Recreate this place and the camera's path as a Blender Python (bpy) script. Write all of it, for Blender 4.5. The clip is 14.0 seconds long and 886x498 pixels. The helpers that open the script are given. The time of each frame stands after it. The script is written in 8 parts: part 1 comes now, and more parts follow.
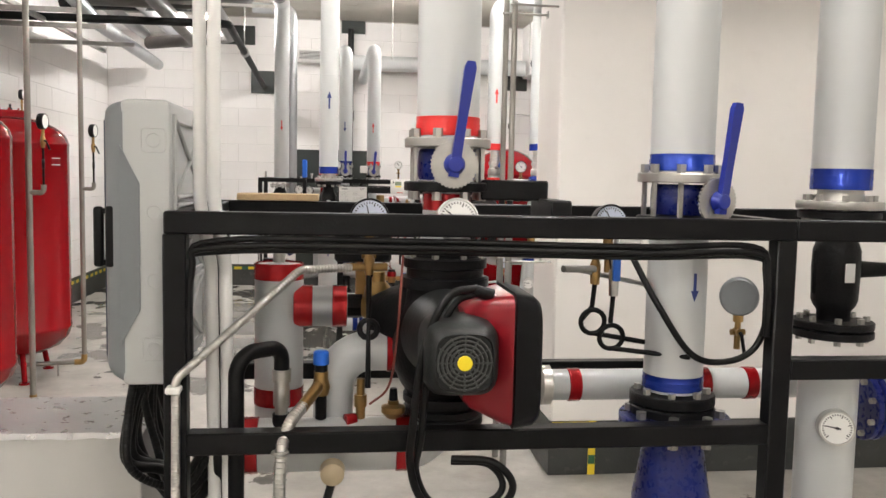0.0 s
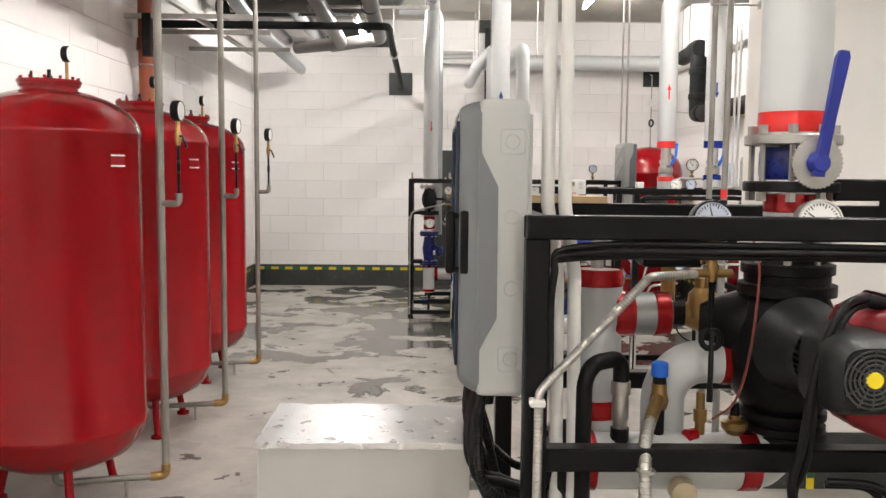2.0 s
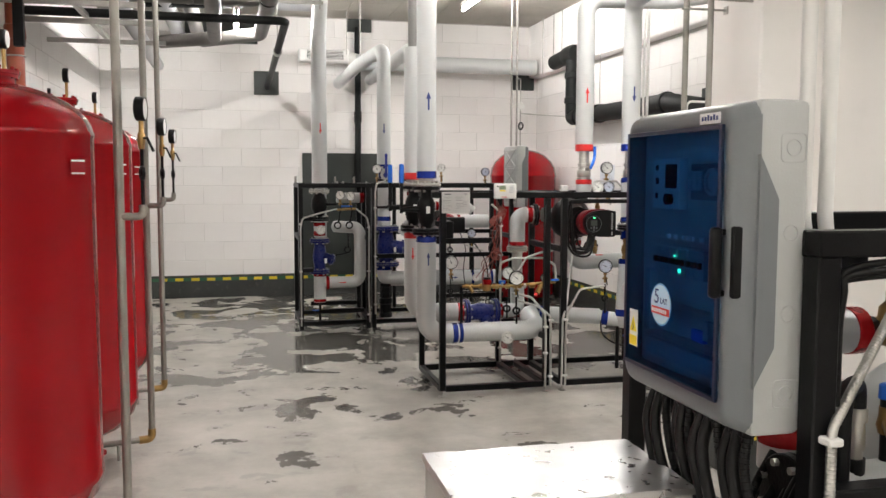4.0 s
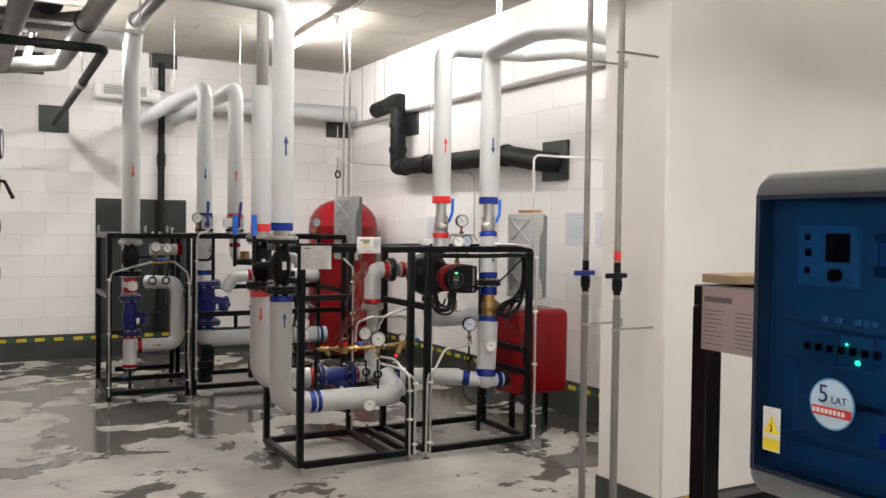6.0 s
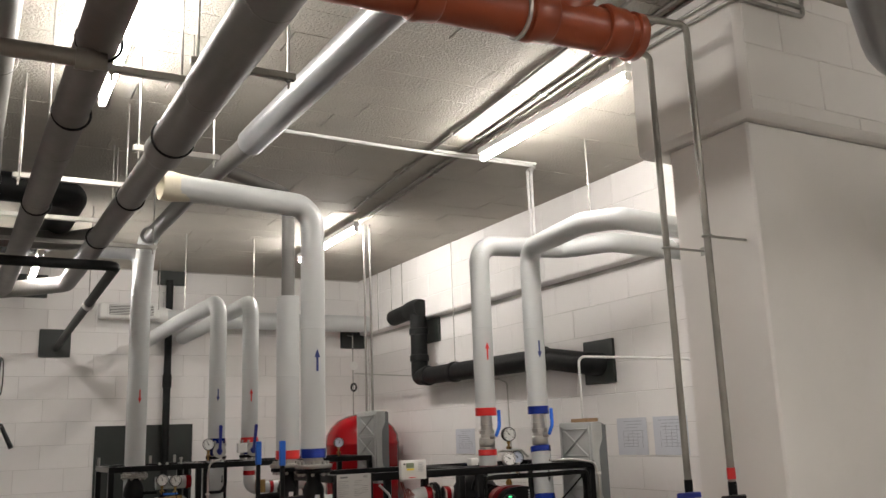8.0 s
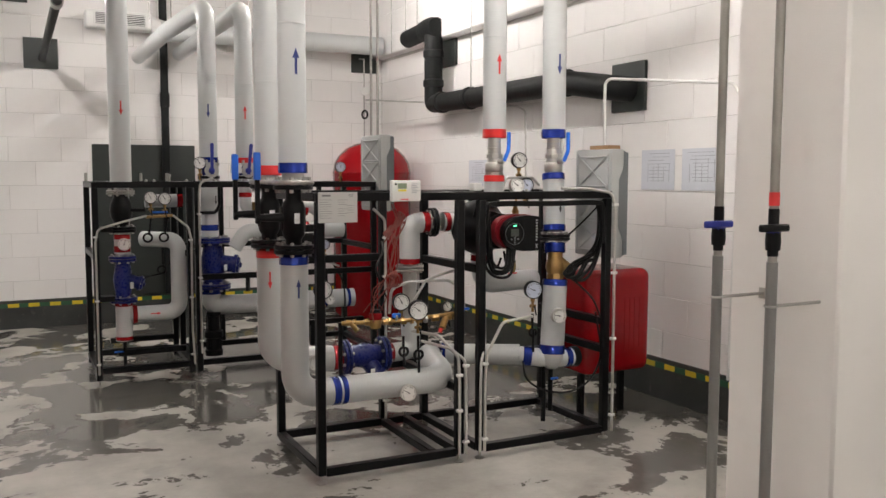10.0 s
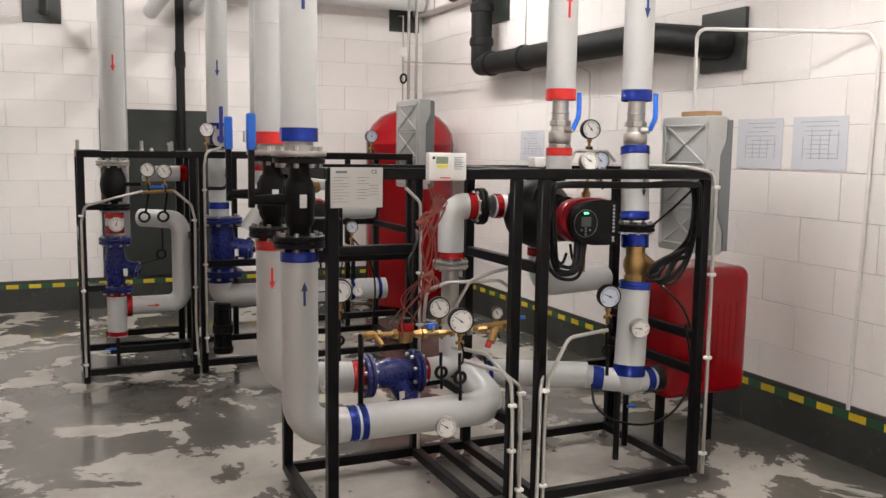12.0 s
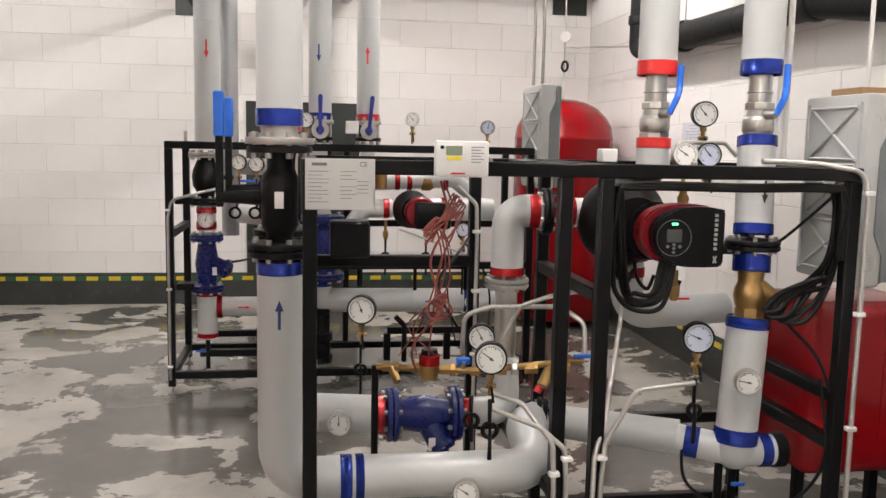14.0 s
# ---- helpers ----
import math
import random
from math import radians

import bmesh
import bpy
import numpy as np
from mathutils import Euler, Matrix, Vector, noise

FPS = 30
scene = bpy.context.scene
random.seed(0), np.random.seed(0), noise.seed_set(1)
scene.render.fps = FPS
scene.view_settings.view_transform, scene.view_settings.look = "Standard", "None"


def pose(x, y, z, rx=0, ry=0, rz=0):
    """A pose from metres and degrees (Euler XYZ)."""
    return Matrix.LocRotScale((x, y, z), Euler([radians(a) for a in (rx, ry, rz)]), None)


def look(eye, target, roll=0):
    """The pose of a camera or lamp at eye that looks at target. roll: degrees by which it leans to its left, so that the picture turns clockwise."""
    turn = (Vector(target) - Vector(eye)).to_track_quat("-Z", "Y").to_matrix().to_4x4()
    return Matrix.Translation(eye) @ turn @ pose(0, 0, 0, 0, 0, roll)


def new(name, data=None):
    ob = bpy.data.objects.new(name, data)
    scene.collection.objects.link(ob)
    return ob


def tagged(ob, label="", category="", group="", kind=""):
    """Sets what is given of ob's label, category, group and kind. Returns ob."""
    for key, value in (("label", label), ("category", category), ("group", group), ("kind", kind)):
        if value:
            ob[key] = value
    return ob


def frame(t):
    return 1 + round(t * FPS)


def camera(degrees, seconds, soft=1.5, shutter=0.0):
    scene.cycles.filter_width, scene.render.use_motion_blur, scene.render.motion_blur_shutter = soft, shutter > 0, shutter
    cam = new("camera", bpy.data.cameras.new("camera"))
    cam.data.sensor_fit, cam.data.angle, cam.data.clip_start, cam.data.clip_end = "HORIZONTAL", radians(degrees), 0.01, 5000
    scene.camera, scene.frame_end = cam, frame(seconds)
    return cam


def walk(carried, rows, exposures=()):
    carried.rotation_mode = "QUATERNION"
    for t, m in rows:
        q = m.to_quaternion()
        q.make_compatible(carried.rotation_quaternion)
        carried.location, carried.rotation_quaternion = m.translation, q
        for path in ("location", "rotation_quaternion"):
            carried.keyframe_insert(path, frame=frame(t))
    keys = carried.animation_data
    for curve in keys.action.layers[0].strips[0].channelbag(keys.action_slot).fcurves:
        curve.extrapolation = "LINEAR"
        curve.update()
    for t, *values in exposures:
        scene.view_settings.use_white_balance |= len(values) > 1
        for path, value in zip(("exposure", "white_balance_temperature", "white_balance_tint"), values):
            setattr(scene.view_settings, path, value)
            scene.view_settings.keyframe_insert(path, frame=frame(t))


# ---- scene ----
cam = camera(54.4, 14.0)
METRES, EYE, TILT, LEAN, TURN = 6.12, 1.62, 0.3, 0.0, -7.2
ROWS = [
    (0.0, 0.0, 0.0, 0.0, 0.11, -5.22, -1.18),
    (0.5, -0.0162, -0.0045, -0.0002, 3.66, -5.46, -0.68),
    (1.0, -0.0336, -0.0108, -0.0016, 5.69, -5.65, -0.52),
    (1.5, -0.0576, -0.0035, -0.0027, 7.24, -5.78, -0.46),
    (2.0, -0.0948, 0.0118, -0.0008, 6.46, -5.33, -0.48),
    (7.0, -0.3445, 0.2291, 0.0171, -23.16, 7.55, 0.19),
    (7.5, -0.3498, 0.2506, 0.0182, -22.96, 11.22, 1.07),
    (8.0, -0.3377, 0.2714, 0.0158, -21.37, 11.77, 1.91),
    (8.5, -0.3084, 0.2993, 0.0107, -19.93, 8.42, 2.2),
    (9.0, -0.2953, 0.316, 0.0029, -19.61, 1.6, 1.33),
    (11.5, -0.2283, 0.4995, -0.0094, -18.46, -6.85, -1.4),
    (12.0, -0.2175, 0.5408, -0.0081, -16.64, -6.87, -0.88),
    (12.5, -0.196, 0.5721, -0.0089, -14.05, -6.41, -0.08),
    (13.0, -0.1465, 0.5967, -0.0081, -10.76, -6.38, -0.15),
    (13.5, -0.1116, 0.6182, -0.0121, -7.45, -6.8, -0.63),
    (14.0, -0.0747, 0.6478, -0.0127, -1.53, -7.21, -1.15),
]
EXPOSURES = [(0.0, 0.42, 6500, 9), (2.2, 0.35, 6500, 9), (4.3, 0.28, 6450, 8), (5.5, 0.28, 6450, 8), (6.5, -0.05, 6550, 9), (7.3, -0.6, 6700, 9), (8.3, -0.7, 6700, 9), (9.2, -0.4, 6650, 10), (10.2, 0.08, 6550, 10), (11.3, 0.24, 6550, 11), (14.0, 0.42, 6550, 11)]
PAST_PANEL = [
    (4.3, (-1.523, 0.628, 1.628), (-0.962, 2.540, 1.464), 0.2),
    (4.5, (-1.606, 0.688, 1.629), (-0.973, 2.579, 1.470), 0.2),
    (5.0, (-1.795, 0.856, 1.646), (-0.993, 2.682, 1.498), -0.1),
    (5.5, (-1.859, 1.012, 1.637), (-0.962, 2.795, 1.501), 0.6),
    (6.0, (-1.849, 1.240, 1.659), (-0.892, 2.995, 1.605), 0.8),
    (6.5, (-1.830, 1.455, 1.685), (-0.846, 3.194, 1.773), 1.0),
]
poses = [(t, pose(0, 0, EYE, TILT, LEAN, TURN) @ pose(METRES * x, METRES * y, METRES * z, 90 + pitch, roll, yaw)) for t, x, y, z, yaw, pitch, roll in ROWS]
poses += [(t, look(eye, target, roll)) for t, eye, target, roll in PAST_PANEL]
walk(cam, sorted(poses, key=lambda row: row[0]), EXPOSURES)

# ---- world and light ----
world = bpy.data.worlds.new("world")
world.use_nodes = True
scene.world = world
world.node_tree.nodes["Background"].inputs[0].default_value = (0.5, 0.5, 0.5, 1)
world.node_tree.nodes["Background"].inputs[1].default_value = 0.02
TUBE_POWER = 190.0


# ---- materials ----
def mat(name, color, rough=0.5, metal=0.0, vary=0.12, scale=6.0, bump=0.0, bump_scale=80.0, spot=0.0, spot_color=None, coat=0.0, rough_vary=0.05, spec=0.5):
    """A painted, plastic or metal surface with two scales of variation and fine relief."""
    m = bpy.data.materials.new(name)
    m.use_nodes = True
    nt = m.node_tree
    b = nt.nodes["Principled BSDF"]
    tc = nt.nodes.new("ShaderNodeTexCoord")
    n1 = nt.nodes.new("ShaderNodeTexNoise")
    n1.inputs["Scale"].default_value = scale
    n1.inputs["Detail"].default_value = 6
    n2 = nt.nodes.new("ShaderNodeTexNoise")
    n2.inputs["Scale"].default_value = bump_scale
    n2.inputs["Detail"].default_value = 3
    for n in (n1, n2):
        nt.links.new(tc.outputs["Object"], n.inputs["Vector"])
    ramp = nt.nodes.new("ShaderNodeValToRGB")
    ramp.color_ramp.elements[0].position = 0.3
    ramp.color_ramp.elements[1].position = 0.7
    ramp.color_ramp.elements[0].color = (*[c * (1 - vary) for c in color], 1)
    ramp.color_ramp.elements[1].color = (*[min(1, c * (1 + vary * 0.5)) for c in color], 1)
    nt.links.new(n1.outputs["Fac"], ramp.inputs[0])
    out = ramp.outputs[0]
    if spot:
        n3 = nt.nodes.new("ShaderNodeTexNoise")
        n3.inputs["Scale"].default_value = scale * 5
        n3.inputs["Detail"].default_value = 8
        nt.links.new(tc.outputs["Object"], n3.inputs["Vector"])
        r3 = nt.nodes.new("ShaderNodeMapRange")
        r3.inputs[1].default_value, r3.inputs[2].default_value = 0.6, 0.75
        r3.inputs[4].default_value = spot
        nt.links.new(n3.outputs["Fac"], r3.inputs[0])
        mix = nt.nodes.new("ShaderNodeMixRGB")
        mix.inputs[2].default_value = (*(spot_color or (0.1, 0.09, 0.08)), 1)
        nt.links.new(r3.outputs[0], mix.inputs[0])
        nt.links.new(out, mix.inputs[1])
        out = mix.outputs[0]
    nt.links.new(out, b.inputs["Base Color"])
    rr = nt.nodes.new("ShaderNodeMapRange")
    rr.inputs[3].default_value = max(0.03, rough - rough_vary)
    rr.inputs[4].default_value = min(1, rough + rough_vary)
    nt.links.new(n2.outputs["Fac"], rr.inputs[0])
    nt.links.new(rr.outputs[0], b.inputs["Roughness"])
    b.inputs["Metallic"].default_value = metal
    b.inputs["Coat Weight"].default_value = coat
    b.inputs["Specular IOR Level"].default_value = spec
    if bump:
        bp = nt.nodes.new("ShaderNodeBump")
        bp.inputs["Strength"].default_value = bump
        bp.inputs["Distance"].default_value = 0.004 if bump < 1 else 0.012
        nt.links.new(n2.outputs["Fac"], bp.inputs["Height"])
        nt.links.new(bp.outputs[0], b.inputs["Normal"])
    return m


def glow(name, color, strength):
    m = bpy.data.materials.new(name)
    m.use_nodes = True
    b = m.node_tree.nodes["Principled BSDF"]
    b.inputs["Base Color"].default_value = (*color, 1)
    b.inputs["Emission Color"].default_value = (*color, 1)
    b.inputs["Emission Strength"].default_value = strength
    return m


def block_paint(name, color, dirt):
    """Painted masonry blocks, each a little different, with faint grime."""
    m = mat(name, color, 0.62, 0, 0.05, 1.3, 0.35, 140, dirt, (0.42, 0.38, 0.33))
    nt = m.node_tree
    b = nt.nodes["Principled BSDF"]
    src = b.inputs["Base Color"].links[0].from_socket
    oi = nt.nodes.new("ShaderNodeObjectInfo")
    mr = nt.nodes.new("ShaderNodeMapRange")
    mr.inputs[3].default_value, mr.inputs[4].default_value = 0.982, 1.01
    nt.links.new(oi.outputs["Random"], mr.inputs[0])
    mul = nt.nodes.new("ShaderNodeVectorMath")
    mul.operation = "SCALE"
    nt.links.new(src, mul.inputs[0])
    nt.links.new(mr.outputs[0], mul.inputs["Scale"])
    nt.links.new(mul.outputs[0], b.inputs["Base Color"])
    return m


def concrete_floor():
    """Power-floated concrete with spilled water spread over the low middle of the room, drying at its edges."""
    m = bpy.data.materials.new("concrete_floor")
    m.use_nodes = True
    nt = m.node_tree
    L = nt.links.new
    b = nt.nodes["Principled BSDF"]
    tc = nt.nodes.new("ShaderNodeTexCoord")

    def tex(scale, detail, rough=0.55, distort=0.0):
        n = nt.nodes.new("ShaderNodeTexNoise")
        n.inputs["Scale"].default_value, n.inputs["Detail"].default_value = scale, detail
        n.inputs["Roughness"].default_value, n.inputs["Distortion"].default_value = rough, distort
        L(tc.outputs["Object"], n.inputs["Vector"])
        return n.outputs["Fac"]

    def ramp(src, lo, hi, a, c):
        r = nt.nodes.new("ShaderNodeMapRange")
        r.interpolation_type = "SMOOTHSTEP"
        for i, v in zip((1, 2, 3, 4), (lo, hi, a, c)):
            r.inputs[i].default_value = v
        L(src, r.inputs[0])
        return r.outputs[0]

    def math2(op, a, c):
        n = nt.nodes.new("ShaderNodeMath")
        n.operation = op
        for i, v in enumerate((a, c)):
            if isinstance(v, float):
                n.inputs[i].default_value = v
            else:
                L(v, n.inputs[i])
        return n.outputs[0]

    sep = nt.nodes.new("ShaderNodeSeparateXYZ")
    L(tc.outputs["Object"], sep.inputs[0])
    # the spill: thick under and behind the two skids, thinning out towards the tanks
    far = ramp(sep.outputs[1], 5.2, 9.8, 0.0, 1.0)
    side = ramp(sep.outputs[0], -2.8, -0.4, 0.35, 1.0)
    # and a second pool between the front skid and the right wall
    pool = math2("MULTIPLY", ramp(sep.outputs[1], 4.9, 6.4, 0.0, 0.95), ramp(sep.outputs[0], 1.1, 1.9, 0.0, 1.0))
    amount = math2("MAXIMUM", math2("MULTIPLY", far, side), pool)
    shape = tex(1.5, 12, 0.62, 0.35)
    level = math2("ADD", shape, math2("MULTIPLY", amount, 0.165))
    core = ramp(level, 0.60, 0.618, 0.0, 0.82)
    halo = ramp(level, 0.56, 0.70, 0.0, 0.18)
    # small drying splashes over the walkway between the tanks and the skids
    splash_zone = math2("MULTIPLY", ramp(sep.outputs[1], 3.6, 6.2, 0.0, 1.0), ramp(sep.outputs[0], -0.2, -1.0, 0.0, 1.0))
    splash = math2("MULTIPLY", ramp(tex(3.4, 8, 0.6, 0.3), 0.57, 0.65, 0.0, 0.6), splash_zone)
    wet = math2("MAXIMUM", math2("ADD", core, halo), splash)
    tone = nt.nodes.new("ShaderNodeValToRGB")
    tone.color_ramp.elements[0].color = (0.26, 0.243, 0.215, 1)
    tone.color_ramp.elements[1].color = (0.47, 0.45, 0.41, 1)
    tone.color_ramp.elements[0].position, tone.color_ramp.elements[1].position = 0.3, 0.7
    L(tex(2.2, 10, 0.65), tone.inputs[0])
    speck = ramp(tex(38, 6), 0.66, 0.74, 0.0, 0.5)
    dark = nt.nodes.new("ShaderNodeMixRGB")
    dark.inputs[2].default_value = (0.16, 0.15, 0.135, 1)
    L(speck, dark.inputs[0])
    L(tone.outputs[0], dark.inputs[1])
    mix = nt.nodes.new("ShaderNodeMixRGB")
    mix.inputs[2].default_value = (0.07, 0.066, 0.058, 1)
    L(math2("MULTIPLY", wet, 0.88), mix.inputs[0])
    L(dark.outputs[0], mix.inputs[1])
    L(mix.outputs[0], b.inputs["Base Color"])
    L(ramp(wet, 0, 1, 0.5, 0.13), b.inputs["Roughness"])
    bp = nt.nodes.new("ShaderNodeBump")
    bp.inputs["Distance"].default_value = 0.003
    L(ramp(wet, 0, 1, 0.4, 0.04), bp.inputs["Strength"])
    L(tex(60, 5), bp.inputs["Height"])
    L(bp.outputs[0], b.inputs["Normal"])
    return m


WALL = block_paint("white_block_paint", (0.84, 0.82, 0.80), 0.08)
MORTAR = mat("painted_joint", (0.54, 0.52, 0.49), 0.8, 0, 0.3, 3, 0.3)
PLASTER = mat("white_plaster", (0.80, 0.775, 0.74), 0.7, 0, 0.06, 1.5, 0.25, 160, 0.08, (0.5, 0.45, 0.4))
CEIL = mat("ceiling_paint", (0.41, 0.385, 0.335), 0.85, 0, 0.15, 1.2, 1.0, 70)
FLOOR = concrete_floor()
PLINTH = mat("dark_grey_wall_paint", (0.035, 0.038, 0.036), 0.5, 0, 0.35, 4, 0.3, 90, 0.25, (0.2, 0.19, 0.17))
TAPE_G = mat("green_tape", (0.02, 0.10, 0.045), 0.4, 0, 0.2)
TAPE_Y = mat("yellow_tape", (0.78, 0.58, 0.03), 0.4, 0, 0.2)
STEEL_PANEL = mat("dark_green_grey_steel", (0.022, 0.027, 0.024), 0.45, 0.1, 0.2, 3, 0.1)
JACKET = mat("light_grey_pipe_jacket", (0.50, 0.515, 0.51), 0.28, 0, 0.03, 2, 0.02, 22, rough_vary=0.008)
JACKET_GREY = mat("grey_foam_jacket", (0.17, 0.165, 0.155), 0.42, 0, 0.1, 4, 0.12, 60)
FOIL = mat("bright_foil_jacket", (0.38, 0.39, 0.40), 0.36, 0.7, 0.1, 4, 0.05, 14)
FOIL_BOX = mat("crumpled_foil", (0.66, 0.66, 0.66), 0.3, 0.95, 0.05, 6, 0.3, 30, rough_vary=0.1)
CARD = mat("pale_grey_duct_board", (0.47, 0.465, 0.44), 0.5, 0.15, 0.1, 3, 0.15, 40)
RED_FOIL = mat("red_foil_band", (0.40, 0.008, 0.012), 0.24, 0.45, 0.3, 14, 0.45, 30)
BLUE_FOIL = mat("blue_foil_band", (0.006, 0.028, 0.27), 0.22, 0.5, 0.35, 14, 0.45, 30)
FRAME = mat("black_powder_coat", (0.006, 0.006, 0.0065), 0.30, 0.0, 0.3, 8, 0.10, 200, spec=0.15)
IRON = mat("black_cast_iron", (0.006, 0.006, 0.0065), 0.40, 0.0, 0.3, 10, 0.35, 120, spec=0.16)
RUBBER = mat("black_cable", (0.005, 0.005, 0.005), 0.4, 0, 0.2, spec=0.2)
FOAM_BLACK = mat("black_rubber_insulation", (0.010, 0.011, 0.011), 0.55, 0, 0.3, 12, 0.5, 40, spec=0.2)
GALV = mat("galvanised_steel", (0.42, 0.41, 0.38), 0.4, 0.8, 0.2, 14, 0.1, 60)
DULL_PIPE = mat("dull_zinc_pipe", (0.30, 0.285, 0.255), 0.45, 0.55, 0.2, 8, 0.15, 60)
STAINLESS = mat("stainless_steel", (0.55, 0.54, 0.51), 0.32, 0.9, 0.05, 10, 0.03, 90, rough_vary=0.03)
BRASS = mat("brass", (0.36, 0.225, 0.085), 0.36, 0.85, 0.2, 14, 0.08, 90, rough_vary=0.03)
NICKEL = mat("nickel_plated_brass", (0.50, 0.485, 0.45), 0.3, 0.9, 0.06, 12, rough_vary=0.02)
COPPER = mat("copper_wire", (0.22, 0.05, 0.038), 0.5, 0.1, 0.2)
VALVE_BLUE = mat("blue_enamel", (0.008, 0.015, 0.125), 0.28, 0, 0.3, 9, 0.3, 70, spec=0.35)
LEVER_BLUE = mat("blue_lever_plastic", (0.010, 0.022, 0.24), 0.35, 0, 0.1)
GRIP_BLUE = mat("bright_blue_grip", (0.01, 0.13, 0.62), 0.4, 0, 0.1)
TANK_RED = mat("red_tank_enamel", (0.265, 0.0034, 0.007), 0.17, 0, 0.05, 1.2, 0.02, 5, rough_vary=0.03, spec=0.32)
PUMP_RED = mat("red_pump_paint", (0.17, 0.005, 0.010), 0.3, 0, 0.04, 3, 0.03, spec=0.35)
MOTOR = mat("dark_grey_motor_paint", (0.011, 0.012, 0.0115), 0.45, 0, 0.2, 8, 0.2, 120, spec=0.3)
BRIGHT_RED = mat("bright_red_collar", (0.58, 0.016, 0.014), 0.3, 0.15, 0.15, 12, 0.25, 30)
BLUE_COLLAR = mat("blue_collar", (0.010, 0.045, 0.36), 0.26, 0.4, 0.3, 12, 0.4, 30)
ENCL = mat("light_grey_enclosure", (0.42, 0.43, 0.42), 0.42, 0, 0.05, 5, 0.1, 200)
ENCL_DARK = mat("mid_grey_enclosure", (0.15, 0.162, 0.17), 0.4, 0, 0.05, 5, 0.1, 200)
DIAL = mat("white_dial", (0.80, 0.80, 0.77), 0.3, 0, 0.03)
DIAL_BLUE = mat("pale_blue_dial", (0.52, 0.57, 0.68), 0.3, 0, 0.03)
INK = mat("black_ink", (0.02, 0.02, 0.02), 0.5, 0, 0.05)
INK_BLUE = mat("navy_ink", (0.015, 0.03, 0.15), 0.5, 0, 0.05)
INK_RED = mat("red_ink", (0.65, 0.03, 0.03), 0.5, 0, 0.05)
PAPER = mat("white_paper", (0.78, 0.78, 0.78), 0.6, 0, 0.03)
PAPER_LINE = mat("printed_grey_line", (0.30, 0.31, 0.35), 0.6, 0, 0.03)
NOTICE = mat("bluish_copy_paper", (0.62, 0.64, 0.69), 0.45, 0, 0.03)
WHITE_PLASTIC = mat("white_plastic", (0.74, 0.735, 0.71), 0.4, 0, 0.04)
ORANGE = mat("orange_brown_drain_plastic", (0.27, 0.055, 0.022), 0.33, 0, 0.12, 5, 0.05)
LCD = mat("green_grey_display", (0.24, 0.29, 0.2), 0.2, 0, 0.05)
YELLOW = mat("yellow_sticker", (0.85, 0.68, 0.02), 0.45, 0, 0.05)
CARDBOARD = mat("brown_cardboard", (0.36, 0.22, 0.11), 0.7, 0, 0.1)
WOOD = mat("pale_plywood", (0.5, 0.36, 0.2), 0.6, 0, 0.15)
NAMEPLATE = mat("brushed_aluminium_plate", (0.55, 0.545, 0.53), 0.35, 0.6, 0.05)
INSIDE = mat("blue_grey_terminal_board", (0.075, 0.16, 0.19), 0.45, 0, 0.1)
TUBE = glow("fluorescent_tube", (1.0, 0.955, 0.93), TUBE_POWER)
LED = glow("green_led", (0.1, 1.0, 0.35), 4.0)
GLASS = bpy.data.materials.new("blue_tinted_acrylic")
GLASS.use_nodes = True
_g = GLASS.node_tree
_g.nodes.remove(_g.nodes["Principled BSDF"])
_clear, _shine, _mix, _fr, _half = [_g.nodes.new(k) for k in ("ShaderNodeBsdfTransparent", "ShaderNodeBsdfGlossy", "ShaderNodeMixShader", "ShaderNodeFresnel", "ShaderNodeMath")]
_clear.inputs[0].default_value = (0.32, 0.55, 0.73, 1)
_shine.inputs["Roughness"].default_value = 0.2
_fr.inputs["IOR"].default_value = 1.35
_half.operation = "MULTIPLY"
_half.inputs[1].default_value = 0.1
_g.links.new(_fr.outputs[0], _half.inputs[0])
_g.links.new(_half.outputs[0], _mix.inputs[0])
_g.links.new(_clear.outputs[0], _mix.inputs[1])
_g.links.new(_shine.outputs[0], _mix.inputs[2])
_g.links.new(_mix.outputs[0], _g.nodes["Material Output"].inputs[0])


# ---- mesh helpers ----
def V(*a):
    return Vector(a)


def finish(name, bm, material, parent=None, label="", smooth=40):
    me = bpy.data.meshes.new(name)
    bmesh.ops.recalc_face_normals(bm, faces=bm.faces[:])
    bm.to_mesh(me)
    bm.free()
    me.materials.append(material)
    if smooth:
        me.polygons.foreach_set("use_smooth", [True] * len(me.polygons))
        me.set_sharp_from_angle(angle=radians(smooth))
    ob = new(name, me)
    if parent:
        ob.parent = parent
    if label:
        ob["label"] = label
    return ob


def part(name, bm, material, parent, label="", smooth=40):
    """One mesh under a thing or a part; the mesh is given in world metres."""
    ob = finish(name, bm, material, None, label, smooth)
    ob.parent = parent
    ob.matrix_parent_inverse = parent_world(parent).inverted()
    return ob


def parent_world(ob):
    return ob.matrix_basis.copy() if ob.type == "EMPTY" else Matrix.Identity(4)


def thing(name, label, category, at, group="", kind=""):
    ob = new(name)
    ob.empty_display_size = 0.1
    ob.location = at
    return tagged(ob, label, category, group, kind)


def basis(axis):
    z = Vector(axis).normalized()
    x = z.orthogonal().normalized() if abs(z.z) < 0.9 else Vector((1, 0, 0))
    x = (x - z * x.dot(z)).normalized()
    return Matrix((x, z.cross(x), z)).transposed()


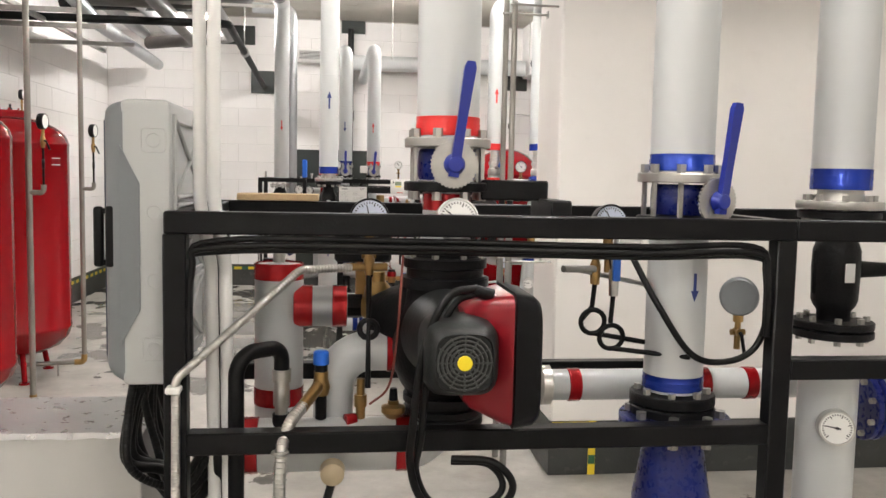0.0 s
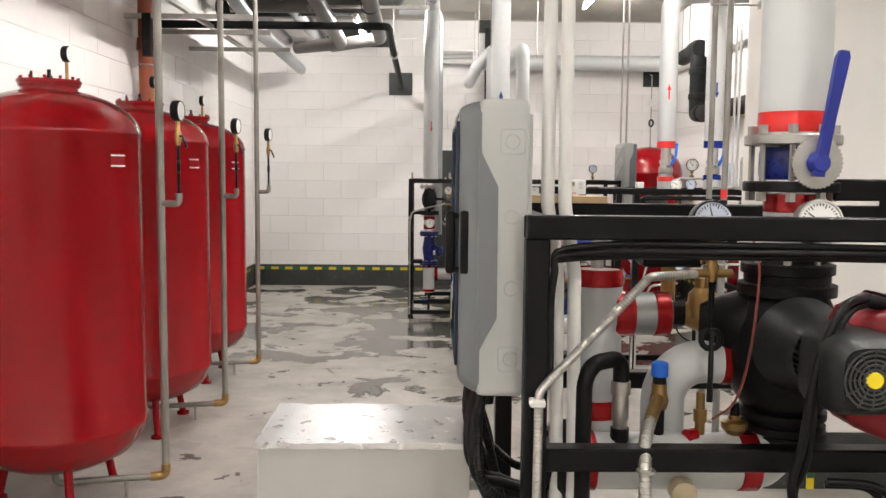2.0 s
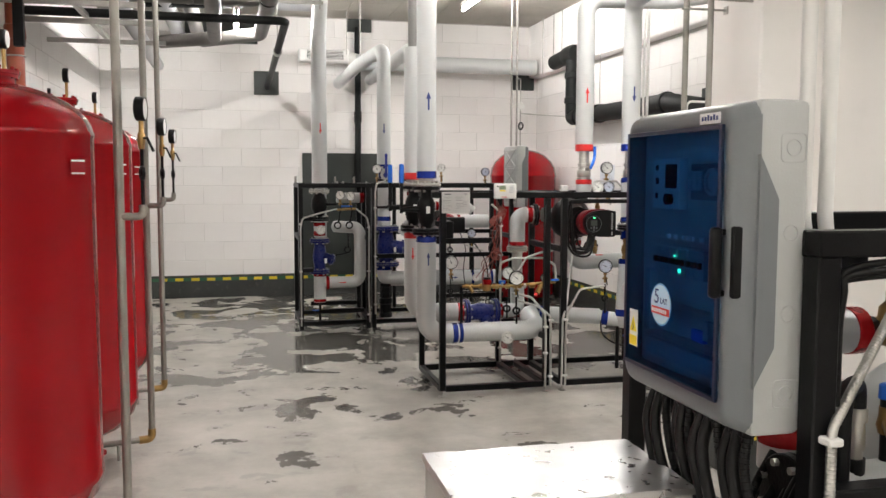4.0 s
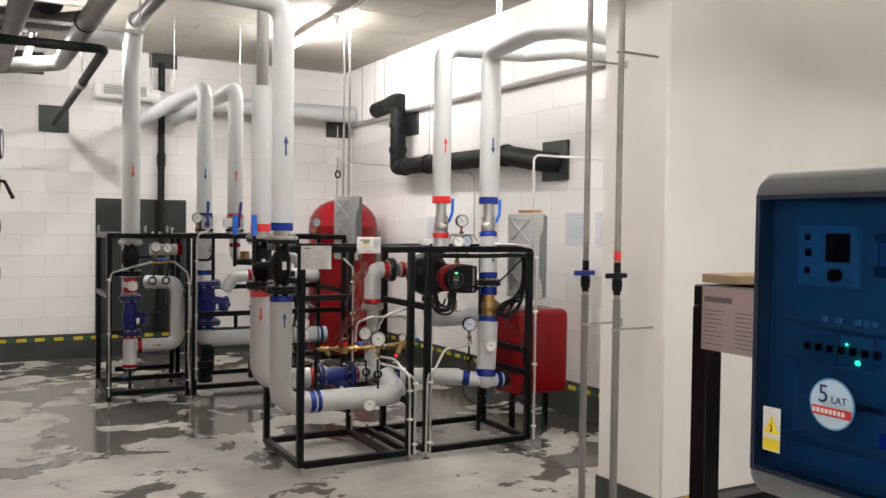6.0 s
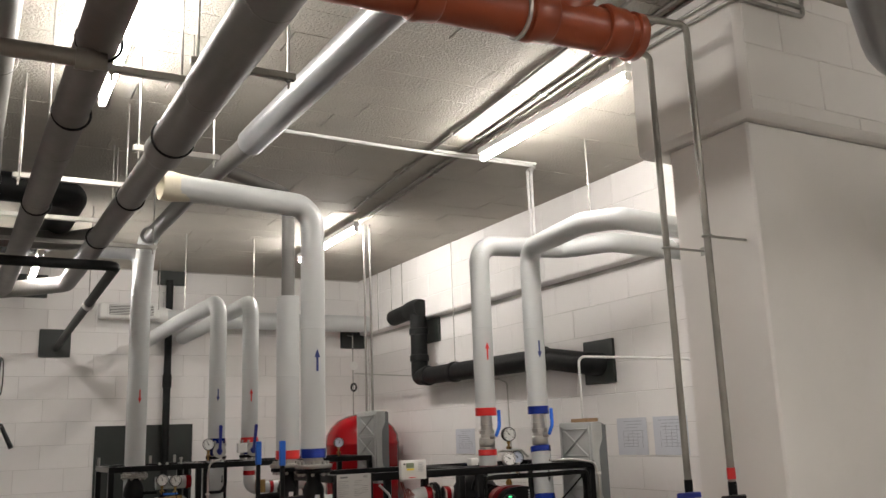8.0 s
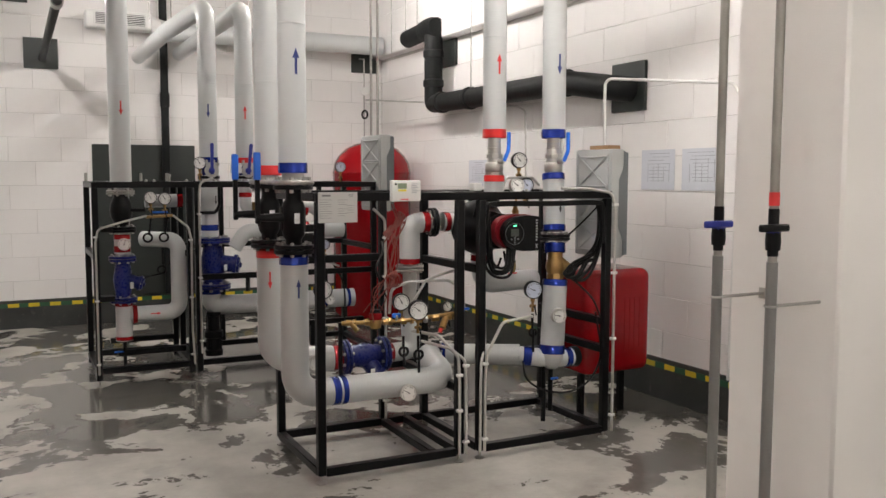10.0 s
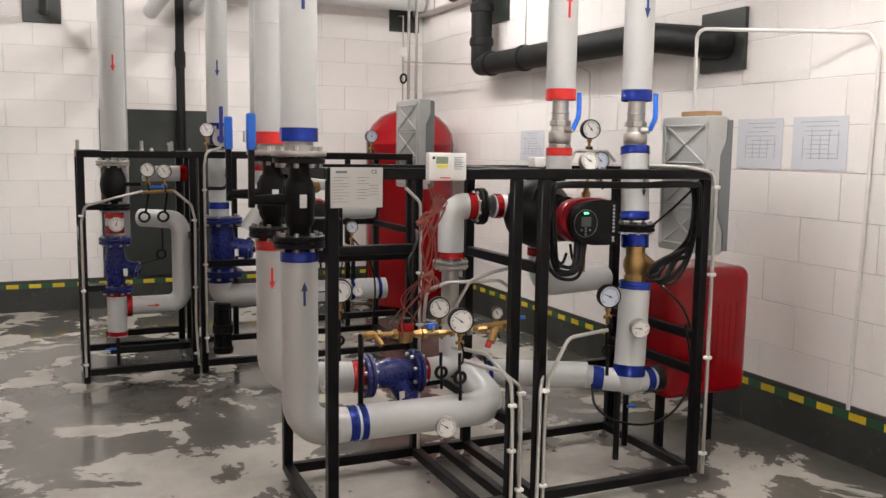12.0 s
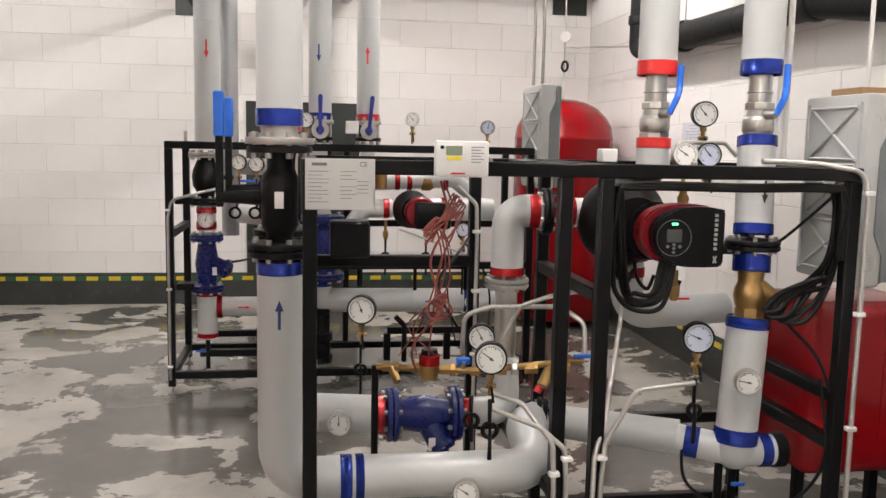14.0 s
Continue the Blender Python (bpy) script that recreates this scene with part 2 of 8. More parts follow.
def lathe(bm, p, axis, profile, seg=24):
    """Turns (height, radius) pairs about the axis that starts at p."""
    p, m = Vector(p), basis(axis)
    rings = []
    for h, r in profile:
        if r < 1e-6:
            rings.append([bm.verts.new(p + m @ V(0, 0, h))])
        else:
            rings.append([bm.verts.new(p + m @ V(r * math.cos(2 * math.pi * i / seg), r * math.sin(2 * math.pi * i / seg), h)) for i in range(seg)])
    for a, b in zip(rings, rings[1:]):
        for i in range(seg):
            j = (i + 1) % seg
            if len(a) == 1 and len(b) == 1:
                continue
            if len(a) == 1:
                bm.faces.new((a[0], b[i], b[j]))
            elif len(b) == 1:
                bm.faces.new((a[i], a[j], b[0]))
            else:
                bm.faces.new((a[i], a[j], b[j], b[i]))
    return bm


def cyl(bm, p0, p1, r, seg=20, r2=None, chamfer=0.0):
    d = Vector(p1) - Vector(p0)
    r2 = r if r2 is None else r2
    if chamfer:
        return lathe(bm, p0, d, [(0, 0), (0, r - chamfer), (chamfer, r), (d.length - chamfer, r2), (d.length, r2 - chamfer), (d.length, 0)], seg)
    return lathe(bm, p0, d, [(0, 0), (0, r), (d.length, r2), (d.length, 0)], seg)


def rounded(pts, bend):
    """The polyline with arcs of the given radius at its corners."""
    pts = [Vector(p) for p in pts]
    out = [pts[0]]
    for a, b, c in zip(pts, pts[1:], pts[2:]):
        u, v = (a - b).normalized(), (c - b).normalized()
        ang = u.angle(v)
        if ang > 3.1:
            continue
        d = min(bend / math.tan(ang / 2), (a - b).length * 0.49, (c - b).length * 0.49)
        n = max(3, int((math.pi - ang) / 0.2))
        s, e = b + u * d, b + v * d
        r = d * math.tan(ang / 2)
        centre = b + (u + v).normalized() * (r / math.sin(ang / 2))
        for i in range(n + 1):
            w = i / n
            q0, q1 = (s - centre).normalized(), (e - centre).normalized()
            th = math.pi - ang
            q = (q0 * math.sin((1 - w) * th) + q1 * math.sin(w * th)) / math.sin(th)
            out.append(centre + q.normalized() * r)
    out.append(pts[-1])
    return out


def tube(bm, pts, r, seg=16, bend=0.0, cap=True):
    path = rounded(pts, bend) if bend else [Vector(p) for p in pts]
    path = [p for i, p in enumerate(path) if i == 0 or (p - path[i - 1]).length > 1e-5]
    t = (path[1] - path[0]).normalized()
    x = basis(t).col[0].copy()
    rings = []
    for i, p in enumerate(path):
        t0 = (path[i] - path[i - 1]).normalized() if i else (path[1] - path[0]).normalized()
        t1 = (path[i + 1] - path[i]).normalized() if i + 1 < len(path) else t0
        t = (t0 + t1).normalized()
        x = (x - t * x.dot(t)).normalized()
        y = t.cross(x)
        k = 1 / max(0.5, t.dot(t1))
        rings.append([bm.verts.new(p + (x * math.cos(2 * math.pi * j / seg) + y * math.sin(2 * math.pi * j / seg)) * r) for j in range(seg)])
    for a, b in zip(rings, rings[1:]):
        for j in range(seg):
            bm.faces.new((a[j], a[(j + 1) % seg], b[(j + 1) % seg], b[j]))
    if cap:
        bm.faces.new(rings[0][::-1])
        bm.faces.new(rings[-1])
    return bm


def curve_pts(pts, n=8):
    """A smooth line through the points, for cables and hoses."""
    pts = [Vector(p) for p in pts]
    q = [pts[0] * 2 - pts[1]] + pts + [pts[-1] * 2 - pts[-2]]
    out = []
    for i in range(1, len(q) - 2):
        for k in range(n):
            t = k / n
            a, b, c, d = q[i - 1], q[i], q[i + 1], q[i + 2]
            out.append(0.5 * ((2 * b) + (c - a) * t + (2 * a - 5 * b + 4 * c - d) * t * t + (3 * b - a - 3 * c + d) * t ** 3))
    out.append(pts[-1])
    return out


def box(bm, lo, hi, bevel=0.0, m=None, segments=1):
    lo, hi = Vector(lo), Vector(hi)
    made = bmesh.ops.create_cube(bm, size=1, matrix=Matrix.Translation((lo + hi) / 2) @ Matrix.Diagonal((*(hi - lo), 1)))
    if bevel:
        edges = list({e for v in made["verts"] for e in v.link_edges})
        r = bmesh.ops.bevel(bm, geom=edges, offset=bevel, segments=segments, affect="EDGES", profile=0.5)
        verts = list({v for f in r["faces"] for v in f.verts} | {v for v in made["verts"] if v.is_valid})
    else:
        verts = made["verts"]
    if m is not None:
        bmesh.ops.transform(bm, matrix=m, verts=verts)
    return bm


def prism(bm, pts, depth, m):
    """A flat outline (x, y) given thickness along z, then placed by m."""
    a = [bm.verts.new(m @ V(x, y, 0)) for x, y in pts]
    b = [bm.verts.new(m @ V(x, y, depth)) for x, y in pts]
    bm.faces.new(a[::-1])
    bm.faces.new(b)
    for i in range(len(a)):
        j = (i + 1) % len(a)
        bm.faces.new((a[i], a[j], b[j], b[i]))
    return bm


def bar(bm, p0, p1, w=0.05, bevel=0.004):
    """A square tube between two points on one axis."""
    p0, p1 = Vector(p0), Vector(p1)
    h = Vector((w / 2,) * 3)
    d = p1 - p0
    for i in range(3):
        if abs(d[i]) > 1e-4:
            h[i] = 0
    lo = Vector([min(a, b) for a, b in zip(p0, p1)]) - h
    hi = Vector([max(a, b) for a, b in zip(p0, p1)]) + h
    return box(bm, lo, hi, bevel)


def ring(bm, c, axis, R, r, seg=24, sub=8, turns=1.0):
    m = basis(axis)
    n = int(seg * turns)
    pts = [Vector(c) + m @ V(R * math.cos(2 * math.pi * i / seg), R * math.sin(2 * math.pi * i / seg), 0.0) for i in range(n + 1)]
    return tube(bm, pts, r, sub, cap=False)


def B():
    return bmesh.new()


def letters(text, size, m, material, parent, name="lettering", label=""):
    cu = bpy.data.curves.new("t", "FONT")
    cu.body, cu.size, cu.extrude, cu.align_x, cu.align_y = text, size, 0.0004, "CENTER", "CENTER"
    tmp = bpy.data.objects.new("t", cu)
    me = bpy.data.meshes.new_from_object(tmp)
    bpy.data.objects.remove(tmp)
    bpy.data.curves.remove(cu)
    me.transform(m)
    me.materials.clear()
    me.materials.append(material)
    ob = new(name, me)
    ob.parent = parent
    ob.matrix_parent_inverse = parent_world(parent).inverted()
    if label:
        ob["label"] = label
    return ob


# ---- the room ----
XL, XR, YB, YF, H = -3.1, 2.8, 12.42, -3.2, 3.75
PX, PY0, PY1 = 1.17, 4.47, 4.97     # the pier's end and its two faces


def slab(name, lo, hi, material, label, category, bevel=0.0):
    return tagged(finish(name, box(B(), lo, hi, bevel), material), label, category, kind="structure")


floor = slab("floor", (XL - 0.3, YF - 0.3, -0.2), (5.3, YB + 0.3, 0), FLOOR, "bare concrete floor with dark wet patches", "floor")
ceiling = B()
box(ceiling, (XL - 0.3, YF - 0.3, H + 0.02), (5.3, YB + 0.3, H + 0.25))
wall_back = slab("wall_back", (XL - 0.3, YB + 0.0035, 0), (XR + 0.3, YB + 0.3, H), MORTAR, "white painted block wall with dark grey base", "wall")
wall_right = slab("wall_right", (XR + 0.0035, PY1, 0), (XR + 0.3, YB + 0.3, H), MORTAR, "white painted block wall with dark grey base", "wall")
wall_left = slab("wall_left", (XL - 0.3, YF, 0), (XL - 0.0035, YB + 0.3, H), MORTAR, "white painted block wall behind the tanks", "wall")
wall_front = slab("wall_front", (XL - 0.3, YF - 0.3, 0), (5.3, YF, H), PLASTER, "plain white plastered wall", "wall")
wall_side = slab("wall_side", (5.0, YF, 0), (5.3, PY0, H), PLASTER, "plain white plastered wall", "wall")
pier = slab("wall_pier", (PX, PY0, 0.0), (5.0, PY1, 3.06), PLASTER, "smooth off-white plastered wall end", "wall", 0.012)
beam = slab("beam", (PX - 0.06, PY0 - 0.06, 3.06), (5.0, 5.15, H), PLASTER, "off-white painted block beam over the wall end", "beam", 0.03)
beam_right = slab("beam_right_wall", (XR - 0.13, 5.16, 3.02), (XR + 0.02, YB, H), WALL, "white painted block ring beam along the wall", "beam", 0.01)


for zi, (z0, z1) in enumerate(((3.092, 3.155), (3.159, 3.405), (3.409, 3.655), (3.659, 3.745))):
    x = PX - 0.028 - (0.0 if zi % 2 else 0.25)
    while x < 4.95:
        x0, x1 = max(x, PX - 0.026), min(x + 0.497, 4.98)
        if x1 - x0 > 0.03:
            off = 0.0035 + 0.0015 * ((zi * 7 + int(x * 13)) % 3)
            bm = box(B(), (x0, PY0 - 0.0605 - off, z0), (x1, PY0 - 0.05, z1), 0.003)
            part("block", bm, PLASTER, beam, "", 0)
        x += 0.5

for zi, (z0, z1) in enumerate(((3.032, 3.24), (3.244, 3.49), (3.494, 3.742))):
    y = 5.17 - (0.25 if zi % 2 else 0.0)
    while y < YB - 0.05:
        y0, y1 = max(y, 5.17), min(y + 0.497, YB - 0.003)
        if y1 - y0 > 0.03:
            part("block", box(B(), (XR - 0.1335 - 0.001 * ((zi * 5 + int(y * 11)) % 3), y0, z0), (XR - 0.12, y1, z1), 0.0025), WALL, beam_right, "", 0)
        y += 0.5


# ---- painted base and warning tape ----
def base_band(name, lo, hi, parent_label):
    return slab(name, lo, hi, PLINTH, parent_label, "skirting", 0.003)


BAND, T0, T1 = 0.30, 0.225, 0.268
band_back = base_band("baseboard_back", (XL, YB - 0.012, 0), (XR, YB + 0.02, BAND), "dark grey painted wall base with yellow and green tape")
band_right = base_band("baseboard_right", (XR - 0.012, PY1, 0), (XR + 0.02, YB - 0.014, BAND), "dark grey painted wall base with yellow and green tape")
band_left = base_band("baseboard_left", (XL - 0.02, YF, 0), (XL + 0.012, YB - 0.014, BAND), "dark grey painted wall base with yellow and green tape")
band_pier = base_band("baseboard_pier", (PX - 0.006, PY0 - 0.006, 0), (5.0, PY1 + 0.006, BAND), "dark grey painted wall base with yellow and green tape")


# ---- shared fittings ----
def bolts(parent, c, axis, R, n, r=0.011, h=0.016, material=None, span=0.0):
    """Hexagon bolts round a flange, each an object on one shared mesh."""
    bm = B()
    lathe(bm, (0, 0, -span / 2 - h), (0, 0, 1), [(0, 0), (0, r), (h, r), (h, r * 0.6), (span + h, r * 0.6), (span + h, r), (span + 2 * h, r), (span + 2 * h, 0)], 6)
    me = None
    m = basis(axis)
    for i in range(n):
        a = 2 * math.pi * (i + 0.5) / n
        p = Vector(c) + m @ V(R * math.cos(a), R * math.sin(a), 0)
        if me is None:
            ob = finish("bolt", bm, material or GALV, None, "", 30)
            me = ob.data
        else:
            ob = new("bolt", me)
        ob.parent = parent
        ob.matrix_parent_inverse = parent_world(parent).inverted()
        ob.matrix_basis = Matrix.Translation(p) @ m.to_4x4()


def flange(parent, c, axis, r, t=0.02, material=None, n=8, name="flange"):
    a = Vector(axis).normalized()
    c = Vector(c)
    bm = cyl(B(), c - a * t * 1.15, c - a * 0.002, r, 28, chamfer=0.003)
    cyl(bm, c + a * 0.002, c + a * t * 1.15, r, 28, chamfer=0.003)
    f = part(name, bm, material or IRON, parent)
    bolts(f, c, a, r * 0.8, n, r * 0.095, r * 0.13, None, t * 2.3)
    return f


def collar(parent, p0, p1, r, material, name="collar", label=""):
    """A shiny wrapped band with a few folds."""
    d = Vector(p1) - Vector(p0)
    L = d.length
    bm = lathe(B(), p0, d, [(0, r * 0.96), (0.002, r * 1.02), (L * 0.3, r * 1.03), (L * 0.34, r * 1.015), (L * 0.62, r * 1.03), (L * 0.66, r * 1.015), (L - 0.002, r * 1.02), (L, r * 0.96)], 28)
    return part(name, bm, material, parent, label)


def arrow(parent, c, axis, facing, size, material):
    """A flow arrow sticker that lies on the pipe."""
    a, f = Vector(axis).normalized(), Vector(facing).normalized()
    s = a.cross(f)
    m = Matrix((s, a, f)).transposed().to_4x4()
    m.translation = Vector(c)
    k = size
    pts = [(-0.05 * k, -0.5 * k), (0.05 * k, -0.5 * k), (0.05 * k, 0.12 * k), (0.14 * k, 0.12 * k), (0, 0.5 * k), (-0.14 * k, 0.12 * k), (-0.05 * k, 0.12 * k)]
    return part("flow_arrow", prism(B(), pts, 0.002, m), material, parent)


def insulated(name, label, pts, r, material, bend=0.12, seg=28, group="insulated pipes", category="pipe", joints=True):
    base = min((Vector(p) for p in pts), key=lambda p: p.z)
    t = thing(name, label, category, base, group)
    part("jacket", tube(B(), pts, r, seg, bend), material, t)
    if joints:
        for a, b in zip(pts, pts[1:]):
            a, b = Vector(a), Vector(b)
            n = int((b - a).length / 1.0)
            for i in range(1, n + 1):
                q = a + (b - a) * (i / (n + 1))
                part("seam", lathe(B(), q - (b - a).normalized() * 0.006, b - a, [(0, r), (0.002, r + 0.0012), (0.010, r + 0.0012), (0.012, r)], seg), material, t)
    return t


def gauge(c, facing, r=0.048, stem=None, face=None, case=None, needle=0.6, label="", group="pressure gauges", stem_mat=None, down=0.09, tap=True):
    """A round dial instrument; facing is the way its glass looks."""
    f = Vector(facing).normalized()
    c = Vector(c)
    t = thing("gauge", label or "round white dial pressure gauge in a black case", "gauge", c, group)
    body = part("case", lathe(B(), c - f * 0.035, f, [(0, 0), (0, r * 0.9), (0.006, r), (0.036, r), (0.042, r * 0.97), (0.042, r * 0.9), (0.036, r * 0.88), (0.036, 0)], 32), case or IRON, t)
    part("dial", lathe(B(), c + f * 0.0015, f, [(0, 0), (0, r * 0.885), (0.0015, r * 0.88), (0.0015, 0)], 32), face or DIAL, body)
    m = basis(f)
    up = V(0, 0, 1) - f * f.z
    up.normalize()
    side = up.cross(f)
    mm = Matrix((side, up, f)).transposed().to_4x4()
    mm.translation = c + f * 0.0034
    bm = B()
    for i in range(27):
        a = radians(-135 + i * 270 / 26)
        w = 0.010 if i % 5 == 0 else 0.005
        w *= r / 0.05
        k = Matrix.Rotation(-a, 4, "Z")
        q = r * 0.80
        prism(bm, [(-0.0012, q - w), (0.0012, q - w), (0.0012, q), (-0.0012, q)], 0.0004, mm @ k)
    part("scale", bm, INK, body, smooth=0)
    bm = B()
    k = Matrix.Rotation(-radians(-135 + 270 * needle), 4, "Z")
    prism(bm, [(-0.002, -r * 0.2), (0.002, -r * 0.2), (0.0012, r * 0.66), (-0.0012, r * 0.66)], 0.001, mm @ Matrix.Translation((0, 0, 0.001)) @ k)
    lathe(bm, c + f * 0.0036, f, [(0, 0), (0, r * 0.09), (0.003, r * 0.09), (0.003, 0)], 12)
    part("needle", bm, INK, body, smooth=0)
    if down:
        s = c - f * 0.018 - V(0, 0, r * 0.95)
        sm = stem_mat or BRASS
        bm = lathe(B(), s + V(0, 0, 0.012), (0, 0, -1), [(0, 0), (0, 0.007), (0.012, 0.007), (0.012, 0.013), (0.03, 0.013), (0.03, 0.008), (down, 0.008), (down, 0)], 12)
        if tap:
            cyl(bm, s + V(-0.018, 0, -0.045), s + V(0.018, 0, -0.045), 0.008, 10)
            cyl(bm, s + V(0, -0.014, -0.045), s + V(0, 0.014, -0.045), 0.010, 10)
        part("stem", bm, sm, t)
        if tap:
            part("tap_lever", tube(B(), [s + V(0, -0.014, -0.045), s + V(0, -0.024, -0.05), s + V(0.006, -0.03, -0.095)], 0.0045, 8), IRON, t)
    return t


def thermometer(c, facing, r, label="bimetal thermometer with a steel rim and white dial", needle=0.35):
    return gauge(c, facing, r, None, DIAL, STAINLESS, needle, label, "thermometers", down=0)


def coil(parent, top, length, R, r=0.005, material=None, name="siphon", side=(1, 0, 0)):
    """A steel siphon tube with one loop in it."""
    top = Vector(top)
    s = Vector(side)
    pts = [top, top - V(0, 0, length * 0.4)]
    c = top - V(0, 0, length * 0.4 + R) - s * 0
    n = 14
    for i in range(n + 1):
        a = math.pi / 2 + 2 * math.pi * i / n
        pts.append(c + s * (R * math.cos(a)) + V(0, 0, R * math.sin(a)) + s.cross(V(0, 0, 1)) * (0.012 * i / n))
    pts.append(top - V(0, 0, length) + s.cross(V(0, 0, 1)) * 0.012)
    return part(name, tube(B(), pts, r, 10), material or IRON, parent)


def y_strainer(c, axis, tilt, L, r, label="blue enamelled cast iron strainer between flanges"):
    """A strainer: body along axis, a leg that leaves it slantwise towards tilt."""
    a, k, c = Vector(axis).normalized(), Vector(tilt).normalized(), Vector(c)
    t = thing("strainer", label, "strainer", c - V(0, 0, r), "blue strainers")
    bm = lathe(B(), c - a * L / 2, a, [(0, 0), (0, r * 0.95), (L * 0.12, r * 0.9), (L * 0.3, r * 1.05), (L * 0.5, r * 1.18), (L * 0.72, r * 1.0), (L * 0.88, r * 0.88), (L, r * 0.95), (L, 0)], 28)
    part("body", bm, VALVE_BLUE, t)
    q = c + a * L * 0.02
    bm = lathe(B(), q, k, [(0, 0), (0, r * 0.85), (r * 2.0, r * 0.78), (r * 2.0, r * 0.98), (r * 2.3, r * 0.98), (r * 2.32, r * 0.8), (r * 2.55, r * 0.72), (r * 2.55, r * 0.25), (r * 2.75, r * 0.25), (r * 2.75, 0)], 24)
    leg = part("screen_leg", bm, VALVE_BLUE, t)
    bolts(leg, q + k * r * 2.3, k, r * 0.8, 4, r * 0.1, r * 0.1)
    for s in (-1, 1):
        flange(t, c + a * s * L / 2, a, r * 1.65, 0.018, VALVE_BLUE if s > 0 else VALVE_BLUE, 8)
    tp = q + k * r * 1.3 + V(-r * 0.3, -r * 0.95, 0)
    part("tag", box(B(), tp - V(0.013, 0.002, 0.05), tp + V(0.013, 0.0, 0.0), 0.0), PAPER, t, "white paper tag", 0)
    return t


def ball_valve_iron(c, r, label, grip_up, lever_side):
    """A black flanged ball valve on a vertical pipe, with a lever raised beside it."""
    c = Vector(c)
    t = thing("ball_valve", label, "valve", c - V(0, 0, 0.17), "black flanged ball valves")
    part("body", lathe(B(), c - V(0, 0, 0.16), (0, 0, 1), [(0, 0), (0, r * 0.66), (0.02, r * 0.62), (0.045, r * 0.64), (0.06, r * 0.80), (0.075, r * 0.88), (0.16, r * 0.92), (0.215, r * 0.90), (0.235, r * 0.80), (0.25, r * 0.62), (0.29, r * 0.60), (0.32, r * 0.66), (0.32, 0)], 28), IRON, t)
    part("cast_rib", box(B(), c + V(-r * 0.98, -0.008, -0.07), c + V(r * 0.98, 0.008, 0.055), 0.005), IRON, t)
    part("steel_flange", lathe(B(), c + V(0, 0, 0.168), (0, 0, 1), [(0, 0), (0, r * 1.6), (0.003, r * 1.63), (0.019, r * 1.63), (0.022, r * 1.6), (0.022, r * 0.95), (0.045, r * 0.85), (0.062, r * 0.85), (0.062, 0)], 36), GALV, t, "galvanised weld-neck flange")
    low = part("flange", cyl(B(), c + V(0, 0, 0.142), c + V(0, 0, 0.164), r * 1.55, 32, chamfer=0.003), IRON, t)
    bolts(low, c + V(0, 0, 0.166), (0, 0, 1), r * 1.25, 8, 0.0105, 0.016, None, 0.05)
    flange(t, c - V(0, 0, 0.165), (0, 0, 1), r * 1.55, 0.02, IRON)
    s = Vector(lever_side)
    part("stem", cyl(B(), c + s * r * 0.7, c + s * (r + 0.13), 0.025, 16, 0.017), IRON, t)
    e = c + s * (r + 0.12)
    lv = part("lever", box(B(), e + V(-0.012, -0.01, -0.03), e + V(0.012, 0.01, grip_up - 0.13), 0.003), IRON, t)
    part("grip", box(B(), e + V(-0.017, -0.014, grip_up - 0.14), e + V(0.017, 0.014, grip_up), 0.005), GRIP_BLUE, lv, "bright blue plastic grip")
    part("tag", box(B(), c + V(-0.014, -r * 0.93 - 0.004, -0.03), c + V(0.014, -r * 0.93 - 0.002, 0.022), 0.0), PAPER, t, "white paper tag", 0)
    return t


def lever_valve(c, r, lever, label, dial_side=(0, -1, 0)):
    """A wafer butterfly valve between flanges, with a notched quadrant and a long blue lever."""
    c = Vector(c)
    t = thing("butterfly_valve", label, "valve", c - V(0, 0, 0.08), "butterfly valves")
    part("body", lathe(B(), c - V(0, 0, 0.038), (0, 0, 1), [(0, 0), (0, r * 1.12), (0.012, r * 1.2), (0.064, r * 1.2), (0.076, r * 1.12), (0.076, 0)], 32), VALVE_BLUE, t)
    top = part("upper_flange", cyl(B(), c + V(0, 0, 0.042), c + V(0, 0, 0.066), r * 1.75, 36, chamfer=0.003), GALV, t, "grey steel flange")
    low = part("lower_flange", cyl(B(), c - V(0, 0, 0.066), c - V(0, 0, 0.042), r * 1.75, 36, chamfer=0.003), IRON, t)
    bolts(top, c, (0, 0, 1), r * 1.45, 8, 0.012, 0.02, GALV, 0.135)
    f = Vector(dial_side).normalized()
    n = c + f * r * 1.2
    part("neck", cyl(B(), n - f * 0.02, n + f * 0.055, 0.016, 16), VALVE_BLUE, t)
    q = n + f * 0.055
    bm = B()
    m = basis(f).to_4x4()
    m.translation = q
    teeth = []
    for i in range(72):
        a = 2 * math.pi * i / 72
        R = 0.058 if i % 2 else 0.054
        teeth.append((R * math.cos(a), R * math.sin(a)))
    prism(bm, teeth, 0.006, m)
    quad = part("quadrant", bm, GALV, t, "notched galvanised quadrant")
    part("hub", cyl(B(), q + f * 0.006, q + f * 0.03, 0.026, 20, 0.02, chamfer=0.003), LEVER_BLUE, t)
    d = Vector(lever).normalized()
    L = Vector(lever).length
    s = d.cross(f)
    bm = B()
    mm = Matrix((s, d, f)).transposed().to_4x4()
    mm.translation = q + f * 0.012
    prism(bm, [(-0.012, -0.03), (0.012, -0.03), (0.011, L * 0.4), (0.014, L * 0.94), (0.009, L), (-0.009, L), (-0.014, L * 0.94), (-0.011, L * 0.4)], 0.016, mm)
    part("lever", bm, LEVER_BLUE, t, "long dark blue lever")
    return t


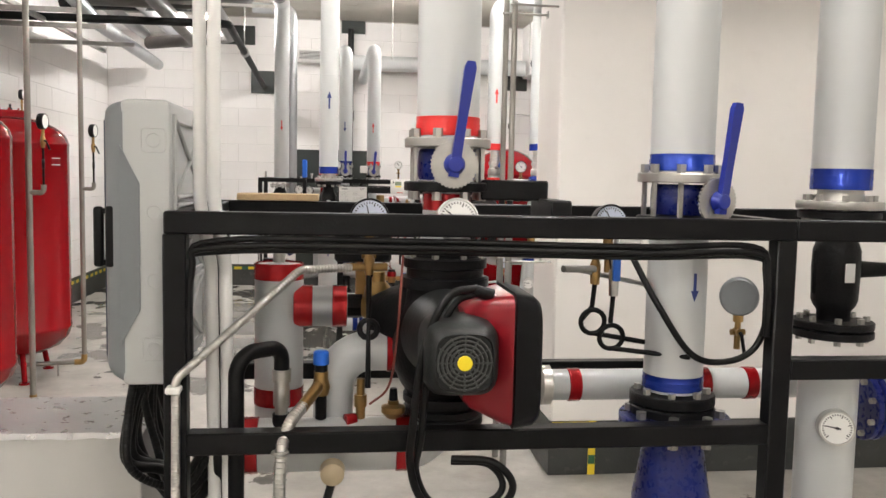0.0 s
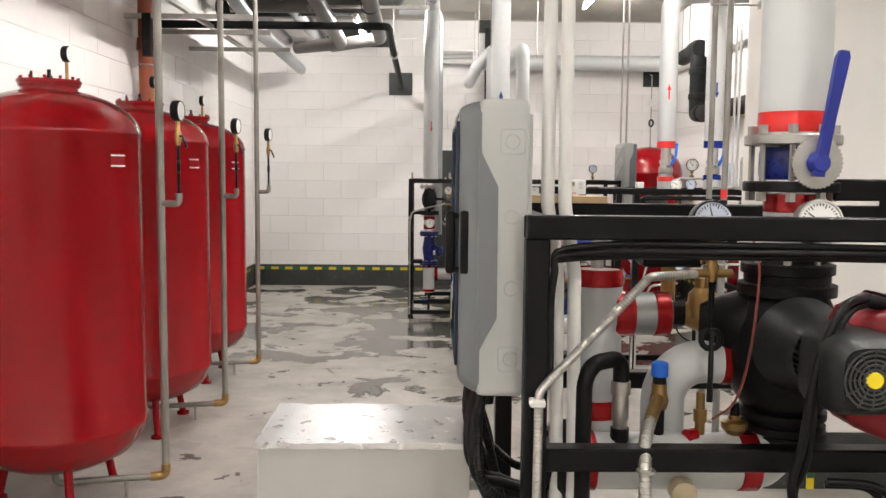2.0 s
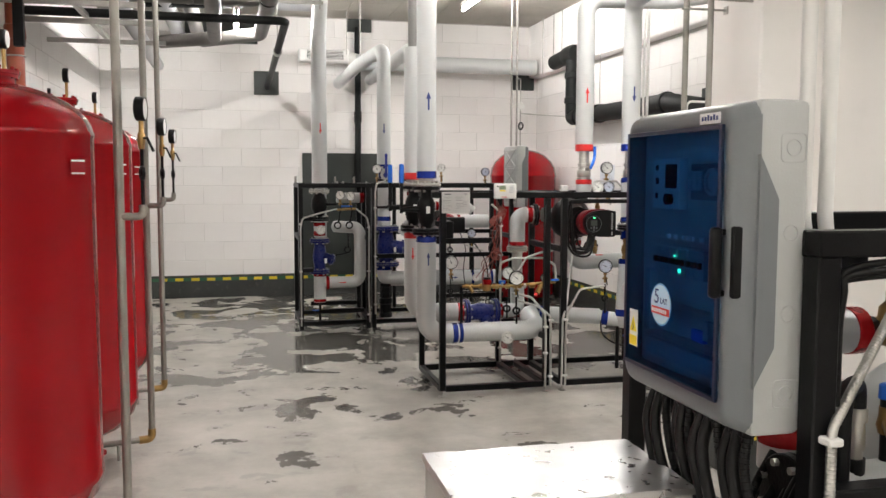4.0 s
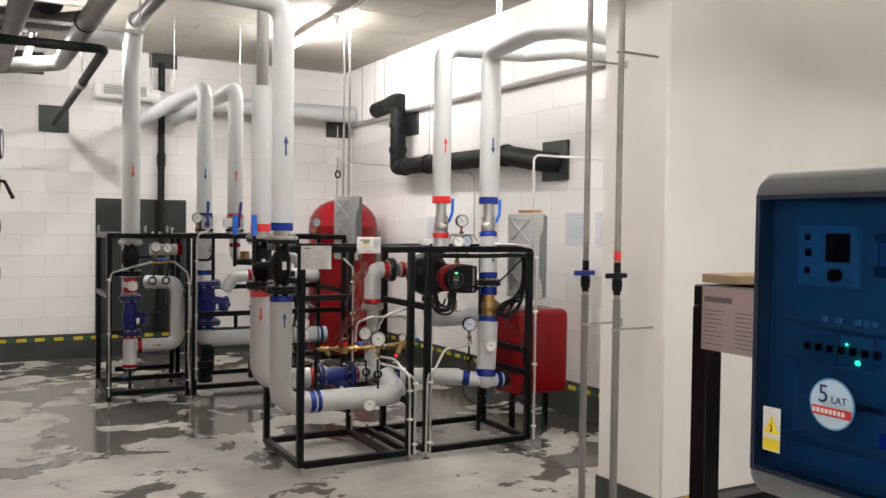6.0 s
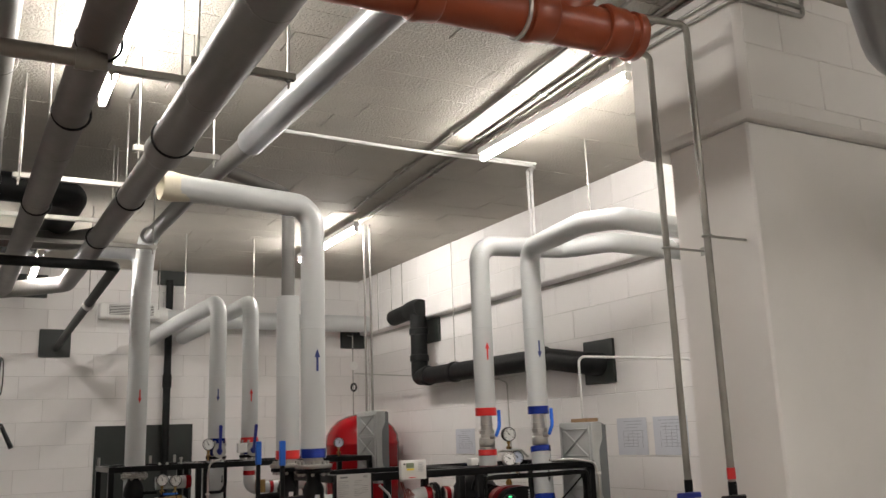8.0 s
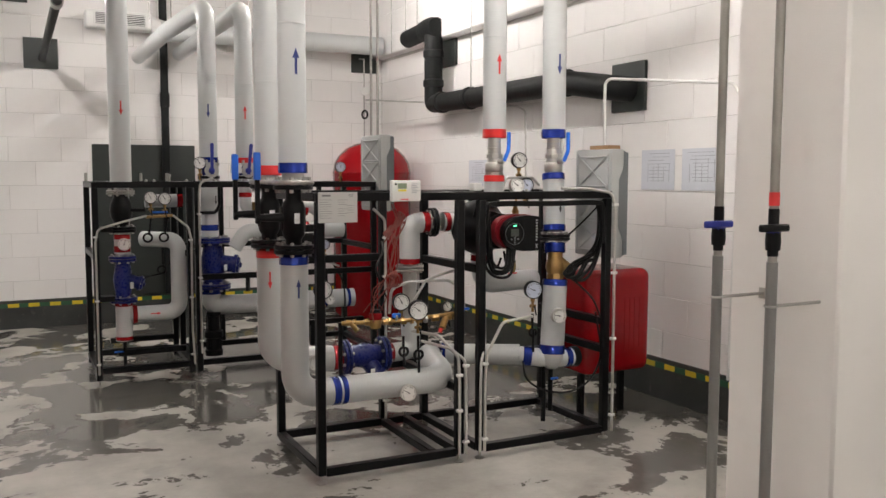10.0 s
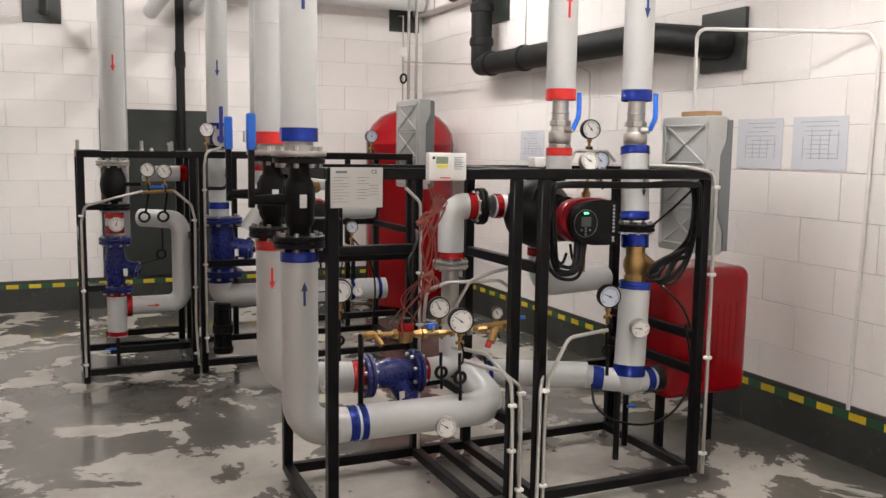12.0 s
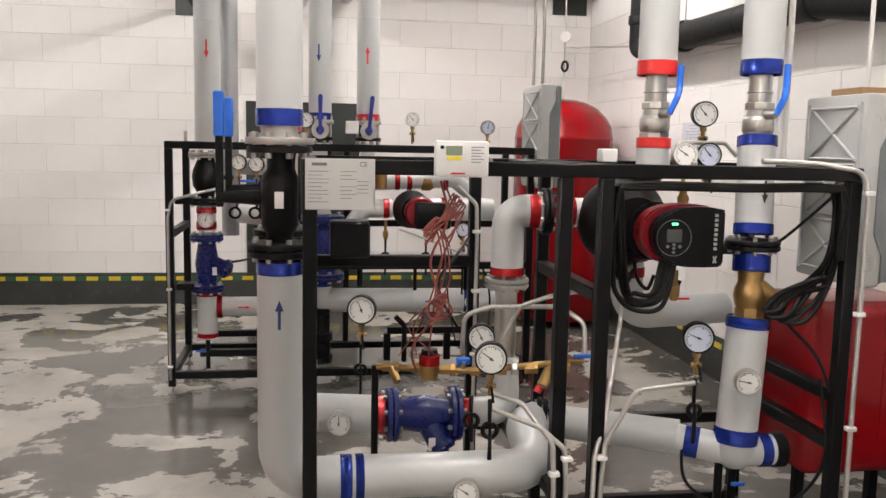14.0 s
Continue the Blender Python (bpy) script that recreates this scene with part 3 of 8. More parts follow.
def foot(parent, x, y, z=0.03):
    bm = lathe(B(), (x, y, 0), (0, 0, 1), [(0, 0), (0, 0.028), (0.006, 0.03), (0.012, 0.018), (0.016, 0.007), (z + 0.075, 0.007), (z + 0.075, 0)], 14)
    return part("foot", bm, GALV, parent)


def skid_frame(label, bars, feet, at, w=0.045):
    t = thing("skid_frame", label, "frame", at, "pipework frames")
    for name, p0, p1 in bars:
        part(name, bar(B(), p0, p1, w), FRAME, t)
    for x, y in feet:
        foot(t, x, y)
    return t


def hose(name, label, pts, r, material, category="hose", group="", at=None, bend=0.0, ribs=False, n=8):
    t = thing(name, label, category, at or pts[-1], group)
    path = rounded(pts, bend) if bend else curve_pts(pts, n)
    bm = tube(B(), path, r, 10)
    if ribs:
        for a, b in zip(path, path[1:]):
            d = (b - a).length
            k = int(d / 0.008)
            for i in range(k):
                q = a + (b - a) * ((i + 0.5) / max(1, k))
                lathe(bm, q - (b - a).normalized() * 0.002, b - a, [(0, r), (0.002, r * 1.12), (0.004, r)], 10)
    part("tube", bm, material, t)
    return t


def enclosure(face, y0, y1, z0, z1, back, side_mat=ENCL, inset=0.034, D=0.155, windowed=False):
    """A polyester wall enclosure that opens towards -x or +x (face): returns the thing. back is the x of its back plane."""
    s = -1 if face < 0 else 1
    ym = (y0 + y1) / 2
    t = thing("control_panel", "light grey plastic electrical enclosure with a chamfered mid-grey cover", "control panel", (back + s * D / 2, ym, z0), "control panels")
    # rear tray
    lo, hi = sorted((back, back + s * D * 0.62))
    if windowed:
        lo, hi = sorted((back, back + s * D * 0.72))
    part("tray", box(B(), (lo, y0, z0), (hi, y1, z1), 0.014, None, 2), side_mat, t)
    # front cover whose flanks are waisted at mid-height
    f0, f1 = back + s * D * 0.60, back + s * D * 0.92
    h = z1 - z0
    if not windowed:
        part("cover", box(B(), (min(f0, f1), y0 + inset, z0 + 0.006), (max(f0, f1), y1 - 0.02, z1 - 0.006), 0.018, None, 3), ENCL_DARK, t, "mid-grey moulded cover")
    for yy, sg in ((y0, -1), (y1, 1)):
        bm = B()
        a, b = back + s * D * 0.36, back + s * D * 0.66
        k0, k1 = back + s * D * 0.60, back + s * D * 0.78
        m = Matrix(((1, 0, 0, 0), (0, 0, 1, yy - 0.004 if sg < 0 else yy - 0.004), (0, 1, 0, 0), (0, 0, 0, 1)))
        if windowed:
            k1, a = back + s * D * 0.715, back + s * D * 0.44
            prism(bm, [(k1, z0 + h * 0.15), (k1, z1 - h * 0.16), (a, z0 + h * 0.71), (a, z0 + h * 0.27)], 0.008, m)
        else:
            prism(bm, [(k0, z0 + 0.02), (k1, z0 + 0.02), (k1, z1 - 0.02), (k0, z1 - 0.02), (k0, z0 + h * 0.84), (a, z0 + h * 0.72), (a, z0 + h * 0.28), (k0, z0 + h * 0.16)], 0.008, m)
        part("flank", bm, ENCL_DARK, t, "mid-grey waisted flank")
    # knock-outs on the flank nearest the walker
    for zz, sq in ((0.13, True), (0.37, False), (0.61, False), (0.86, True)):
        bm = B()
        cx, cz = back + s * D * 0.24, z0 + h * zz
        ring(bm, (cx, y0 - 0.0005, cz), (0, 1, 0), 0.015, 0.0013, 24, 6)
        if sq:
            w = 0.026
            pts = rounded([(cx - w, y0, cz), (cx - w, y0, cz + w), (cx + w, y0, cz + w), (cx + w, y0, cz - w), (cx - w, y0, cz - w), (cx - w, y0, cz)], 0.008)
            tube(bm, pts, 0.0012, 6)
        part("knockout", bm, side_mat, t)
    # ribbed back
    bm = B()
    bx = back - s * 0.003
    n = 3
    for i in range(n):
        za, zb = z0 + h * (0.06 + i * 0.30), z0 + h * (0.06 + i * 0.30 + 0.27)
        ya, yb = y0 + 0.05, y1 - 0.05
        tube(bm, [(bx, ya, za), (bx, yb, zb)], 0.006, 6)
        tube(bm, [(bx, yb, za), (bx, ya, zb)], 0.006, 6)
        tube(bm, [(bx, ya, zb), (bx, yb, zb)], 0.006, 6)
        tube(bm, [(bx, ya, za), (bx, yb, za)], 0.006, 6)
    for yy in (y0 + 0.03, y1 - 0.03):
        tube(bm, [(bx, yy, z0 + 0.03), (bx, yy, z1 - 0.03)], 0.006, 6)
    part("back_rib", bm, ENCL_DARK if side_mat is ENCL_DARK else side_mat, t)
    return t


# ---- lamps ----
def batten(x, y0, y1, z, back=H):
    t = thing("fluorescent_lamp", "lit white fluorescent batten under the ceiling", "lamp", (x, (y0 + y1) / 2, z - 0.03), "ceiling battens")
    m = Matrix(((1, 0, 0, x), (0, 0, 1, y0), (0, 1, 0, z), (0, 0, 0, 1)))
    part("housing", prism(B(), [(-0.022, 0.03), (0.022, 0.03), (0.026, 0.034), (0.026, 0.075), (-0.026, 0.075), (-0.026, 0.034)], y1 - y0, m), WHITE_PLASTIC, t, "slim white batten housing", 0)
    for y in (y0 + 0.01, y1 - 0.03):
        part("lamp_holder", box(B(), (x - 0.018, y, z - 0.02), (x + 0.018, y + 0.02, z + 0.03), 0.003), WHITE_PLASTIC, t)
        part("hanger", cyl(B(), (x, y + 0.15 if y < y0 + 0.1 else y - 0.15, z + 0.075), (x, y + 0.15 if y < y0 + 0.1 else y - 0.15, back + 0.02), 0.006, 8), GALV, t)
    part("tube", cyl(B(), (x, y0 + 0.03, z), (x, y1 - 0.03, z), 0.021, 14), TUBE, t, "glowing tube")
    return t


# Battens starting below y = 2 are unseen, added to carry the rows on.
for lx, row in ((1.26, (-2.42, 1.44, 5.30, 9.16)), (-1.28, (-2.60, 0.70, 5.26))):
    for ly in row:
        batten(lx, ly, ly + 1.6, 3.62)
batten(-1.39, 9.46, 11.06, 3.23)


# ---- pressure vessels ----
def tank(x, y):
    t = thing("expansion_tank", "tall red enamelled expansion tank on three short legs", "tank", (x, y, 0), "tanks in a row")
    R = 0.405
    prof = [(0.17, 0), (0.175, 0.11), (0.20, 0.22), (0.25, 0.325), (0.32, 0.387), (0.38, R)]
    prof += [(0.385, R + 0.003), (0.405, R + 0.003), (0.41, R), (1.775, R), (1.78, R + 0.003), (1.797, R + 0.003), (1.802, R - 0.001)]
    prof += [(1.83, 0.396), (1.86, 0.378), (1.89, 0.350), (1.92, 0.308), (1.945, 0.260), (1.967, 0.20), (1.985, 0.13), (1.99, 0)]
    part("shell", lathe(B(), (x, y, 0), (0, 0, 1), prof, 64), TANK_RED, t)
    cap = part("manhole_flange", lathe(B(), (x, y, 1.975), (0, 0, 1), [(0, 0), (0, 0.125), (0.03, 0.125), (0.03, 0.137), (0.043, 0.139), (0.045, 0.143), (0.058, 0.143), (0.060, 0.125), (0.064, 0)], 40), TANK_RED, t)
    bolts(cap, (x, y, 2.025), (0, 0, 1), 0.128, 12, 0.008, 0.010, TANK_RED, 0.026)
    part("air_valve", lathe(B(), (x, y, 2.035), (0, 0, 1), [(0, 0), (0, 0.016), (0.02, 0.016), (0.02, 0.009), (0.05, 0.009), (0.05, 0)], 12), IRON, t)
    part("lifting_eye", ring(B(), (x - 0.07, y - 0.03, 2.048), (1, 0.4, 0), 0.022, 0.006, 18, 8), IRON, t)
    for k in range(3):
        a = radians(-60 + 120 * k)
        px, py = x + 0.29 * math.cos(a), y + 0.29 * math.sin(a)
        bm = tube(B(), [(px - 0.05 * math.cos(a), py - 0.05 * math.sin(a), 0.30), (px + 0.02 * math.cos(a), py + 0.02 * math.sin(a), 0.015)], 0.021, 10)
        cyl(bm, (px + 0.02 * math.cos(a), py + 0.02 * math.sin(a), 0), (px + 0.02 * math.cos(a), py + 0.02 * math.sin(a), 0.016), 0.04, 14)
        part("leg", bm, TANK_RED, t)
    part("gauge", cyl(B(), (x + 0.075, y - 0.015, 2.155), (x + 0.105, y - 0.015, 2.155), 0.038, 24, chamfer=0.004), IRON, t, "small black pressure gauge")
    part("gauge_dial", cyl(B(), (x + 0.105, y - 0.015, 2.155), (x + 0.107, y - 0.015, 2.155), 0.033, 24), DIAL, t)
    part("gauge_stem", cyl(B(), (x + 0.09, y - 0.015, 2.03), (x + 0.09, y - 0.015, 2.12), 0.008, 8), BRASS, t)
    turn = Matrix.Translation((x, y, 0)) @ Matrix.Rotation(-0.42, 4, "Z")
    plate = part("data_plate", box(B(), (R + 0.001, -0.045, 1.625), (R + 0.004, 0.045, 1.69), 0.001, turn), TANK_RED, t, "red data plate")
    for z in (1.632, 1.68):
        part("plate_edge", box(B(), (R + 0.0042, -0.042, z), (R + 0.0052, 0.042, z + 0.006), 0, turn), PAPER, plate, "white printed edge", 0)
    return t


for tx, ty in ((-2.373, 4.285), (-2.37, 5.54), (-2.434, 6.91)):
    tank(tx, ty)


def tank_connection(y, x):
    """The thin zinc pipe beside a tank, with its gauge branch."""
    t = thing("fill_pipe", "thin grey zinc pipe rising from floor to ceiling", "pipe", (x, y, 0.08), "fill pipes")
    part("pipe", tube(B(), [(x, y, 0.12), (x, y, H + 0.02)], 0.019, 14), DULL_PIPE, t)
    part("elbow", tube(B(), [(x, y, 0.16), (x, y, 0.10), (x - 0.07, y - 0.02, 0.10)], 0.023, 12, 0.03), BRASS, t)
    part("floor_pipe", tube(B(), [(x - 0.03, y - 0.01, 0.10), (-2.38, y - 0.12, 0.10), (-2.38, y - 0.12, 0.22)], 0.017, 12, 0.03), DULL_PIPE, t)
    part("floor_bracket", cyl(B(), (x - 0.18, y - 0.06, 0.0), (x - 0.18, y - 0.06, 0.09), 0.008, 8), GALV, t)
    part("branch", tube(B(), [(x, y, 1.456), (x + 0.095, y - 0.02, 1.456), (x + 0.095, y - 0.02, 1.506)], 0.016, 12, 0.025), DULL_PIPE, t)
    bx, by = x + 0.095, y - 0.02
    part("branch_stem", cyl(B(), (bx, by, 1.506), (bx, by, 1.816), 0.0075, 10), IRON, t)
    part("siphon_loop", ring(B(), (bx, by, 1.636), (1, 0.3, 0), 0.024, 0.009, 20, 8), IRON, t)
    part("cock", lathe(B(), (bx, by, 1.736), (0, 0, 1), [(0, 0), (0, 0.011), (0.03, 0.016), (0.06, 0.016), (0.07, 0.010), (0.12, 0.010), (0.12, 0)], 12), BRASS, t)
    part("cock_lever", tube(B(), [(bx, by, 1.781), (bx + 0.025, by - 0.02, 1.781), (bx + 0.05, by - 0.03, 1.726)], 0.006, 8), IRON, t)
    part("gauge", lathe(B(), (bx - 0.02, by, 1.901), (1, -0.12, 0), [(0, 0), (0, 0.046), (0.004, 0.05), (0.035, 0.05), (0.040, 0.046), (0.036, 0.043), (0.036, 0)], 28), IRON, t, "black cased pressure gauge")
    f = Vector((1, -0.12, 0)).normalized()
    part("gauge_dial", cyl(B(), Vector((bx - 0.02, by, 1.901)) + f * 0.036, Vector((bx - 0.02, by, 1.901)) + f * 0.0375, 0.043, 28), DIAL, t)
    return t


tank_connection(4.355, -1.882)
tank_connection(5.72, -1.912)
tank_connection(6.97, -1.942)

orange = thing("drain_stack", "orange-brown plastic drain pipe dropping down the wall", "pipe", (-2.98, 7.55, 1.0))
part("pipe", tube(B(), [(-2.98, 7.55, 0.0), (-2.98, 7.55, H + 0.02)], 0.062, 22), ORANGE, orange)
part("socket", lathe(B(), (-2.98, 7.55, 2.62), (0, 0, 1), [(0, 0.062), (0, 0.075), (0.02, 0.078), (0.10, 0.072), (0.11, 0.062)], 22), ORANGE, orange)
part("clamp", ring(B(), (-2.98, 7.55, 2.5), (0, 0, 1), 0.066, 0.006), GALV, orange)

back_tank = thing("boiler_tank", "red domed water tank standing by the far corner", "tank", (2.27, 11.45, 0))
part("shell", lathe(B(), (2.27, 11.45, 0), (0, 0, 1), [(0.06, 0), (0.06, 0.40), (0.10, 0.43), (1.62, 0.43), (1.625, 0.434), (1.645, 0.434), (1.65, 0.43), (1.74, 0.415), (1.82, 0.37), (1.90, 0.29), (1.95, 0.19), (1.975, 0.09), (1.98, 0)], 48), TANK_RED, back_tank)
for k in range(3):
    a = radians(30 + 120 * k)
    part("leg", cyl(B(), (2.27 + 0.3 * math.cos(a), 11.45 + 0.3 * math.sin(a), 0), (2.27 + 0.3 * math.cos(a), 11.45 + 0.3 * math.sin(a), 0.09), 0.03, 12), TANK_RED, back_tank)

# ---- foil-covered box beside the first skid ----
fb = thing("foil_duct_box", "low duct box wrapped in bright aluminium foil", "duct", (-0.73, 2.33, 0))
part("body", box(B(), (-0.98, 2.16, 0.0), (-0.47, 2.50, 0.965), 0.004), CARD, fb, "pale grey side board")
bm = B()
nx, ny = 26, 18
grid = [[bm.verts.new((-0.985 + 0.52 * i / nx, 2.155 + 0.35 * j / ny, 0.972 + 0.0025 * noise.noise((i * 0.37, j * 0.37, 1.3)) + 0.0016 * noise.noise((i * 1.1, j * 1.1, 4)))) for j in range(ny + 1)] for i in range(nx + 1)]
for i in range(nx):
    for j in range(ny):
        bm.faces.new((grid[i][j], grid[i + 1][j], grid[i + 1][j + 1], grid[i][j + 1]))
edge = [grid[i][0] for i in range(nx + 1)]
low = [bm.verts.new((v.co.x, v.co.y - 0.002, v.co.z - 0.012 - 0.004 * random.random())) for v in edge]
for i in range(nx):
    bm.faces.new((low[i], low[i + 1], edge[i + 1], edge[i]))
edge = [grid[0][j] for j in range(ny + 1)]
low = [bm.verts.new((v.co.x - 0.002, v.co.y, v.co.z - 0.014 - 0.004 * random.random())) for v in edge]
for j in range(ny):
    bm.faces.new((edge[j], edge[j + 1], low[j + 1], low[j]))
part("foil_lid", bm, FOIL_BOX, fb, "wrinkled aluminium foil lid")

# ---- first skid, beside the start of the walk ----
CX0, CX1, CX2, CY0, CY1, CT = -0.345, 1.065, 2.35, 1.94, 2.705, 1.505
bars = []
for x in (CX0, CX1, CX2):
    for y in (CY0, CY1):
        bars.append(("post", (x, y, 0.04), (x, y, CT - 0.023)))
for x0, x1 in ((CX0, CX1), (CX1, CX2)):
    for y in (CY0, CY1):
        bars.append(("rail", (x0 - 0.0225 if x0 == CX0 else x0 + 0.0225, y, CT), (x1 + 0.0225, y, CT)))
        bars.append(("rail", (x0 + 0.0225, y, 0.06), (x1 - 0.0225, y, 0.06)))
bars.append(("rail", (CX0 + 0.0225, CY0, 1.012), (CX1 - 0.0225, CY0, 1.012)))
bars.append(("rail", (CX1 + 0.0225, CY0, 1.17), (CX2 - 0.0225, CY0, 1.17)))
bars.append(("rail", (CX0 + 0.0225, CY1, 1.0), (CX1 - 0.0225, CY1, 1.0)))
for x in (CX0, CX1, CX2):
    bars.append(("crossbar", (x, CY0 + 0.0225, CT - 0.001), (x, CY1 - 0.0225, CT - 0.001)))
    bars.append(("crossbar", (x, CY0 + 0.0225, 0.061), (x, CY1 - 0.0225, 0.061)))
bars.append(("bracket", (0.36, 2.14, 1.585), (0.53, 2.14, 1.585)))
bars.append(("bracket", (0.53, CY0 + 0.04, 1.54), (0.53, 2.20, 1.54)))
skid_c = skid_frame("black square-tube frame carrying pump and pipework", bars, [(x, y) for x in (CX0, CX1, CX2) for y in (CY0, CY1)], (CX0, CY0, 0.0), 0.05)

# mains of the first skid
m1 = insulated("riser_pipe", "thick light grey insulated riser with a bright red collar", [(0.28, 2.17, 1.70), (0.28, 2.17, H + 0.02)], 0.079, JACKET)
collar(m1, (0.28, 2.17, 1.715), (0.28, 2.17, 1.765), 0.079, BRIGHT_RED, label="bright red plastic collar")
lever_valve((0.28, 2.17, 1.645), 0.062, V(0.030, -0.02, 0.238), "butterfly valve with a long blue lever and toothed quadrant")
m1b = insulated("pump_tail_pipe", "short white insulated pipe with red foil band", [(0.28, 2.17, 1.44), (0.28, 2.17, 1.575)], 0.06, JACKET, joints=False)
collar(m1b, (0.28, 2.17, 1.53), (0.28, 2.17, 1.575), 0.06, RED_FOIL)
m2 = insulated("riser_pipe", "thick light grey insulated riser with a blue collar", [(0.87, 2.10, 1.64), (0.87, 2.10, H + 0.02)], 0.079, JACKET)
collar(m2, (0.87, 2.10, 1.64), (0.87, 2.10, 1.685), 0.079, BLUE_COLLAR, label="blue foil collar")
lever_valve((0.87, 2.10, 1.57), 0.062, V(0.022, -0.012, 0.232), "butterfly valve with a long blue lever and toothed quadrant", (0.30, -0.95, 0))
m2b = insulated("main_pipe", "light grey insulated pipe with blue bands and arrow", [(0.87, 2.10, 1.08), (0.87, 2.10, 1.50)], 0.075, JACKET)
collar(m2b, (0.87, 2.10, 1.085), (0.87, 2.10, 1.125), 0.075, BLUE_FOIL)
arrow(m2b, (0.885, 2.022, 1.355), (0, 0, -1), (0, -1, 0), 0.07, INK_BLUE)
flange(m2b, (0.87, 2.10, 1.045), (0, 0, 1), 0.108, 0.026)
bs = y_strainer((0.87, 2.08, 0.80), (0, 0, 1), (0.25, -0.55, -0.8), 0.40, 0.085)
m3 = insulated("riser_pipe", "thick light grey insulated riser with a blue foil collar", [(1.39, 2.24, 1.60), (1.39, 2.24, H + 0.02)], 0.079, JACKET)
collar(m3, (1.39, 2.24, 1.60), (1.39, 2.24, 1.66), 0.079, BLUE_FOIL)
ball_valve_iron((1.39, 2.24, 1.38), 0.07, "black cast iron ball valve between bolted flanges", 0.30, V(1, 0, 0))
m3b = insulated("main_pipe", "light grey insulated pipe with an up arrow", [(1.30, 2.10, 0.2), (1.30, 2.10, 1.15)], 0.075, JACKET)
arrow(m3b, (1.30, 2.022, 0.72), (0, 0, 1), (0, -1, 0), 0.09, INK_BLUE)
thermometer((1.27, 2.00, 1.0), (-0.35, -1, 0.05), 0.045, needle=0.2)
bs2 = y_strainer((1.62, 2.25, 0.99), (1, 0, 0), (0.1, -0.7, -0.7), 0.22, 0.06)

# pump with round motor
pump = thing("pump", "large black circulating pump with a red and black control head", "pump", (0.28, 2.17, 1.0))
part("volute", lathe(B(), (0.28, 2.17, 1.0), (0, 0, 1), [(0, 0), (0, 0.085), (0.012, 0.10), (0.028, 0.10), (0.03, 0.088), (0.042, 0.088), (0.044, 0.102), (0.06, 0.102), (0.064, 0.09), (0.09, 0.11), (0.13, 0.128), (0.18, 0.135), (0.26, 0.125), (0.31, 0.105), (0.335, 0.095), (0.337, 0.112), (0.362, 0.112), (0.365, 0.098), (0.385, 0.098), (0.388, 0.106), (0.41, 0.106), (0.415, 0.09), (0.44, 0.085), (0.44, 0)], 40), IRON, pump)
part("side_port", lathe(B(), (0.10, 2.25, 1.25), (1, -0.35, 0), [(0, 0), (0, 0.05), (0.05, 0.075), (0.12, 0.10), (0.2, 0.1), (0.2, 0)], 24), IRON, pump)
part("flange", cyl(B(), (0.28, 2.17, 0.985), (0.28, 2.17, 1.01), 0.105, 32, chamfer=0.003), IRON, pump)
bolts(pump, (0.28, 2.17, 1.415), (0, 0, 1), 0.088, 8, 0.010, 0.014)
stool = part("motor_stool", lathe(B(), (0.27, 2.06, 1.235), (0, -1, 0), [(0, 0.11), (0.05, 0.095), (0.10, 0.082), (0.12, 0.075), (0.14, 0.075)], 32), MOTOR, pump)
part("stool_ring", ring(B(), (0.268, 1.985, 1.235), (0, -1, 0), 0.082, 0.0035, 36, 8), STAINLESS, pump)
for i in range(30):
    m = Matrix.Translation((0.268, 1.94, 1.235)) @ Matrix.Rotation(2 * math.pi * i / 30, 4, "Y")
    part("fin", box(B(), (0.040, -0.085, -0.003), (0.066, 0.085, 0.003), 0, m), MOTOR, pump, smooth=0)
bm = B()
cyl(bm, (0.268, 2.02, 1.235), (0.268, 1.85, 1.235), 0.055, 28)
part("motor_core", bm, MOTOR, pump, smooth=30)
cowl = part("fan_cowl", lathe(B(), (0.268, 1.865, 1.235), (0, -1, 0), [(0, 0.086), (0.0, 0.090), (0.09, 0.086), (0.12, 0.078), (0.138, 0.068), (0.142, 0.064), (0.138, 0.061), (0.138, 0)], 48), MOTOR, pump)
for v in cowl.data.vertices:
    dx, dz = v.co.x - 0.268, v.co.z - 1.235
    rr0 = math.hypot(dx, dz)
    if rr0 > 1e-4:
        a = math.atan2(dz, dx)
        k = 1.0 / (abs(math.cos(a)) ** 4 + abs(math.sin(a)) ** 4) ** 0.25
        v.co.x, v.co.z = 0.268 + dx * k * 0.93, 1.235 + dz * k * 0.93
bm = B()
for R in (0.020, 0.029, 0.038, 0.047, 0.056):
    ring(bm, (0.268, 1.724, 1.235), (0, -1, 0), R, 0.0022, 36, 6)
for i in range(12):
    a = 2 * math.pi * i / 12
    tube(bm, [(0.268 + 0.014 * math.cos(a), 1.724, 1.235 + 0.014 * math.sin(a)), (0.268 + 0.060 * math.cos(a), 1.724, 1.235 + 0.060 * math.sin(a))], 0.0018, 6)
# Grey a step above the motor paint, so the rings stand out.
part("grille", bm, mat("dark_grey_grille", (0.045, 0.047, 0.045), 0.4), cowl)
part("badge", cyl(B(), (0.268, 1.728, 1.235), (0.268, 1.720, 1.235), 0.0155, 20), YELLOW, cowl, "round yellow badge", 30)
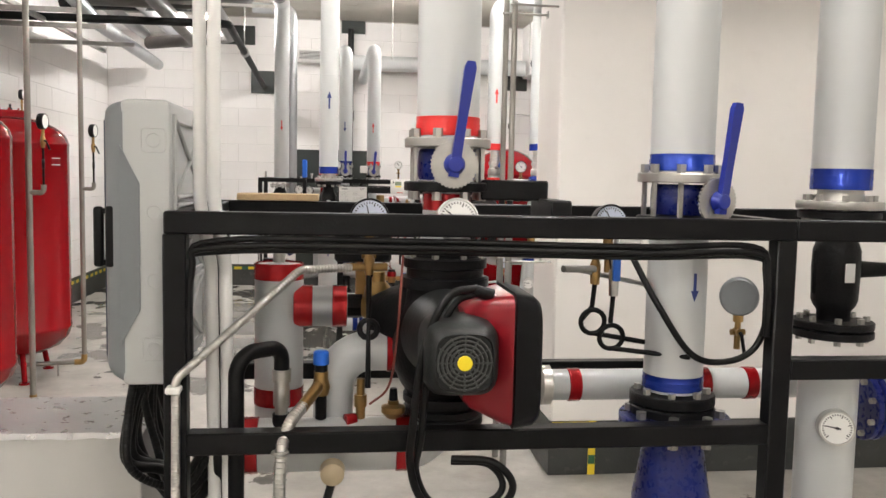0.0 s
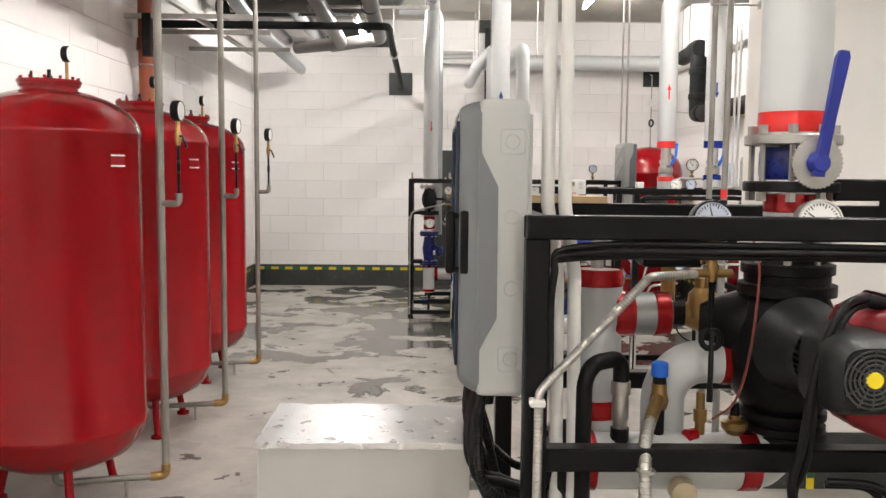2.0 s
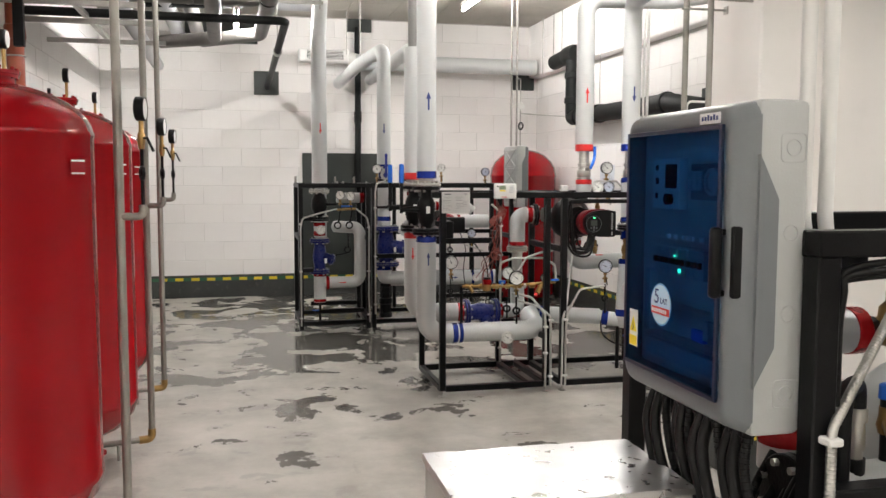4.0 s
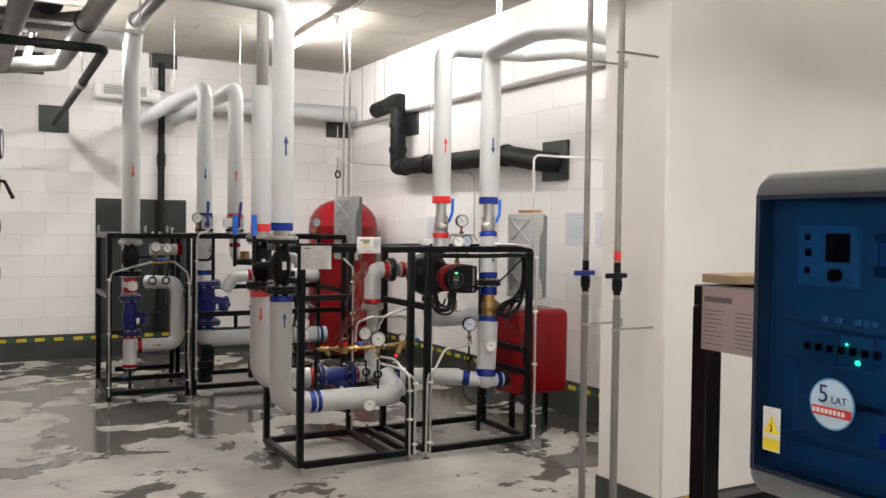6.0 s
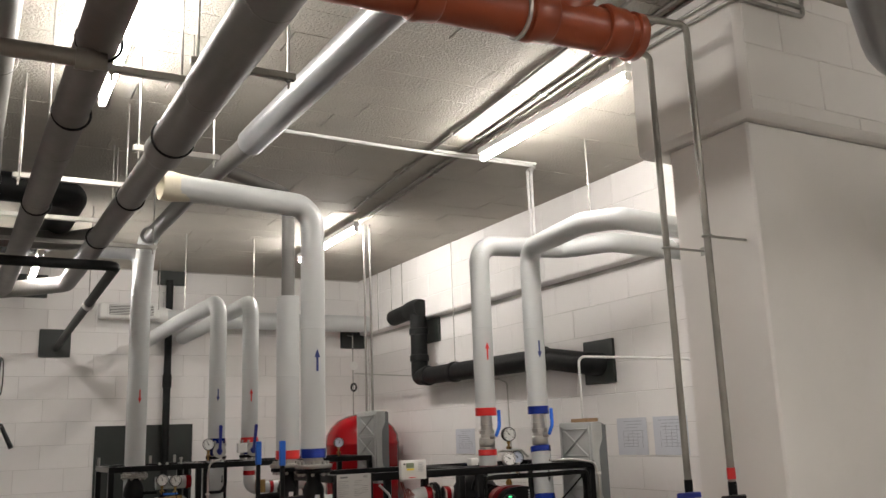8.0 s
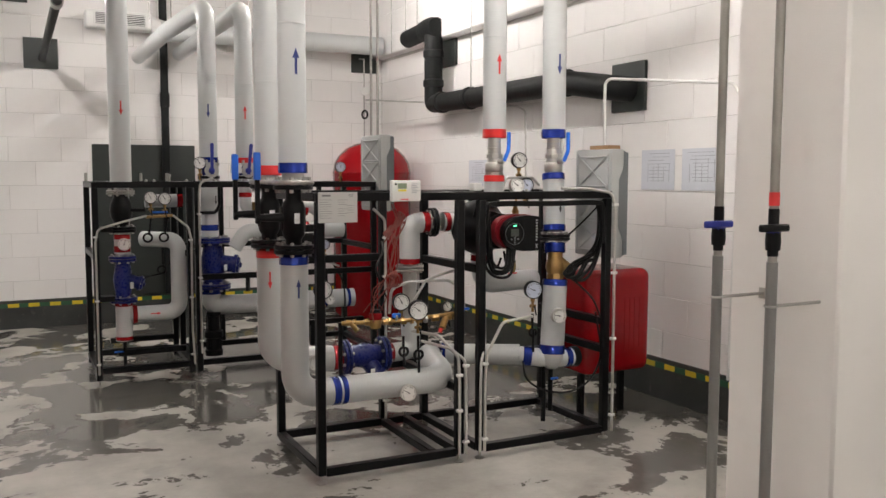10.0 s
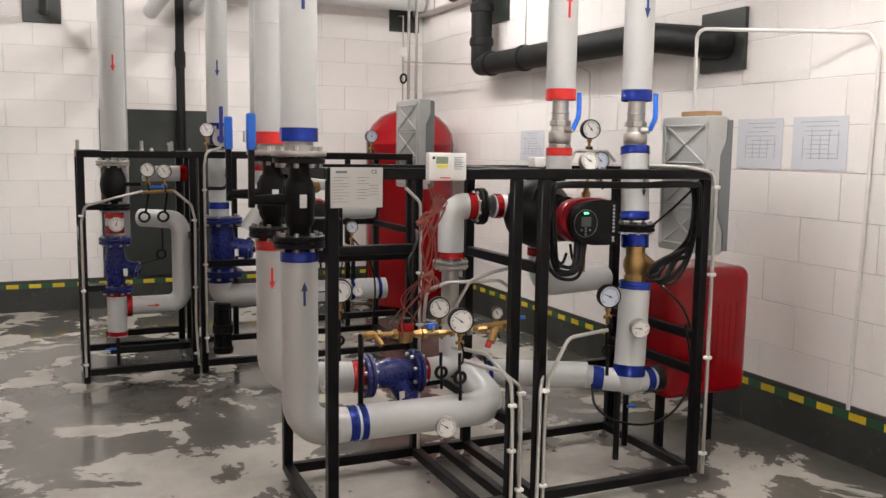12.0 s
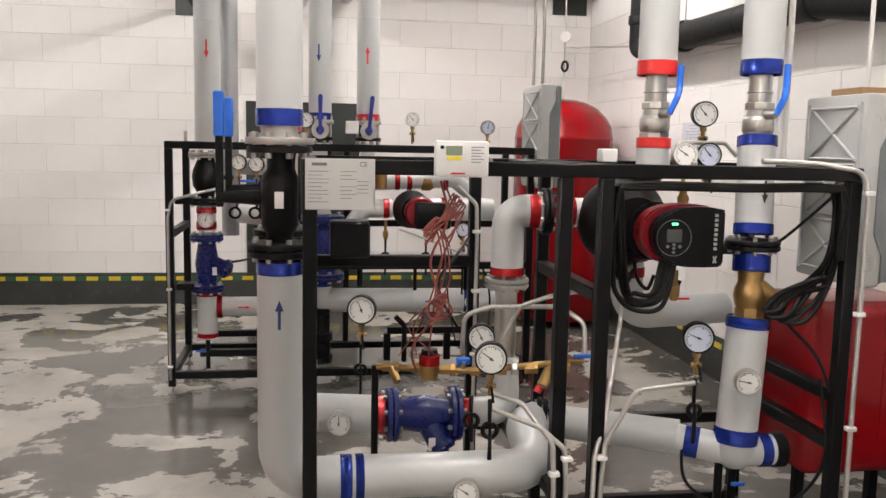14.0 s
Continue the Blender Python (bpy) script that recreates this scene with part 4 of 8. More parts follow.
def rounded_loop(y0, y1, z0, z1, r, n=5):
    """A rectangle in y and z with round corners, as a ring of points."""
    out = []
    for cy, cz, a0 in ((y1 - r, z1 - r, 0.0), (y0 + r, z1 - r, 90.0), (y0 + r, z0 + r, 180.0), (y1 - r, z0 + r, 270.0)):
        for i in range(n + 1):
            a = radians(a0 + 90.0 * i / n)
            out.append((cy + r * math.cos(a), cz + r * math.sin(a)))
    return out


def loft_x(bm, rings):
    """Skins rings of (y, z) points given at growing x, and closes both ends."""
    loops = [[bm.verts.new((x, y, z)) for y, z in ring_] for x, ring_ in rings]
    for a, b in zip(loops, loops[1:]):
        for i in range(len(a)):
            k = (i + 1) % len(a)
            bm.faces.new((a[i], a[k], b[k], b[i]))
    bm.faces.new(loops[0][::-1])
    bm.faces.new(loops[-1])
    return bm


head = loft_x(B(), [(0.285, rounded_loop(1.85, 1.96, 1.12, 1.325, 0.02)), (0.30, rounded_loop(1.835, 1.975, 1.105, 1.345, 0.025)), (0.365, rounded_loop(1.785, 2.02, 1.082, 1.362, 0.03)), (0.382, rounded_loop(1.778, 2.028, 1.078, 1.365, 0.03))])
part("head_base", head, PUMP_RED, pump, "glossy dark red tapered housing", 30)
head = loft_x(B(), [(0.3825, rounded_loop(1.780, 2.026, 1.08, 1.363, 0.03)), (0.386, rounded_loop(1.772, 2.034, 1.072, 1.370, 0.034)), (0.430, rounded_loop(1.775, 2.031, 1.076, 1.362, 0.045)), (0.444, rounded_loop(1.785, 2.02, 1.086, 1.350, 0.045)), (0.450, rounded_loop(1.805, 2.0, 1.108, 1.325, 0.045))])
part("head_cover", head, FRAME, pump, "satin black control cover", 40)
part("type_sticker", box(B(), (0.315, 1.835, 1.3560), (0.352, 1.875, 1.3565), 0, Matrix.Translation((0, 0, 0.004))), PAPER, pump, "white type sticker", 0)
part("cable_gland", cyl(B(), (0.30, 1.84, 1.37), (0.345, 1.84, 1.36), 0.014, 12), IRON, pump)
hose("pump_cable", "black cable looping under the pump", [(0.31, 1.84, 1.375), (0.24, 1.80, 1.36), (0.19, 1.79, 1.25), (0.17, 1.80, 1.08), (0.17, 1.84, 0.98), (0.20, 1.84, 0.90), (0.28, 1.84, 0.865), (0.37, 1.85, 0.875), (0.405, 1.86, 0.925), (0.36, 1.87, 0.975), (0.27, 1.90, 0.975)], 0.009, RUBBER, "cable", "cables")
hose("pump_cable", "black cable looping under the pump", [(0.31, 1.84, 1.365), (0.255, 1.82, 1.34), (0.205, 1.81, 1.22), (0.19, 1.82, 1.05), (0.185, 1.86, 0.96), (0.22, 1.86, 0.89), (0.29, 1.86, 0.875), (0.365, 1.87, 0.89), (0.385, 1.88, 0.925), (0.35, 1.89, 0.965), (0.27, 1.91, 0.965)], 0.008, RUBBER, "cable", "cables")

# low manifold
lp = insulated("manifold_pipe", "light grey insulated manifold with red foil bands", [(-0.22, 2.12, 0.945), (0.20, 2.12, 0.945), (0.28, 2.17, 0.985)], 0.066, JACKET, 0.05, joints=False)
for x in (-0.225, 0.155):
    collar(lp, (x, 2.12, 0.945), (x + 0.045, 2.12, 0.945), 0.068, RED_FOIL)
flange(lp, (-0.255, 2.12, 0.945), (1, 0, 0), 0.095, 0.02)
el = insulated("bypass_pipe", "grey insulated elbow rising from the manifold", [(0.0, 2.20, 0.96), (0.0, 2.20, 1.165), (0.24, 2.20, 1.165)], 0.052, JACKET, 0.095, joints=False)
collar(el, (0.135, 2.20, 1.165), (0.19, 2.20, 1.165), 0.054, RED_FOIL)
cp = insulated("capped_pipe", "upright grey insulated pipe with red foil end", [(-0.145, 2.31, 0.94), (-0.145, 2.31, 1.375)], 0.064, JACKET, joints=False)
collar(cp, (-0.145, 2.31, 1.335), (-0.145, 2.31, 1.38), 0.064, RED_FOIL)
collar(cp, (-0.145, 2.31, 1.00), (-0.145, 2.31, 1.05), 0.064, RED_FOIL)
part("vent_cock", lathe(B(), (-0.145, 2.31, 1.38), (0, 0, 1), [(0, 0), (0, 0.016), (0.04, 0.016), (0.04, 0.02), (0.07, 0.02), (0.07, 0.01), (0.09, 0.01), (0.09, 0)], 12), NICKEL, cp)
part("cock_handle", box(B(), (-0.225, 2.30, 1.435), (-0.135, 2.32, 1.45), 0.003), LEVER_BLUE, cp, "blue handle")
sl = insulated("sleeve_pipe", "short horizontal sleeve of red and silver foil", [(-0.10, 2.30, 1.265), (0.035, 2.30, 1.265)], 0.054, FOIL, joints=False)
collar(sl, (-0.105, 2.30, 1.265), (-0.055, 2.30, 1.265), 0.055, RED_FOIL)
collar(sl, (-0.005, 2.30, 1.265), (0.035, 2.30, 1.265), 0.055, RED_FOIL)
part("union", cyl(B(), (0.035, 2.30, 1.265), (0.075, 2.30, 1.265), 0.032, 8), IRON, sl)
bv = thing("brass_valve", "brass angle valve with a gauge pipe on top", "valve", (0.10, 2.28, 1.2))
part("body", lathe(B(), (0.075, 2.295, 1.265), (1, -0.15, 0), [(0, 0), (0, 0.028), (0.03, 0.042), (0.06, 0.045), (0.09, 0.04), (0.10, 0.03), (0.10, 0)], 20), BRASS, bv)
part("bonnet", lathe(B(), (0.115, 2.28, 1.26), (0, 0, 1), [(0, 0.04), (0.06, 0.034), (0.075, 0.02), (0.1, 0.02), (0.1, 0)], 16), BRASS, bv)
part("needle_valve", lathe(B(), (0.085, 2.12, 1.37), (0, 0, 1), [(0, 0), (0, 0.009), (0.02, 0.014), (0.04, 0.014), (0.045, 0.010), (0.11, 0.012), (0.11, 0)], 12), BRASS, bv)
coil(bv, (0.085, 2.12, 1.37), 0.28, 0.022, 0.0075, IRON)
part("tee", cyl(B(), (0.03, 2.12, 1.39), (0.13, 2.12, 1.39), 0.010, 12), BRASS, bv)
hose("steel_conduit", "corrugated stainless conduit running down the frame", [(0.04, 2.10, 1.39), (-0.08, 2.04, 1.39), (-0.34, 1.90, 1.165), (-0.345, 1.895, 0.9), (-0.345, 1.895, 0.3)], 0.0095, STAINLESS, "conduit", "steel conduits", bend=0.03, ribs=True)
part("tie", box(B(), (-0.36, 1.88, 1.135), (-0.328, 1.915, 1.15), 0.003), WHITE_PLASTIC, skid_c, "white cable clip")
dv = thing("drain_valve", "brass drain cock with a blue cap and steel hose", "valve", (-0.03, 2.10, 1.0))
part("stem", cyl(B(), (-0.03, 2.12, 0.99), (-0.03, 2.12, 1.07), 0.014, 12), IRON, dv)
part("body", lathe(B(), (-0.03, 2.12, 1.07), (0, 0, 1), [(0, 0), (0, 0.018), (0.02, 0.023), (0.04, 0.018), (0.06, 0.018), (0.06, 0)], 12), BRASS, dv)
part("outlet", cyl(B(), (-0.03, 2.12, 1.10), (-0.075, 2.03, 1.06), 0.015, 12), BRASS, dv)
part("neck", cyl(B(), (-0.03, 2.12, 1.13), (-0.03, 2.12, 1.15), 0.016, 12), IRON, dv)
part("cap", lathe(B(), (-0.03, 2.12, 1.148), (0, 0, 1), [(0, 0), (0, 0.02), (0.03, 0.019), (0.033, 0.015), (0.033, 0)], 20), GRIP_BLUE, dv, "bright blue cap")
hose("steel_hose", "braided stainless hose hanging over the rail", [(-0.07, 2.04, 1.065), (-0.10, 1.96, 1.04), (-0.115, 1.895, 0.97), (-0.115, 1.885, 0.7), (-0.10, 1.89, 0.3), (-0.05, 1.95, 0.05)], 0.0135, STAINLESS, "hose", "steel hoses", ribs=True)
part("hose_clamp", ring(B(), (-0.115, 1.89, 1.0), (0, 0, 1), 0.0165, 0.004), GALV, skid_c)
bp = thing("black_drain_pipe", "black enamelled pipe bent over like a crook", "pipe", (-0.235, 2.0, 0.02))
part("pipe", tube(B(), [(-0.225, 2.02, 0.0), (-0.225, 2.02, 1.195), (-0.125, 2.10, 1.195), (-0.125, 2.10, 1.13)], 0.019, 16, 0.055), IRON, bp)
part("union", lathe(B(), (-0.125, 2.10, 1.14), (0, 0, -1), [(0, 0), (0, 0.023), (0.03, 0.023), (0.03, 0.017), (0.05, 0.02), (0.09, 0.02), (0.09, 0.016), (0.14, 0.016), (0.14, 0)], 14), NICKEL, bp)
part("tail", cyl(B(), (-0.125, 2.10, 0.985), (-0.125, 2.10, 1.03), 0.022, 12), IRON, bp)
kn = thing("drain_cock", "tan plastic drain cock under the manifold", "tap", (0.0, 2.03, 0.9))
part("knob", lathe(B(), (0.0, 2.055, 0.915), (0, -1, -0.1), [(0, 0), (0, 0.015), (0.02, 0.02), (0.03, 0.03), (0.06, 0.028), (0.07, 0.015), (0.07, 0)], 20), mat("tan_plastic", (0.42, 0.34, 0.22), 0.4), kn)
part("outlet", tube(B(), [(0.0, 2.01, 0.89), (-0.015, 2.0, 0.84), (-0.06, 1.99, 0.78)], 0.010, 10, 0.02), RUBBER, kn)
fv = thing("filling_valve", "small brass filling valve with black cap", "valve", (0.17, 2.12, 1.0))
part("body", lathe(B(), (0.15, 2.12, 1.005), (0, 0, 1), [(0, 0), (0, 0.012), (0.02, 0.03), (0.035, 0.03), (0.04, 0.014), (0.05, 0.014), (0.05, 0)], 18), BRASS, fv)
part("cap", cyl(B(), (0.15, 2.12, 1.05), (0.15, 2.12, 1.085), 0.012, 14, 0.009), IRON, fv)
tv = thing("test_valve", "slim brass test valve with a red wheel", "valve", (0.07, 2.12, 1.0))
part("body", lathe(B(), (0.068, 2.12, 1.0), (0, 0, 1), [(0, 0), (0, 0.012), (0.04, 0.012), (0.04, 0.016), (0.07, 0.016), (0.07, 0.010), (0.11, 0.010), (0.11, 0)], 12), BRASS, tv)
part("wheel", cyl(B(), (0.03, 2.10, 1.01), (0.055, 2.11, 1.01), 0.016, 16), RED_FOIL, tv)
hose("sensor_wire", "thin pinkish copper sensor wire", [(0.09, 2.10, 1.05), (0.135, 2.08, 1.10), (0.15, 2.04, 1.22), (0.16, 2.03, 1.40), (0.17, 2.10, 1.47)], 0.003, COPPER, "wire", "sensor wires")
gauge((0.085, 2.13, 1.51), (0, -1, 0.12), 0.05, None, DIAL_BLUE, IRON, 0.45, "blue-tinted pressure gauge behind the rail", down=0.12)
gauge((0.29, 2.03, 1.515), (0, -1, 0.2), 0.052, None, DIAL, STAINLESS, 0.3, "steel-rimmed thermometer above the pump", down=0)
gauge((0.70, 2.13, 1.51), (0, -1, 0.12), 0.045, None, DIAL_BLUE, IRON, 0.4, "blue-tinted pressure gauge behind the rail", down=0.10)
gauge((1.02, 2.06, 1.33), (0.45, 1, 0), 0.048, None, DIAL, ENCL_DARK, 0.4, "pressure gauge hung among cables on the post", down=0.10)
ab = thing("actuator_box", "black valve actuator box behind the rail", "actuator", (0.10, 2.45, 1.36))
part("box", box(B(), (0.0, 2.42, 1.37), (0.16, 2.52, 1.465), 0.008), FRAME, ab)
part("stem", cyl(B(), (0.08, 2.47, 1.26), (0.08, 2.47, 1.37), 0.02, 12), BRASS, ab)

# gauge pipes and return leg between the two mains
gp = thing("gauge_manifold", "brass gauge cocks with looped black siphons", "fitting", (0.68, 2.12, 1.05))
part("cock", lathe(B(), (0.66, 2.12, 1.35), (0, 0, 1), [(0, 0), (0, 0.012), (0.05, 0.014), (0.06, 0.01), (0.10, 0.01), (0.10, 0)], 12), BRASS, gp)
part("cock", lathe(B(), (0.71, 2.12, 1.32), (0, 0, 1), [(0, 0), (0, 0.012), (0.06, 0.014), (0.07, 0.01), (0.11, 0.01), (0.11, 0)], 12), NICKEL, gp)
part("handle", box(B(), (0.70, 2.095, 1.36), (0.72, 2.108, 1.45), 0.003), GRIP_BLUE, gp, "blue handle")
part("switch_box", box(B(), (0.715, 2.10, 1.42), (0.775, 2.15, 1.47), 0.004), WHITE_PLASTIC, gp, "white sensor box")
part("pipe", tube(B(), [(0.655, 2.11, 1.39), (0.56, 2.06, 1.395)], 0.009, 10), STAINLESS, gp)
part("pipe", tube(B(), [(0.60, 2.10, 1.39), (0.87, 2.2, 1.33)], 0.006, 10), STAINLESS, gp)
for cx, cz in ((0.655, 1.255), (0.705, 1.215)):
    part("siphon", ring(B(), (cx, 2.11, cz), (0, 1, 0.1), 0.031, 0.0065, 26, 8, 1.1), IRON, gp)
part("siphon_tail", tube(B(), [(0.66, 2.12, 1.35), (0.655, 2.12, 1.29), (0.625, 2.11, 1.26)], 0.0065, 8, 0.02), IRON, gp)
part("siphon_tail", tube(B(), [(0.71, 2.12, 1.32), (0.705, 2.12, 1.25)], 0.0065, 8), IRON, gp)
part("siphon_lead", tube(B(), [(0.655, 2.115, 1.225), (0.80, 2.115, 1.20)], 0.0065, 8), IRON, gp)
part("siphon_lead", tube(B(), [(0.705, 2.115, 1.185), (0.88, 2.02, 1.18)], 0.0065, 8), IRON, gp)
hose("sensor_cable", "black cable sagging across the main pipe", [(0.745, 2.08, 1.42), (0.78, 2.0, 1.32), (0.86, 1.97, 1.20), (0.95, 1.97, 1.18), (1.02, 1.96, 1.22), (1.06, 1.965, 1.33)], 0.008, RUBBER, "cable", "cables")
rp = insulated("return_pipe", "horizontal grey insulated pipe with red foil bands", [(0.60, 2.30, 1.045), (1.40, 2.30, 1.045)], 0.043, JACKET, joints=False)
for x in (0.645, 1.02, 1.16):
    collar(rp, (x, 2.30, 1.045), (x + 0.035, 2.30, 1.045), 0.045, RED_FOIL)
part("union", lathe(B(), (0.50, 2.30, 1.045), (1, 0, 0), [(0, 0), (0, 0.03), (0.06, 0.04), (0.07, 0.055), (0.095, 0.055), (0.10, 0.04), (0.14, 0.04), (0.14, 0)], 20), NICKEL, rp)
for k, (dz, dy) in enumerate(((0, 0), (0.014, 0.004), (-0.010, 0.010))):
    hose("rail_cable", "black cables tied under the top rail", [(CX0 + 0.03, 1.925 + dy, 1.20), (CX0 + 0.035, 1.925 + dy, 1.40), (CX0 + 0.09, 1.922 + dy, 1.452 + dz), (0.2, 1.92 + dy, 1.455 + dz), (0.7, 1.92 + dy, 1.448 + dz), (0.98, 1.92 + dy, 1.452 + dz), (1.02, 1.92 + dy, 1.40), (1.03, 1.93 + dy, 1.25)], 0.0075, RUBBER, "cable", "cables", n=6)
cr = random.Random(5)
for k in range(12):
    y = 2.0 + 0.036 * k
    bow = cr.uniform(-0.02, 0.035)
    low_z = cr.uniform(0.80, 0.93)
    hose("panel_cable", "black corrugated cables dropping from the panel", [(-0.45 + 0.008 * (k % 3), y, 1.14), (-0.455 - bow * 0.4, y - 0.01, 1.06), (-0.44 - bow, y - 0.03 - bow, 0.96), (-0.40 - bow * 0.3, y - 0.06 * (k / 12), low_z), (-0.34, 2.03 + 0.018 * k, low_z - 0.015), (-0.29, 2.05 + 0.016 * k, low_z + 0.05), (-0.25, 2.06 + 0.016 * k, low_z + 0.10)], 0.0125 if k % 3 else 0.0095, RUBBER, "cable", "cables", ribs=k % 3 == 0)
for wx, wy in ((-0.305, 2.05), (-0.270, 2.03)):
    wc = thing("white_conduit", "white plastic conduit dropping from the ceiling", "conduit", (wx, wy, 0.6), "white conduits")
    part("tube", tube(B(), [(wx + 0.03, wy, 0.62), (wx + 0.02, wy, 1.40), (wx - 0.005, wy, 1.55), (wx - 0.005, wy, H + 0.02)], 0.015, 14, 0.2), WHITE_PLASTIC, wc)
    part("coupler", cyl(B(), (wx - 0.005, wy, 2.05), (wx - 0.005, wy, 2.12), 0.019, 14), WHITE_PLASTIC, wc)
wd = thing("wood_offcut", "pale plywood offcut lying on the frame", "wood", (-0.22, 2.74, 1.531))
part("board", box(B(), (-0.295, 2.665, 1.531), (-0.05, 2.775, 1.552), 0.002), WOOD, wd)
cpl = thing("name_plate", "pinkish-grey metal maker's plate fixed under a wood offcut", "plate", (CX0 - 0.04, 2.58, 1.38))
PLATE_X = CX0 - 0.0305
cplate = part("plate", box(B(), (PLATE_X - 0.004, 2.47, 1.385), (PLATE_X, 2.69, 1.529), 0.001), NAMEPLATE, cpl)
bm = B()
for k in range(9):
    z = 1.475 - 0.0095 * k
    box(bm, (PLATE_X - 0.0052, 2.625 + 0.018 * (k % 3 == 1), z), (PLATE_X - 0.0042, 2.68, z + 0.0018))
    box(bm, (PLATE_X - 0.0052, 2.53 + 0.015 * (k % 2), z), (PLATE_X - 0.0042, 2.59, z + 0.0018))
box(bm, (PLATE_X - 0.0052, 2.60, 1.495), (PLATE_X - 0.0042, 2.68, 1.507))
part("printed_table", bm, mat("faded_plate_print", (0.16, 0.16, 0.165), 0.5), cplate, "", 0)


# control panel of the first skid: window, controller, breakers
pl = enclosure(-1, 1.965, 2.446, 1.135, 1.772, -0.36, D=0.150, windowed=True)
FX, BD = -0.4965, -0.4640
WY0, WY1, WZ0, WZ1 = 2.0240, 2.4180, 1.198, 1.722


def outline(y0, y1, z0, z1, r, n=6):
    out = []
    for cy, cz, a0 in ((y1 - r, z1 - r, 0), (y0 + r, z1 - r, 90), (y0 + r, z0 + r, 180), (y1 - r, z0 + r, 270)):
        out += [(cy + r * math.cos(radians(a0 + 90 * k / n)), cz + r * math.sin(radians(a0 + 90 * k / n))) for k in range(n + 1)]
    return out


# the cover is a moulded frame round the window: loops from the tray's lip over the front to the window's edge
bm = B()
loops = []
for x, o in ((-0.4615, outline(1.968, 2.4390, 1.138, 1.769, 0.026)), (-0.4755, outline(1.973, 2.4380, 1.142, 1.767, 0.028)), (-0.4915, outline(1.984, 2.4340, 1.148, 1.763, 0.03)), (-0.5015, outline(1.993, 2.4300, 1.156, 1.758, 0.03)),
             (-0.5065, outline(2.000, 2.4260, 1.166, 1.753, 0.026)), (-0.5065, outline(WY0 - 0.008, WY1 + 0.003, WZ0 - 0.006, WZ1 + 0.006, 0.012)), (-0.4995, outline(WY0, WY1, WZ0, WZ1, 0.010)), (-0.4625, outline(WY0, WY1, WZ0, WZ1, 0.010))):
    loops.append([bm.verts.new((x, y, z)) for y, z in o])
for a, b in zip(loops, loops[1:]):
    for k in range(len(a)):
        q = (k + 1) % len(a)
        bm.faces.new((a[k], a[q], b[q], b[k]))
part("cover", bm, ENCL_DARK, pl, "mid-grey moulded cover frame", 50)
part("terminal_board", box(B(), (BD - 0.002, WY0 + 0.001, WZ0 + 0.001), (BD, WY1 - 0.001, WZ1 - 0.001), 0), INSIDE, pl, "blue-grey terminal board", 0)
pane = part("window", box(B(), (-0.5125, WY0 - 0.004, WZ0 - 0.003), (-0.5080, WY1 + 0.002, WZ1 + 0.003), 0.0015), GLASS, pl, "blue tinted clear window", 0)
pane.visible_shadow = False
bm = B()
for lo, hi in (((WY0 - 0.006, WZ0 - 0.005), (WY0 + 0.004, WZ1 + 0.005)), ((WY1 - 0.006, WZ0 - 0.005), (WY1 + 0.004, WZ1 + 0.005)), ((WY0 + 0.004, WZ0 - 0.005), (WY1 - 0.006, WZ0 + 0.004)), ((WY0 + 0.004, WZ1 - 0.004), (WY1 - 0.006, WZ1 + 0.005))):
    box(bm, (-0.5140, lo[0], lo[1]), (-0.5070, hi[0], hi[1]), 0.001)
part("window_rim", bm, mat("dark_blue_rim", (0.008, 0.018, 0.045), 0.3), pl)
part("handle", box(B(), (-0.536, 1.999, 1.398), (-0.514, 2.021, 1.534), 0.008, None, 3), FRAME, pl, "black door handle")
for z in (1.402, 1.518):
    part("handle_lug", box(B(), (-0.520, 2.003, z), (-0.5066, 2.017, z + 0.012), 0.002), FRAME, pl)
# The handle's recess isn't cut: a black block gives its shade.
part("pocket_shade", box(B(), (-0.5045, 1.981, 1.400), (-0.480, 1.994, 1.536), 0.003), FRAME, pl, "handle pocket, its shade given as a black block")
for z in (1.50, 1.43, 1.36, 1.29):
    part("mounting_rail", box(B(), (BD - 0.006, WY0 + 0.02, z - 0.09 + 0.07), (BD - 0.0022, WY1 - 0.02, z - 0.09 + 0.082), 0.0005), STAINLESS, pl)


def panel_face(name, y0, y1, z0, z1, material, label="", d=0.004):
    return part(name, box(B(), (BD - 0.006 - d, y0, z0), (BD - 0.0021, y1, z1), 0.0008), material, pl, label)


ctl = panel_face("controller", 2.2220, 2.3420, 1.558, 1.668, mat("pale_controller", (0.50, 0.56, 0.60), 0.4), "pale heating controller with a dark screen", 0.018)
CF = BD - 0.024
for nm, y0, y1, z0, z1 in (("screen", 2.2320, 2.2820, 1.603, 1.655), ("key", 2.3150, 2.3270, 1.642, 1.654), ("key", 2.3120, 2.3260, 1.612, 1.626), ("key", 2.3150, 2.3270, 1.58, 1.592)):
    part(nm, box(B(), (CF - 0.0015, y0, z0), (CF - 0.0002, y1, z1), 0.0005), FRAME, ctl)
part("dial_knob", cyl(B(), (CF, 2.2580, 1.580), (CF - 0.012, 2.2580, 1.580), 0.012, 20), FRAME, ctl, "black turning knob")
PALE = mat("pale_grey_switchgear", (0.34, 0.38, 0.41), 0.4)
panel_face("socket_strip", 2.0650, 2.1950, 1.58, 1.655, mat("dark_socket_plate", (0.10, 0.15, 0.18), 0.4), "", 0.006)
for k in range(3):
    panel_face("isolator", 2.1550 + 0.019 * k - 0.01, 2.1710 + 0.019 * k - 0.01, 1.60, 1.64, PALE, "", 0.012)
